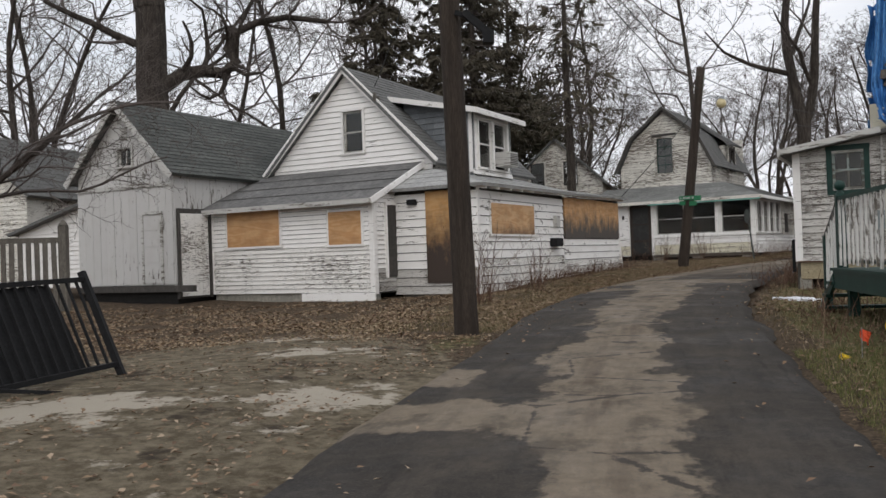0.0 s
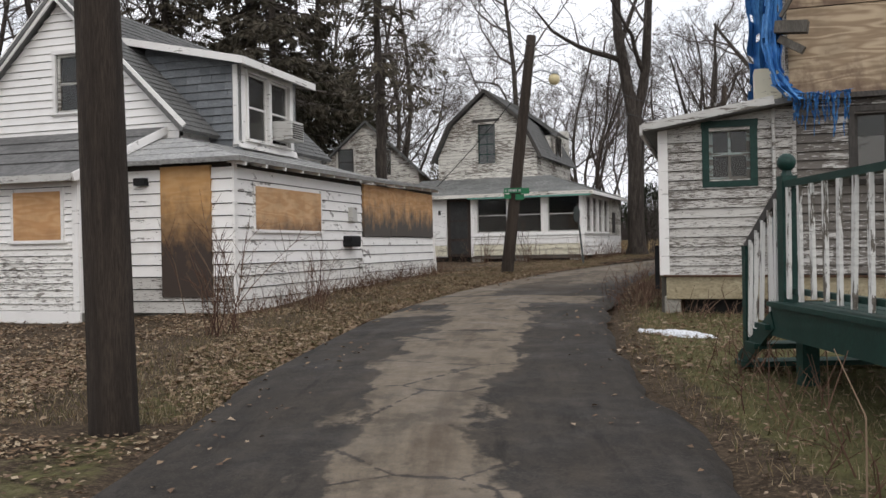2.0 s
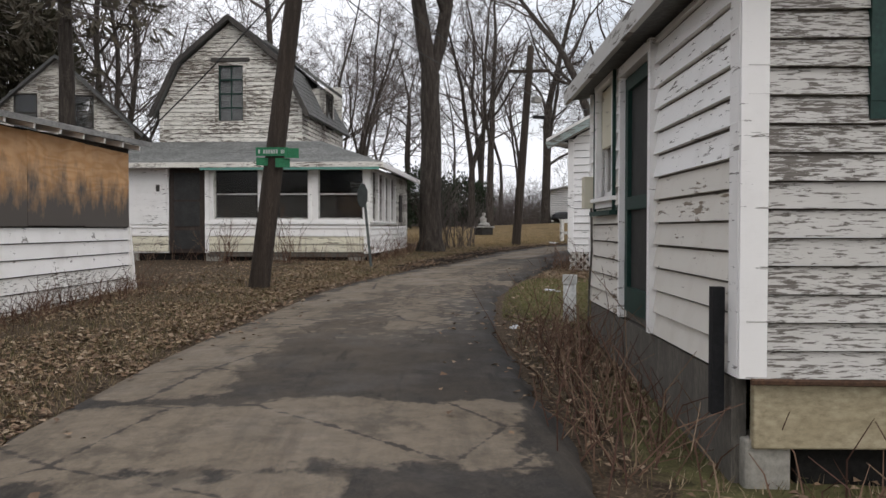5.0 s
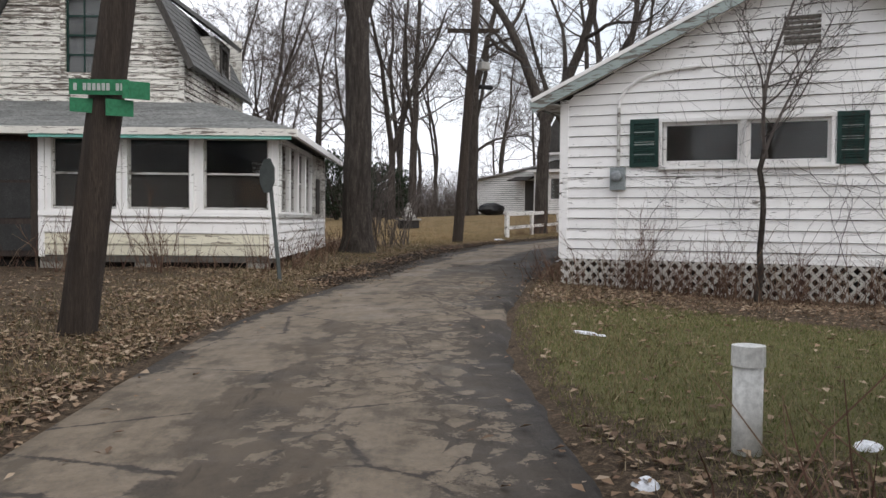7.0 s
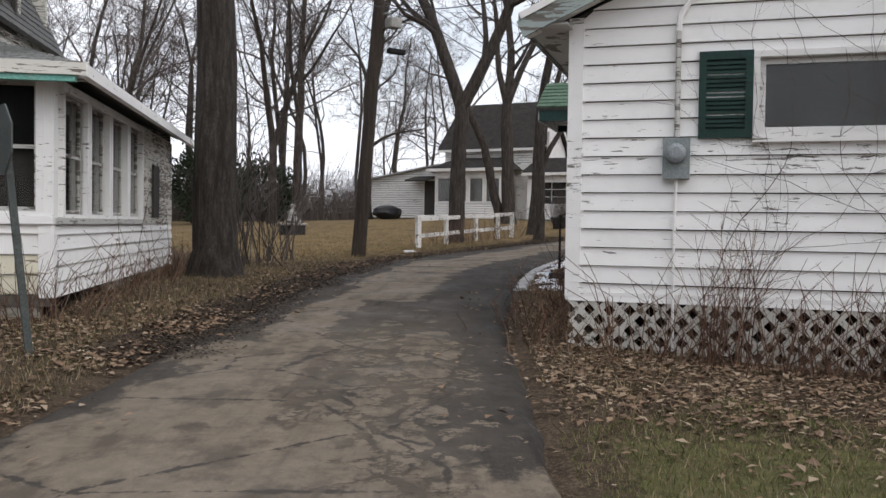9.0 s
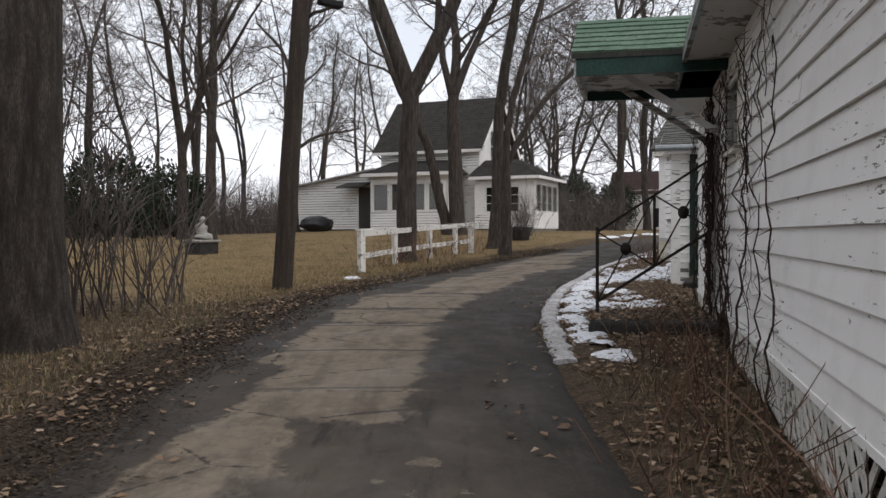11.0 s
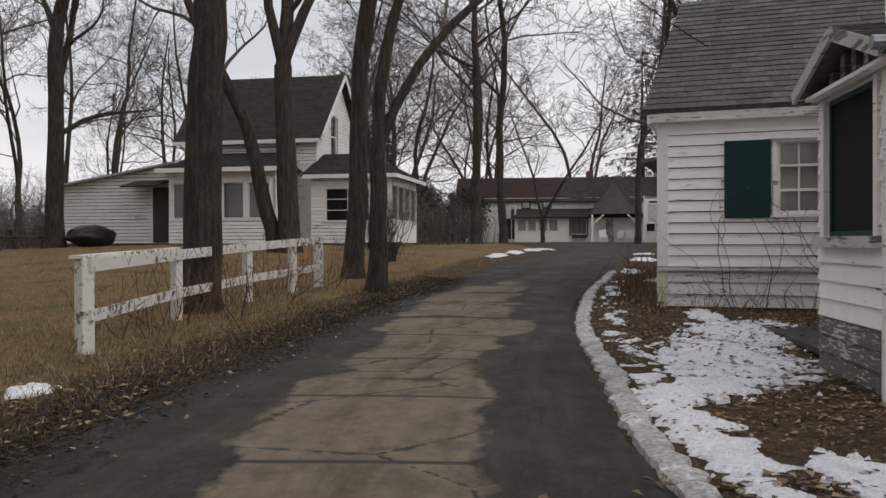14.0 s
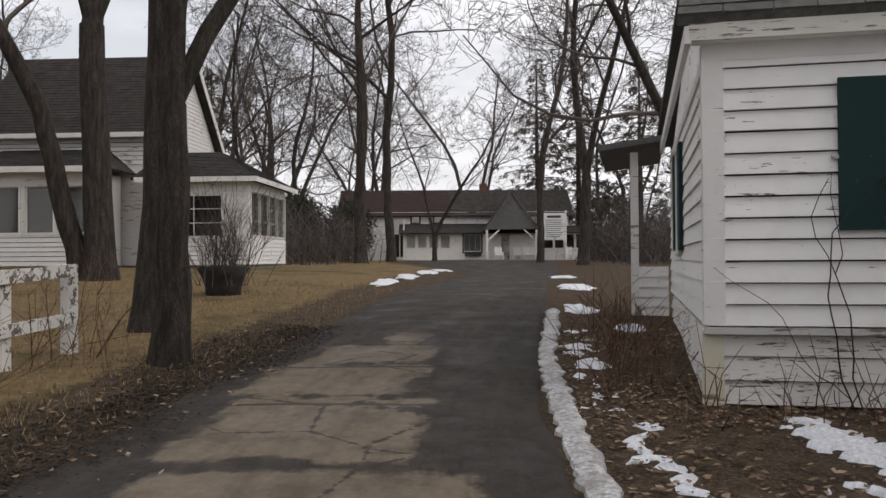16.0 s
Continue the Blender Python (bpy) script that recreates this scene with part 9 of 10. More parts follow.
def stop_sign():
    ob = thing("stop_sign", 10.85, 31.7, g0(10.85, 31.7), 0, "grey back edge of a stop sign on a leaning post", "sign")
    part("post", bar((0, 0, -0.2), (-0.17, 0.05, 1.6), 0.05, 0.035), M_SIGNBACK, ob)
    d = Vector((-0.07, 0.998, 0)).normalized()
    c = Vector((-0.2, 0.06, 1.57))
    n = Vector((d.y, -d.x, 0))
    v = []
    for s in (-0.006, 0.006):
        for k in range(8):
            t = radians(22.5 + 45 * k)
            v.append(tuple(c + d * math.cos(t) * 0.27 + Vector((0, 0, math.sin(t) * 0.27)) + n * s))
    part("plate", (v, [tuple(range(8))[::-1], tuple(range(8, 16))] + [(k, (k + 1) % 8, 8 + (k + 1) % 8, 8 + k) for k in range(8)]), M_SIGNBACK, ob)


stop_sign()


# ---- deck with railing ----
def deck():
    ax = Vector((-0.18, -0.984, 0))
    ob = thing("deck", 5.41, 11.52, g0(5.41, 11.52), 0, "green-painted deck with chipped white balusters and short steps", "deck")
    zb = ob.matrix_world.translation.z
    r = Vector((0.984, -0.18, 0))
    def P(a, b, z):
        p = ax * a + r * b
        return Vector((p.x, p.y, z - zb))
    L, D, zt = 6.4, 2.6, 0.7
    def slab(a0, a1, b0, b1, z0, z1):
        return [tuple(P(a, b, z)) for z in (z0, z1) for a, b in ((a0, b0), (a0, b1), (a1, b1), (a1, b0))], list(BOXF)
    for k in range(17):
        part("floor_plank", slab(-0.02, L, 0.02 + k * 0.152, 0.16 + k * 0.152, zt - 0.035, zt), M_GREEN, ob)
    part("rim_board", slab(0, L, -0.04, 0.0, zt - 0.25, zt - 0.03), M_GREEN, ob)
    part("rim_board", slab(-0.05, 0.0, -0.04, D, zt - 0.25, zt - 0.03), M_GREEN, ob)
    part("rim_cap", slab(-0.04, L, -0.075, 0.02, zt - 0.03, zt + 0.005), M_GREEN, ob)
    part("joist", slab(0.2, L, 0.3, 0.36, zt - 0.3, zt - 0.1), M_GREYWOOD, ob)
    for a, b in ((0.15, 0.15), (2.2, 0.15), (4.4, 0.15), (0.15, 2.2), (2.2, 2.2), (6.2, 0.15)):
        part("leg", slab(a - 0.06, a + 0.06, b - 0.06, b + 0.06, -0.05, zt - 0.2), M_GREYTRIM if a > 1 else M_GREEN, ob)
    # railing
    for a in (0.06, 2.4, 4.8):
        po = part("post", slab(a - 0.055, a + 0.055, 0.0, 0.11, zt, zt + 0.93), M_GREEN, ob)
        bm = bmesh.new()
        bmesh.ops.create_uvsphere(bm, u_segments=14, v_segments=9, radius=0.068, matrix=Matrix.Translation(P(a, 0.055, zt + 1.03)))
        part("ball_finial", bm, M_GREEN, po, smooth=True)
        part("collar", tube([P(a, 0.055, zt + 0.93), P(a, 0.055, zt + 0.97)], [0.045, 0.03], 10), M_GREEN, po)
    part("handrail", slab(0.0, L, 0.01, 0.1, zt + 0.84, zt + 0.89), M_GREEN, ob)
    part("bottom_rail", slab(0.0, L, 0.03, 0.08, zt + 0.07, zt + 0.11), M_GREEN, ob)
    rng = random.Random(4)
    a = 0.2
    while a < L:
        t = rng.gauss(0, 0.02)
        q0, q1 = P(a + t, 0.005, zt + rng.uniform(0.02, 0.06)), P(a - t, 0.012, zt + 0.84)
        part("baluster", bar(q0, q1, 0.024, 0.045, spin=radians(10.4)), M_PICKETWHITE, ob)
        a += 0.205
    # steps at the end
    for k in range(3):
        z = zt - 0.17 * (k + 1)
        part("tread", slab(-0.24 * (k + 1) - 0.02, -0.24 * k - 0.03, -0.09, 1.1, z - 0.04, z), M_GREEN, ob)
    st = [P(0, -0.03, zt - 0.03), P(-0.76, -0.03, 0.22)]
    part("stringer", bar(st[0] + Vector((0, 0, -0.1)), st[1] + Vector((0, 0, -0.06)), 0.04, 0.14), M_GREEN, ob)
    part("newel", slab(-0.8, -0.72, 0.0, 0.09, 0.1, 1.12), M_GREEN, ob)
    part("stair_rail", bar(P(0.03, 0.05, zt + 0.86), P(-0.8, 0.05, 1.1), 0.05, 0.08), M_DARKBOARD, ob)
    for k in range(5):
        f = 0.12 + k * 0.18
        lean = rng.uniform(-0.05, 0.05)
        part("baluster", bar(P(-0.78 * f + lean, 0.02, zt - 0.45 * f + 0.05), P(-0.78 * f, 0.03, zt + 0.82 - 0.42 * f), 0.024, 0.045, spin=radians(10.4)), M_PICKETWHITE, ob)


deck()


def marker_flag(x, y, material, label, h=0.32):
    ob = thing("marker_flag", x, y, g0(x, y), 30, label, "flag", "marker flags")
    part("wire_stem", tube([(0, 0, -0.05), (0.01, 0, h)], [0.003, 0.003], 5), M_METAL, ob)
    v, f = [], []
    for i in range(5):
        for j in range(4):
            v.append((0.01 + i * 0.026, 0.025 * math.sin(i * 1.4 + j), h - j * 0.036 - i * 0.014))
            if i and j:
                n = i * 4 + j
                f.append((n - 5, n - 1, n, n - 4))
    part("cloth", (v, f), material, ob)


marker_flag(4.1, 7.9, M_ORANGE, "crumpled orange marker flag in the grass", 0.25)
marker_flag(3.88, 7.8, M_YELLOW, "yellow marker flag lying in the grass", 0.07)
marker_flag(4.5, 8.3, M_YELLOW, "yellow marker flag under the deck", 0.26)


# ---- metal gate panel and wooden railing by the yard ----
def fence_panel():
    ob = thing("metal_fence_panel", -2.45, 8.38, g0(-2.45, 8.38), 0, "black metal fence panel leaning over by the yard", "fence")
    d = Vector((-0.29, -0.957, -0.02))
    up = Vector((-0.33, 0.02, 0.88))
    def P(a, h):
        p = d * a + up * h
        return Vector((p.x, p.y, p.z + 0.02))
    for h in (0.08, 0.98):
        part("rail", bar(P(0, h), P(2.9, h), 0.045), M_BLACK, ob)
    for a in (0.0, 2.9):
        part("post", bar(P(a, -0.05), P(a, 1.06), 0.06), M_BLACK, ob)
    for k in range(23):
        part("bar", bar(P(0.12 + k * 0.12, 0.06), P(0.12 + k * 0.12, 1.0), 0.022), M_BLACK, ob)
    away = d.cross(up).normalized() * 0.03
    corners = [P(a, h) for a, h in ((0.36, 0.1), (2.9, 0.1), (2.9, 0.96), (0.42, 0.96))]
    part("mesh_sheet", ([tuple(p + away) for p in corners] + [tuple(p + away * 1.3) for p in corners], list(BOXF)), M_BLACK, ob, "black backing sheet")
    part("foot_bar", bar(P(1.5, 0.1), P(1.2, -0.02) + Vector((0.35, 0.1, 0)), 0.03), M_BLACK, ob)


fence_panel()


def yard_railing():
    ob = thing("wooden_railing", -6.3, 15.4, 0.3, 0, "grey weathered wooden railing with a capped post", "railing")
    d = Vector((-0.97, -0.24, 0))
    part("post", soft_box(-0.07, 0.07, -0.07, 0.07, 0.0, 1.5, 0.01), M_GREYWOOD, ob)
    part("post_cap", tube([(0, 0, 1.5), (0, 0, 1.53), (0, 0, 1.6)], [0.11, 0.1, 0.02], 4), M_GREYWOOD, ob)
    for z in (0.18, 1.25):
        part("rail", bar((0, 0, z), tuple(d * 3.4 + Vector((0, 0, z))), 0.05, 0.09), M_GREYWOOD, ob)
    rng = random.Random(2)
    for k in range(24):
        p = d * (0.15 + k * 0.135)
        part("picket", bar((p.x + rng.gauss(0, 0.01), p.y - 0.04, 0.05), (p.x, p.y - 0.04, 1.22), 0.085, 0.02), M_GREYWOOD, ob)


yard_railing()


# ---- white fence on the lawn ----
def white_fence():
    ob = thing("white_fence", 23.62, 43.4, g0(23.62, 43.4), 0, "worn white post-and-rail fence with crooked posts", "fence")
    z0 = ob.matrix_world.translation.z
    posts = [(0, 0, 0.065, 0.0), (2.2, 1.45, 0.055, 0.03), (4.2, 2.35, 0.055, 0.05), (5.55, 2.75, 0.055, -0.04), (6.5, 3.05, 0.06, 0.06)]
    tops = []
    for x, y, w, ln in posts:
        g = g0(23.62 + x, 43.4 + y) - z0
        part("post", soft_box(x - w, x + w, y - w, y + w, g - 0.1, g + 0.86, 0.012), M_FENCEWHITE, ob)
        tops.append(Vector((x, y - w - 0.02, g)))
    for a, b in zip(tops[:-1], tops[1:]):
        part("rail", bar(a + Vector((0, 0, 0.8)), b + Vector((0, 0, 0.8)), 0.032, 0.12), M_FENCEWHITE, ob)
        part("rail", bar(a + Vector((0, 0, 0.34)), b + Vector((0, 0, 0.34)), 0.032, 0.11), M_FENCEWHITE, ob)
    part("cap_rail", bar(tops[0] + Vector((-0.1, 0.06, 0.875)), tops[1] + Vector((0, 0.06, 0.875)), 0.13, 0.03), M_FENCEWHITE, ob)


white_fence()


# ---- lawn things ----
def statue():
    x, y = 25.8, 53.9
    zg = g0(x, y)
    st = thing("stone_plinth", x, y, zg, 20, "dark stone block under a garden statue", "plinth")
    part("block", soft_box(-0.42, 0.42, -0.3, 0.3, -0.05, 0.36, 0.03), M_DARKSTONE, st)
    part("slab", soft_box(-0.5, 0.5, -0.36, 0.36, 0.36, 0.44, 0.03), M_STONE, st)
    prof = [(0.3, 0), (0.33, 0.06), (0.3, 0.14), (0.16, 0.2), (0.18, 0.34), (0.2, 0.42), (0.09, 0.5), (0.07, 0.54), (0.1, 0.6), (0.1, 0.67), (0.03, 0.73)]
    v, f = tube([(0.02 * math.sin(k), 0, z) for k, (_, z) in enumerate(prof)], [r for r, _ in prof], 14)
    ob = part("garden_statue", (v, f), M_STONE, smooth=True)
    ob.matrix_world = pose(x, y, zg + 0.44)
    tagged(ob, "small pale cast-stone garden statue on its plinth", "statue")


statue()


def lumpy(name, x, y, z, sx, sy, sz, seed, material, label, category):
    bm = bmesh.new()
    bmesh.ops.create_icosphere(bm, subdivisions=4, radius=1.0)
    for v in bm.verts:
        n = 1 + 0.16 * noise.noise(v.co * 2.1 + Vector((seed, 0, 0))) + 0.05 * noise.noise(v.co * 7)
        v.co = Vector((v.co.x * sx * n, v.co.y * sy * n, max(v.co.z * sz * n, -sz * 0.9) + sz * 0.9))
    ob = part(name, bm, material, None, "", True)
    ob.matrix_world = pose(x, y, z)
    return tagged(ob, label, category)


M_COVER = plain("black_vinyl_cover", (0.012, 0.012, 0.013), (0.025, 0.025, 0.027), 3.0, rough=0.35)
gx, gy = hw_pts(39.2, 62.3, -54, [(-2.2, -0.7)])[0]
lumpy("covered_grill", gx, gy, g0(gx, gy), 0.95, 0.42, 0.4, 3, M_COVER, "barbecue under a lumpy black cover", "grill")


def picnic_table(x, y, turn):
    ob = thing("picnic_table", x, y, g0(x, y), turn, "grey weathered wooden picnic table with benches", "table")
    for k in range(4):
        part("top_plank", soft_box(-0.9, 0.9, -0.36 + k * 0.18, -0.2 + k * 0.18, 0.7, 0.74, 0.006), M_GREYWOOD, ob)
    for s in (-1, 1):
        part("bench", soft_box(-0.9, 0.9, s * 0.7 - 0.13, s * 0.7 + 0.13, 0.42, 0.46, 0.006), M_GREYWOOD, ob)
        for e in (-0.65, 0.65):
            part("leg", bar((e, s * 0.2, 0.7), (e, s * 0.6, -0.03), 0.05, 0.09), M_GREYWOOD, ob)
    for e in (-0.65, 0.65):
        part("crossbar", bar((e, -0.8, 0.39), (e, 0.8, 0.39), 0.04, 0.09), M_GREYWOOD, ob)


px, py = hw_pts(39.2, 62.3, -54, [(-4.6, -0.3)])[0]
picnic_table(px, py, -50)


def planter():
    x, y = 36.0, 49.6
    z = g0(x, y)
    prof = [(0.3, -0.05), (0.31, 0.12), (0.37, 0.32), (0.46, 0.46), (0.42, 0.48), (0.34, 0.38)]
    ob = part("planter", tube([(0, 0, h) for _, h in prof], [r for r, _ in prof], 20), M_DARKSTONE, None, "", True)
    ob.matrix_world = pose(x, y, z)
    tagged(ob, "dark round planter tub beside the lane", "planter")


planter()

# vent pipe
pv = thing("vent_pipe", 9.52, 22.28, g0(9.52, 22.28), 0, "white plastic standpipe with a cap on the grass", "pipe")
part("pipe", tube([(0, 0, -0.1), (0, 0, 0.45)], [0.072, 0.072], 20), M_PVC, pv, smooth=True)
part("cap", tube([(0, 0, 0.43), (0, 0, 0.53)], [0.082, 0.08], 20), M_PVC, pv)


def iron_railing():
    (x0, y0), w = hw_pts(14.86, 30.08, -57, [(-1.24, 6.85), (-0.04, 6.95)])
    ob = thing("iron_railing", x0, y0, 0.71, 0, "blackened iron step railing with crossed bars and rosettes", "railing")
    e = Vector((w[0] - x0, w[1] - y0, 0))
    part("post", bar((0, 0, -0.1), (0, 0, 1.04), 0.026), M_IRON, ob)
    lo, hi = (0.24, 0.77), (0.99, 0.78)
    part("rail", bar((0, 0, hi[0]), tuple(e + Vector((0, 0, sum(hi)))), 0.026), M_IRON, ob)
    part("rail", bar((0, 0, lo[0]), tuple(e + Vector((0, 0, sum(lo)))), 0.03), M_IRON, ob)
    n = 2
    for k in range(n):
        a, b = e * (k / n), e * ((k + 1) / n)
        za, zb = lo[0] + lo[1] * k / n, lo[0] + lo[1] * (k + 1) / n
        ha, hb = hi[0] + hi[1] * k / n, hi[0] + hi[1] * (k + 1) / n
        part("upright", bar(tuple(b + Vector((0, 0, zb))), tuple(b + Vector((0, 0, hb))), 0.022), M_IRON, ob)
        part("cross_bar", bar(tuple(a + Vector((0, 0, za))), tuple(b + Vector((0, 0, hb))), 0.016), M_IRON, ob)
        part("cross_bar", bar(tuple(a + Vector((0, 0, ha))), tuple(b + Vector((0, 0, zb))), 0.016), M_IRON, ob)
        bm = bmesh.new()
        bmesh.ops.create_icosphere(bm, subdivisions=2, radius=0.06, matrix=Matrix.Translation((a + b) / 2 + Vector((0, 0, (za + hb + zb + ha) / 4))) @ Matrix.Diagonal((1, 1, 1.2, 1)))
        part("rosette", bm, M_IRON, ob)


iron_railing()


# ---- notice board and chairs before the end building ----
def notice_board():
    x, y = hw_pts(81, 70, -62, [(9.9, -2.2)])[0]
    ob = thing("notice_board", x, y, g0(x, y), -62, "white notice board with dark unreadable lines on two posts", "sign")
    part("board", soft_box(-0.8, 0.8, -0.04, 0.04, 1.45, 3.4, 0.02), M_PAINT_CLEAN, ob)
    for s in (-0.86, 0.86):
        part("post", soft_box(s - 0.05, s + 0.05, -0.05, 0.05, -0.1, 3.6, 0.01), M_PAINT_CLEAN, ob)
    part("heading", box(-0.5, 0.5, -0.05, -0.042, 3.05, 3.22), M_DARKBOARD, ob, "dark unreadable heading")
    for k in range(9):
        part("text_line", box(-0.6, 0.6 - 0.1 * (k % 3), -0.05, -0.042, 2.86 - k * 0.15, 2.92 - k * 0.15), M_METERBOX, ob, "grey unreadable line")


notice_board()


def garden_chair(x, y, turn, first_one=None):
    m = pose(x, y, g0(x, y), 0, 0, turn)
    if first_one:
        return copy_thing(first_one, m)
    ob = thing("garden_chair", x, y, g0(x, y), turn, "white slatted wooden garden chair", "chair", "chairs before the long building")
    for k in range(4):
        part("seat_slat", soft_box(-0.27, 0.27, -0.25 + k * 0.12, -0.15 + k * 0.12, 0.38, 0.41, 0.006), M_PAINT_CLEAN, ob)
        part("back_slat", bar((-0.21 + k * 0.14, 0.24, 0.36), (-0.21 + k * 0.14, 0.4, 0.98), 0.1, 0.02), M_PAINT_CLEAN, ob)
    for sx_ in (-0.29, 0.29):
        part("leg", soft_box(sx_ - 0.03, sx_ + 0.03, -0.27, -0.2, -0.02, 0.58, 0.006), M_PAINT_CLEAN, ob)
        part("leg", soft_box(sx_ - 0.03, sx_ + 0.03, 0.2, 0.27, -0.02, 0.58, 0.006), M_PAINT_CLEAN, ob)
        part("arm", soft_box(sx_ - 0.06, sx_ + 0.06, -0.3, 0.3, 0.58, 0.61, 0.006), M_PAINT_CLEAN, ob)
    return ob


base_chair = None
for u, v, t in ((5.9, -2.4, -60), (7.4, -0.9, -62), (8.1, -1.0, -58), (8.6, -1.3, -70), (11.2, -1.0, -60)):
    x, y = hw_pts(81, 70, -62, [(u, v)])[0]
    c = garden_chair(x, y, t, base_chair)
    base_chair = base_chair or c

# ---- kerb, snow, leaves and grass ----
ALONG = np.r_[0, np.cumsum(np.hypot(*np.diff(MID[:, :2], axis=0).T))]


def lane_place(s, c):
    """World place at s metres along the lane, c metres to its right."""
    x, y = np.interp(s, ALONG, MID[:, 0]), np.interp(s, ALONG, MID[:, 1])
    x1, y1 = np.interp(s + 0.3, ALONG, MID[:, 0]), np.interp(s + 0.3, ALONG, MID[:, 1])
    x0, y0 = np.interp(s - 0.3, ALONG, MID[:, 0]), np.interp(s - 0.3, ALONG, MID[:, 1])
    n = math.hypot(x1 - x0, y1 - y0)
    return x + (y1 - y0) / n * c, y - (x1 - x0) / n * c


def along_of(x, y):
    return float(ALONG[np.hypot(MID[:, 0] - x, MID[:, 1] - y).argmin()])


def kerb(s0, s1, side, label):
    """A low rounded concrete kerb in cast lengths."""
    rng = random.Random(int(s0))
    ob = tagged(new("kerb"), label, "kerb", kind="structure")
    s = s0
    while s < s1:
        e = min(s + rng.uniform(1.4, 2.0), s1)
        v, f = [], []
        n = 24
        for k in range(n + 1):
            q = s + 0.006 + (e - s - 0.012) * k / n
            hw = float(np.interp(q, ALONG, MID[:, 3]))
            zc = float(np.interp(q, ALONG, MID[:, 2])) + 0.01 * noise.noise(Vector((q, 0, 0)))
            for c, z in ((-0.02, -0.06), (0.0, 0.008), (0.05, 0.022), (0.1, 0.028), (0.16, 0.02), (0.2, -0.06)):
                wob = 0.05 * noise.noise(Vector((q * 0.4, 7, 0))) + (0.06 if c in (0.16, 0.2, -0.02, 0.0) else 0.02) * noise.noise(Vector((q * 6, c * 4, 0)))
                x, y = lane_place(q, side * (hw - 0.02 + c + wob))
                v.append((x, y, zc + z))
            if k:
                a = k * 6
                f += [(a - 6 + j, a - 5 + j, a + 1 + j, a + j) if side < 0 else (a + j, a + 1 + j, a - 5 + j, a - 6 + j) for j in range(5)]
        f += [tuple(range(6)), tuple(range(n * 6 + 5, n * 6 - 1, -1))]
        part("kerb_stone", (v, f), M_KERB, ob)
        s = e
    return ob


kerb(along_of(16.9, 34.9), along_of(36, 44.5), 1, "low weathered concrete kerb crusted with dirty ice")


def snow_field(x0, x1, y0, y1, inside, label, cell=0.045, thr=0.0, seed=0, h=0.035, scale=2.6):
    """Patchy melting snow: a sheet kept where a noise field is high."""
    xs, ys = np.arange(x0, x1, cell), np.arange(y0, y1, cell)
    gx, gy = np.meshgrid(xs, ys)
    base = turf_z(gx.ravel(), gy.ravel()).reshape(gx.shape)
    val = np.zeros(gx.shape)
    for i in range(gx.shape[0]):
        for j in range(gx.shape[1]):
            x, y = gx[i, j], gy[i, j]
            val[i, j] = inside(x, y) + 0.75 * noise.noise(Vector((x * scale, y * scale, seed))) + 0.5 * noise.noise(Vector((x * scale * 2.7, y * scale * 2.7, seed + 4))) + 0.4 * noise.noise(Vector((x * 17, y * 17, seed + 8))) - thr
    idx, verts, faces = {}, [], []

    def corner(i, j):
        if (i, j) not in idx:
            idx[(i, j)] = len(verts)
            verts.append((gx[i, j], gy[i, j], base[i, j] + 0.008 + h * min(1.0, 1.8 * val[i, j]) ** 0.6))
        return idx[(i, j)]

    def edge(p, q):
        key = (p, q) if p < q else (q, p)
        if key not in idx:
            (a, b), (c, d) = key
            t = val[a, b] / (val[a, b] - val[c, d])
            idx[key] = len(verts)
            verts.append((gx[a, b] + (gx[c, d] - gx[a, b]) * t, gy[a, b] + (gy[c, d] - gy[a, b]) * t, base[a, b] + (base[c, d] - base[a, b]) * t - 0.004))
        return idx[key]

    for i in range(gx.shape[0] - 1):
        for j in range(gx.shape[1] - 1):
            ring = [(i, j), (i, j + 1), (i + 1, j + 1), (i + 1, j)]
            up = [val[p] > 0 for p in ring]
            if not any(up):
                continue
            q = []
            for k in range(4):
                if up[k]:
                    q.append(corner(*ring[k]))
                if up[k] != up[(k + 1) % 4]:
                    q.append(edge(ring[k], ring[(k + 1) % 4]))
            if len(q) > 2:
                faces.append(tuple(q))
    if not faces:
        return None
    ob = part("snow_patch", (verts, faces), M_SNOW, None, "", True)
    return tagged(ob, label, "snow", "melting snow", kind="stuff")


def blob(cx, cy, rx, ry, turn=0.0):
    c, s = math.cos(radians(turn)), math.sin(radians(turn))
    return lambda x, y: 0.75 - (((x - cx) * c + (y - cy) * s) / rx) ** 2 - ((-(x - cx) * s + (y - cy) * c) / ry) ** 2


snow_field(5.2, 7.2, 13.3, 16.0, blob(6.16, 14.9, 0.19, 0.62, 24), "long smooth leftover patch of snow on the grass", 0.04, 0.05, 1, 0.05, 1.4)
def patches(*spots):
    fs = [blob(*q) for q in spots]
    return lambda x, y: max(f(x, y) for f in fs)


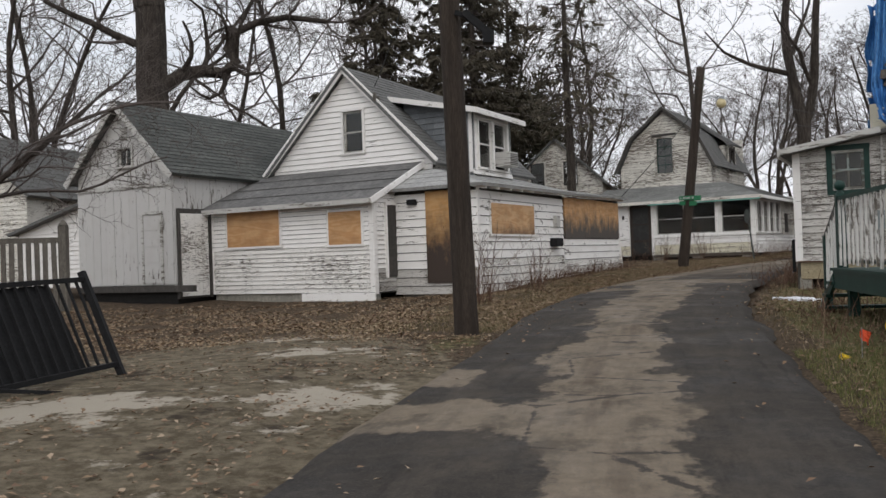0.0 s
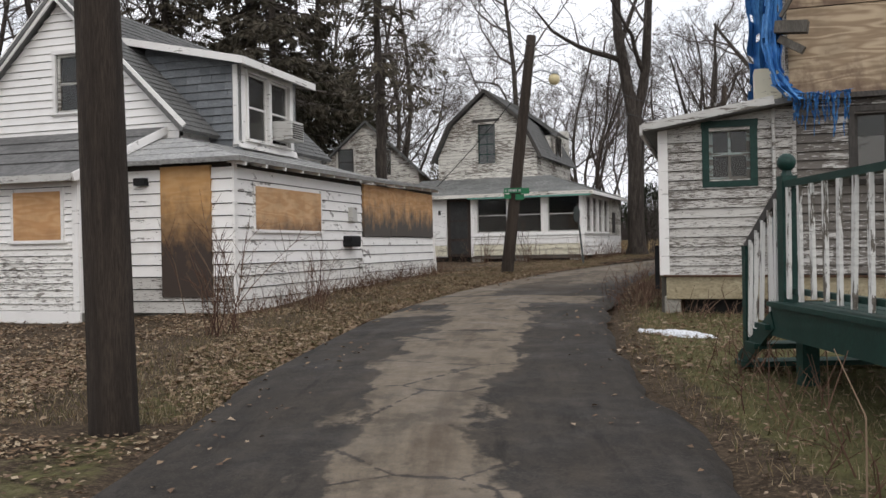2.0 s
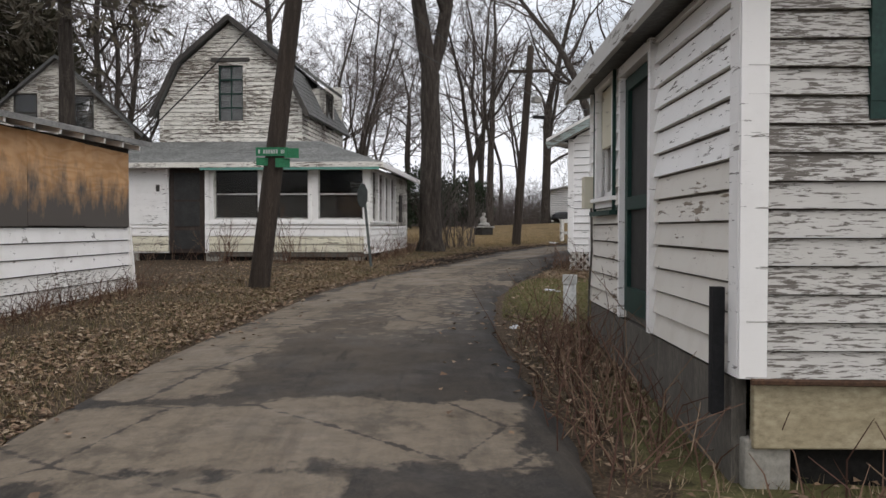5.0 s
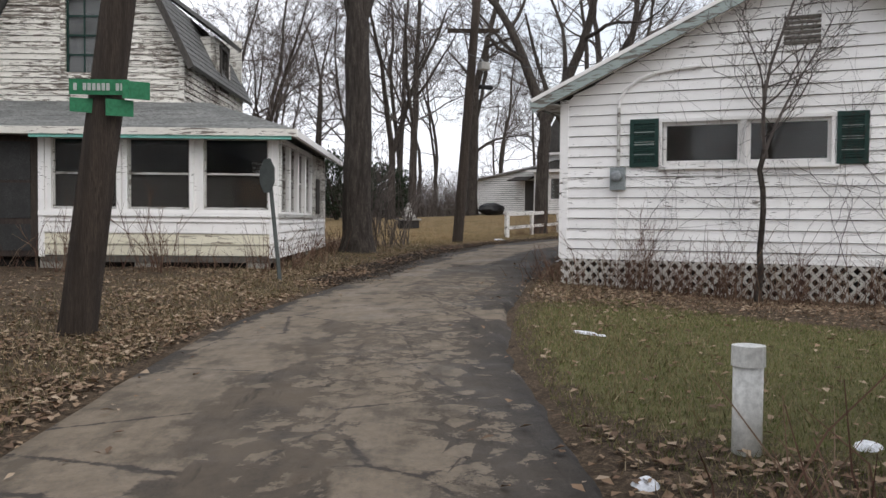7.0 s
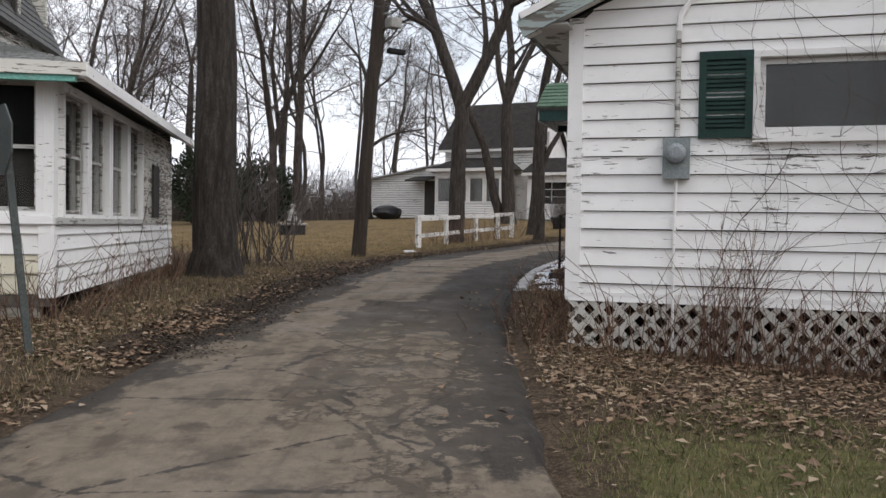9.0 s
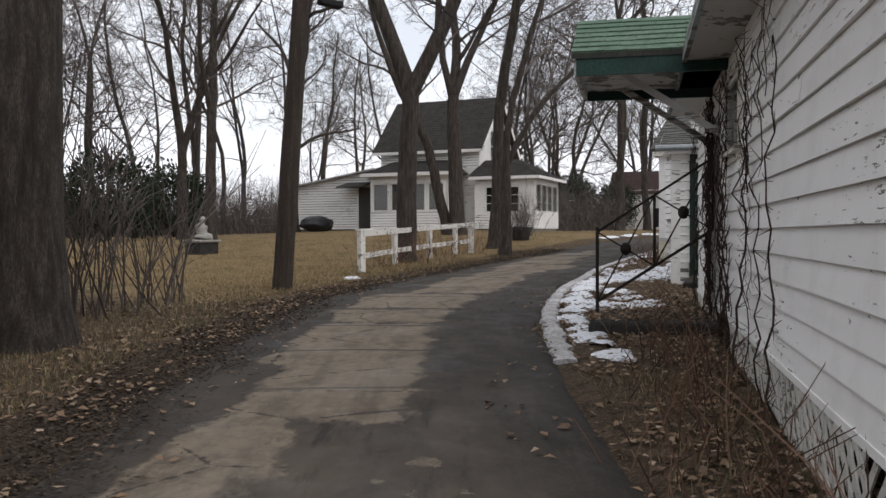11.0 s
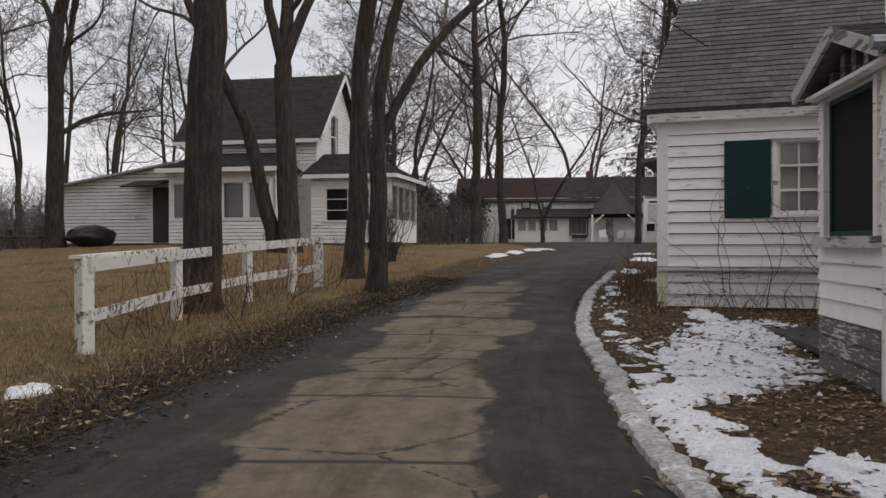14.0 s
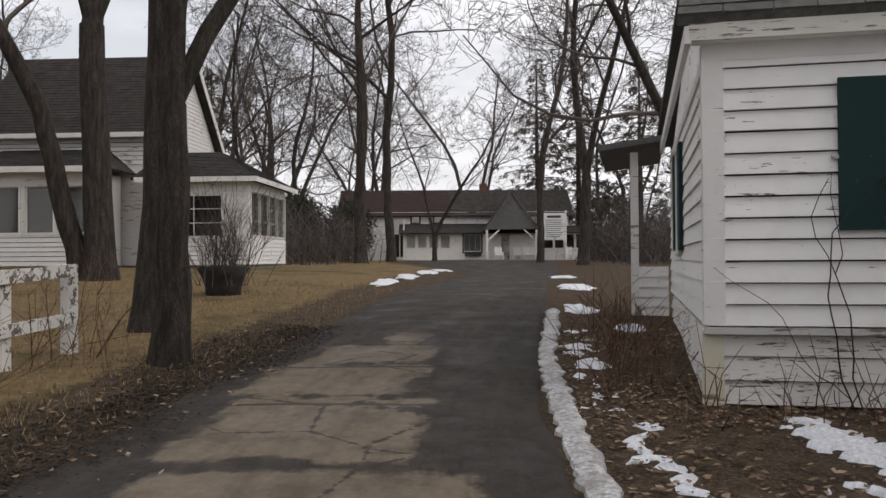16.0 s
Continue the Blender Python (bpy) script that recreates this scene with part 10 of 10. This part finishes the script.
snow_field(24.2, 30.6, 36.6, 40.6, patches((26.5, 38.45, 1.9, 0.8, 24), (28.2, 38.7, 1.5, 0.85, 20), (25.2, 38.2, 0.8, 0.55, 0), (27.9, 37.5, 1.0, 0.4, 20), (29.6, 39.6, 0.8, 0.25, 30)), "patchy melting snow over dead leaves beside the house", 0.03, 0.28, 2, 0.026, 6.5)
snow_field(20.8, 25.2, 35.0, 38.9, patches((23.3, 36.9, 0.55, 0.3, 30), (22.7, 36.3, 0.5, 0.22, 10), (21.75, 36.2, 0.36, 0.85, 15), (21.7, 35.6, 0.65, 0.22, -30), (22.3, 35.75, 0.3, 0.2, 0), (22.3, 36.9, 0.8, 0.2, 35), (23.5, 37.7, 0.9, 0.2, 33), (24.4, 38.3, 0.8, 0.26, 33)), "patchy melting snow over dead leaves", 0.03, 0.26, 3, 0.022, 8.0)


def kerb_snow_fast(x0, x1, y0, y1, seed, thr):
    xs, ys = np.arange(x0, x1, 0.06), np.arange(y0, y1, 0.06)
    gx_, gy_ = np.meshgrid(xs, ys)
    c, _, hw = lane_at(gx_.ravel(), gy_.ravel())
    o = dict(zip(zip(gx_.ravel().round(4), gy_.ravel().round(4)), (c - hw)))
    def f(x, y):
        q = o.get((round(x, 4), round(y, 4)), 9)
        return 0.62 - ((q - 0.4) / 0.34) ** 2 if q > 0.06 else -2
    return snow_field(x0, x1, y0, y1, f, "thin line of snow lying along the kerb", 0.06, thr, seed, 0.03)


kerb_snow_fast(18.7, 25.0, 33.8, 39.2, 11, 0.42)
kerb_snow_fast(25.0, 34.5, 38.2, 44.0, 12, 0.72)
for k, (x, y, rx, ry) in enumerate(((18.35, 33.55, 0.34, 0.2), (22.28, 42.05, 0.3, 0.16), (8.75, 22.2, 0.1, 0.08), (11.46, 25.6, 0.05, 0.24), (10.15, 22.05, 0.1, 0.08), (10.35, 21.6, 0.12, 0.09), (10.25, 21.8, 0.1, 0.06),
                                    (41.2, 49.4, 1.5, 0.28), (44.4, 50.6, 2.0, 0.3), (48.5, 52.1, 2.4, 0.35), (52.5, 53.6, 2.0, 0.4), (42.0, 45.2, 1.3, 0.4), (36.8, 43.4, 0.9, 0.3), (48.0, 47.5, 1.8, 0.4), (34.8, 42.2, 0.7, 0.25), (26.4, 36.6, 0.5, 0.25))):
    snow_field(x - rx - 0.3, x + rx + 0.3, y - ry - 0.3, y + ry + 0.3, blob(x, y, rx, ry, 25 if ry < 0.22 or x > 30 else 12), "small leftover patch of melting snow", 0.025 if x < 30 else 0.07, 0.1, 20 + k, 0.018 if rx < 0.15 else 0.03, 3.2 if x < 30 else 1.9)


def scatter_leaves():
    rng = np.random.default_rng(5)
    N = 120000
    s = rng.uniform(3, 58, N)
    side = rng.choice([-1, 1], N, p=[0.58, 0.42])
    out = np.abs(rng.gamma(1.5, 1.3, N))
    hw = np.interp(s, ALONG, MID[:, 3])
    spill = rng.random(N) < 0.022
    c = side * np.where(spill, hw * (1 - 0.45 * rng.random(N) ** 2), hw + 0.05 + out)
    pts = np.array([lane_place(a, b) for a, b in zip(s, c)])
    x, y = pts[:, 0], pts[:, 1]
    yard = rng.random(N) < 0.16
    x, y = np.where(yard, rng.uniform(-10, 0.5, N), x), np.where(yard, rng.uniform(8, 20, N), y)
    verge = rng.random(N) < 0.12
    vs = rng.uniform(24, 60, N)
    vp = np.array([lane_place(a, -b) for a, b in zip(vs, np.interp(vs, ALONG, MID[:, 3]) + rng.gamma(1.4, 0.5, N))])
    x, y = np.where(verge, vp[:, 0], x), np.where(verge, vp[:, 1], y)
    # some lie on the snow by the house
    step_top = rng.random(N) < 0.006
    sp = np.array(hw_pts(14.86, 30.08, -57, list(zip(rng.uniform(-1.28, -0.05, N), rng.uniform(6.18, 7.58, N)))))
    x, y = np.where(step_top, sp[:, 0], x), np.where(step_top, sp[:, 1], y)
    stray = ~step_top & (rng.random(N) < 0.012)
    x, y = np.where(stray, rng.uniform(25.2, 29.8, N), x), np.where(stray, rng.uniform(36.6, 40.4, N), y)
    dry = ~verge & (x > 18) & (y > 39) & (side < 0) & (out > 1.0)
    green = (side > 0) & (y < 18.5) & (rng.random(N) < 0.45)
    lawn_e = (np.hypot((x - 11.6) / 2.4, (y - 24.6) / 3.4) < 1.1) & (rng.random(N) < 0.86)
    dirt = (np.hypot((x + 1.2) / 2.3, (y - 7.8) / 4.4) < 1) & (rng.random(N) < 0.45)
    keep = ~(dry & (rng.random(N) < 0.85)) & ~green & ~lawn_e & ~dirt
    keep = keep & ~((side < 0) & ~yard & ~verge & (s > 26) & (s < 58) & (rng.random(N) < 0.4))
    keep = keep & ~(verge & (vs > 48) & (rng.random(N) < 0.7)) & ~((side < 0) & ~yard & ~verge & (s > 48) & (rng.random(N) < 0.6))
    drift = np.array([noise.noise(Vector((a * 0.9, b * 0.9, 5))) + 0.6 * noise.noise(Vector((a * 2.6, b * 2.6, 9))) for a, b in zip(x, y)])
    keep = keep & (drift + rng.normal(0, 0.2, N) > np.where(side < 0, -0.12, -0.3))
    keep = keep | step_top
    x, y, step_top = x[keep], y[keep], step_top[keep]
    cc, lz, hh = lane_at(x, y)
    on_lane = (cc > -hh) & (cc < hh + 0.25) & (x > 24) & (y > 36)
    x, y, cc, lz, hh, step_top = (a[~on_lane] for a in (x, y, cc, lz, hh, step_top))
    z = np.maximum(turf_z(x, y) + np.where((x > 25) & (x < 30) & (y < 40.6), 0.03, 0.004), np.where(np.abs(cc) < hh, lz + 0.012 + 0.03 * (1 - np.minimum(1, cc / hh) ** 2), -9))
    z = np.where(step_top, 0.804, z)
    n = len(x)
    size = rng.uniform(0.016, 0.042, n) * np.where(np.hypot(x, y) < 13, 0.68, 1.0)
    th = rng.uniform(0, 2 * math.pi, n)
    tilt = rng.normal(0, 0.35, n)
    roll_ = rng.normal(0, 0.3, n)
    lift = rng.uniform(0.0, 0.014, n)
    dx, dy = np.cos(th), np.sin(th)
    px_, py_ = -dy, dx
    V = np.zeros((n, 4, 3))
    for k, (a, b, h) in enumerate(((-1, 0, 0), (0.1, 0.62, 0.55), (1, 0, 0.15), (0.1, -0.62, 0.5))):
        V[:, k, 0] = x + size * (a * dx + b * px_)
        V[:, k, 1] = y + size * (a * dy + b * py_)
        V[:, k, 2] = z + lift + size * (h * rng.uniform(0.1, 0.9, n) + a * np.sin(tilt) * 0.5 + b * np.sin(roll_) * 0.6) + size * 0.3
    idx = np.arange(n)[:, None] * 4
    F = np.concatenate([idx + [0, 2, 1], idx + [0, 3, 2]])
    me = bpy.data.meshes.new("fallen_leaves")
    me.from_pydata(V.reshape(-1, 3).tolist(), [], F.tolist())
    me.materials.append(M_DEADLEAF)
    tagged(new("fallen_leaves", me), "curled brown fallen oak leaves over the verges", "leaves", kind="stuff")


scatter_leaves()


def leaf_mat(label, spots, seed, size0, size1, material, clear=0.16):
    """A close mat of small dead leaves and crumbs."""
    rng = np.random.default_rng(seed)
    x, y = spots(rng)
    c, lz, hw = lane_at(x, y)
    ok = np.abs(c) > hw + clear
    x, y, c, lz, hw = x[ok], y[ok], c[ok], lz[ok], hw[ok]
    n = len(x)
    z = np.maximum(turf_z(x, y), np.where(np.abs(c) < hw, lz + 0.014 + 0.03 * (1 - np.minimum(1, np.abs(c) / hw) ** 2), -9)) + rng.uniform(0.002, 0.02, n)
    size, th = rng.uniform(size0, size1, n), rng.uniform(0, 2 * math.pi, n)
    ca, sa = np.cos(th), np.sin(th)
    V = np.zeros((n, 4, 3))
    for k, (a, b) in enumerate(((-1, 0), (0.1, 0.6), (1, 0), (-0.1, -0.55))):
        V[:, k, 0], V[:, k, 1] = x + size * (a * ca - b * sa), y + size * (a * sa + b * ca)
        V[:, k, 2] = z + size * rng.uniform(-0.1, 0.6, n)
    me = bpy.data.meshes.new("leaf_litter")
    me.from_pydata(V.reshape(-1, 3).tolist(), [], np.arange(n * 4).reshape(-1, 4).tolist())
    me.materials.append(material)
    tagged(new("leaf_litter", me), label, "leaves", kind="stuff")


def right_spots(rng):
    s_ = rng.uniform(52, 72, 26000)
    p = np.array([lane_place(a, np.interp(a, ALONG, MID[:, 3]) + 0.15 + b) for a, b in zip(s_, rng.uniform(0, 3.4, 26000))])
    bare = (np.sin(p[:, 0] * 2.1) + np.sin(p[:, 1] * 2.7 + p[:, 0]) + rng.normal(0, 0.7, len(p))) > -0.6
    return p[bare, 0], p[bare, 1]


def cottage_spots(rng):
    u, w = rng.uniform(-1.2, 6.5, 12000), -0.1 - rng.gamma(2.0, 0.5, 12000)
    p = np.array(hw_pts(14.86, 30.08, -57, list(zip(u, w))))
    return p[:, 0], p[:, 1]


leaf_mat("matted brown leaf litter beside the snowy kerb", right_spots, 3, 0.012, 0.029, M_DEADLEAF)
leaf_mat("matted brown leaf litter along the lattice skirt", cottage_spots, 4, 0.011, 0.026, M_DEADLEAF)


def yard_spots(rng):
    x, y = rng.uniform(-10, 1.5, 30000), rng.uniform(10.5, 19.5, 30000)
    s_ = rng.uniform(22, 47, 26000)
    p = np.array([lane_place(a, -np.interp(a, ALONG, MID[:, 3]) - 0.15 - b) for a, b in zip(s_, rng.gamma(1.7, 1.1, 26000))])
    x, y = np.r_[x, p[:, 0]], np.r_[y, p[:, 1]]
    drift = np.array([noise.noise(Vector((a * 0.9, b * 0.9, 5))) + 0.6 * noise.noise(Vector((a * 2.6, b * 2.6, 9))) for a, b in zip(x, y)])
    ok = drift + rng.normal(0, 0.2, len(x)) > -0.1
    return x[ok], y[ok]


def edge_spots(rng):
    s_ = rng.uniform(45, 71, 70000)
    wide = 0.42 + 0.22 * np.sin(s_ * 1.3) * np.sin(s_ * 0.47 + 1) + 0.1 * np.sin(s_ * 3.1)
    p = np.array([lane_place(a, -np.interp(a, ALONG, MID[:, 3]) - b) for a, b in zip(s_, 0.16 + wide * rng.normal(0, 0.75, 70000))])
    return p[:, 0], p[:, 1]


def fringe_spots(rng):
    s_ = rng.uniform(45, 71, 1600)
    p = np.array([lane_place(a, -np.interp(a, ALONG, MID[:, 3]) - b) for a, b in zip(s_, rng.normal(0.4, 0.6, 1600))])
    return p[:, 0], p[:, 1]


leaf_mat("dark trodden soil and leaf crumbs along the lane edge", edge_spots, 8, 0.007, 0.019, M_SOIL, -0.5)
leaf_mat("brown leaves blown along the edge of the lane", fringe_spots, 9, 0.018, 0.036, M_DEADLEAF, -0.9)
leaf_mat("dry tan leaves blown over the yard and verge", yard_spots, 6, 0.013, 0.03, M_TANLEAF)


def grass(name, count, sampler, material, label, h0, h1, w=0.006):
    rng = np.random.default_rng(len(label))
    x, y = sampler(rng, count)
    c, _, hw = lane_at(x, y)
    ok = np.abs(c) > hw + 0.06
    x, y = x[ok], y[ok]
    z = turf_z(x, y)
    n = len(x)
    h = rng.uniform(h0, h1, n)
    th = rng.uniform(0, 2 * math.pi, n)
    bend = rng.normal(0, 0.5, (n, 2)) * h[:, None]
    V = np.zeros((n, 3, 3))
    V[:, 0] = np.stack([x - np.cos(th) * w, y - np.sin(th) * w, z - 0.01], 1)
    V[:, 1] = np.stack([x + np.cos(th) * w, y + np.sin(th) * w, z - 0.01], 1)
    V[:, 2] = np.stack([x + bend[:, 0], y + bend[:, 1], z + h], 1)
    F = np.arange(n * 3).reshape(-1, 3)
    me = bpy.data.meshes.new(name)
    me.from_pydata(V.reshape(-1, 3).tolist(), [], F.tolist())
    me.materials.append(material)
    tagged(new(name, me), label, "grass", kind="stuff")


def green_spots(rng, n):
    k = n // 2
    s = rng.uniform(6, 21, k)
    hw = np.interp(s, ALONG, MID[:, 3])
    a = np.array([lane_place(p, q) for p, q in zip(s, hw + np.abs(rng.normal(0.5, 0.8, k)))])
    b = np.stack([11.6 + rng.uniform(-2.6, 2.6, k), 24.6 + rng.uniform(-3.6, 3.4, k)], 1)
    q = np.concatenate([a, b])
    return q[:, 0], q[:, 1]


def straw_spots(rng, n):
    x, y = rng.uniform(18.5, 40, n), rng.uniform(40, 60, n)
    near = np.exp(-np.hypot(x - 24, y - 43) / 9)
    c, _, hw = lane_at(x, y)
    ok = (c < -hw - 0.05) & (rng.random(n) < 0.15 + near)
    return x[ok], y[ok]


def verge_spots(rng, n):
    s = rng.uniform(14, 66, n)
    hw = np.interp(s, ALONG, MID[:, 3])
    out = 0.08 + rng.gamma(1.6, 0.7, n)
    side = np.where(rng.random(n) < 0.72, -1, 1)
    p = np.array([lane_place(a, b) for a, b in zip(s, side * (hw + out))])
    snowy = ((side < 0) & (s > 45) & (out < 0.6)) | ((side > 0) & (p[:, 0] > 18)) | ((side < 0) & (p[:, 1] < 11.5))
    return p[~snowy, 0], p[~snowy, 1]


grass("verge_grass", 120000, verge_spots, M_VERGE, "dead tan grass and stalks along the lane verges", 0.02, 0.085, 0.004)
grass("green_grass", 130000, green_spots, M_GRASSBLADE, "thin short winter grass on the verge", 0.012, 0.042, 0.004)
grass("dry_grass", 90000, straw_spots, M_STRAW, "dry straw-coloured lawn grass", 0.018, 0.075, 0.007)
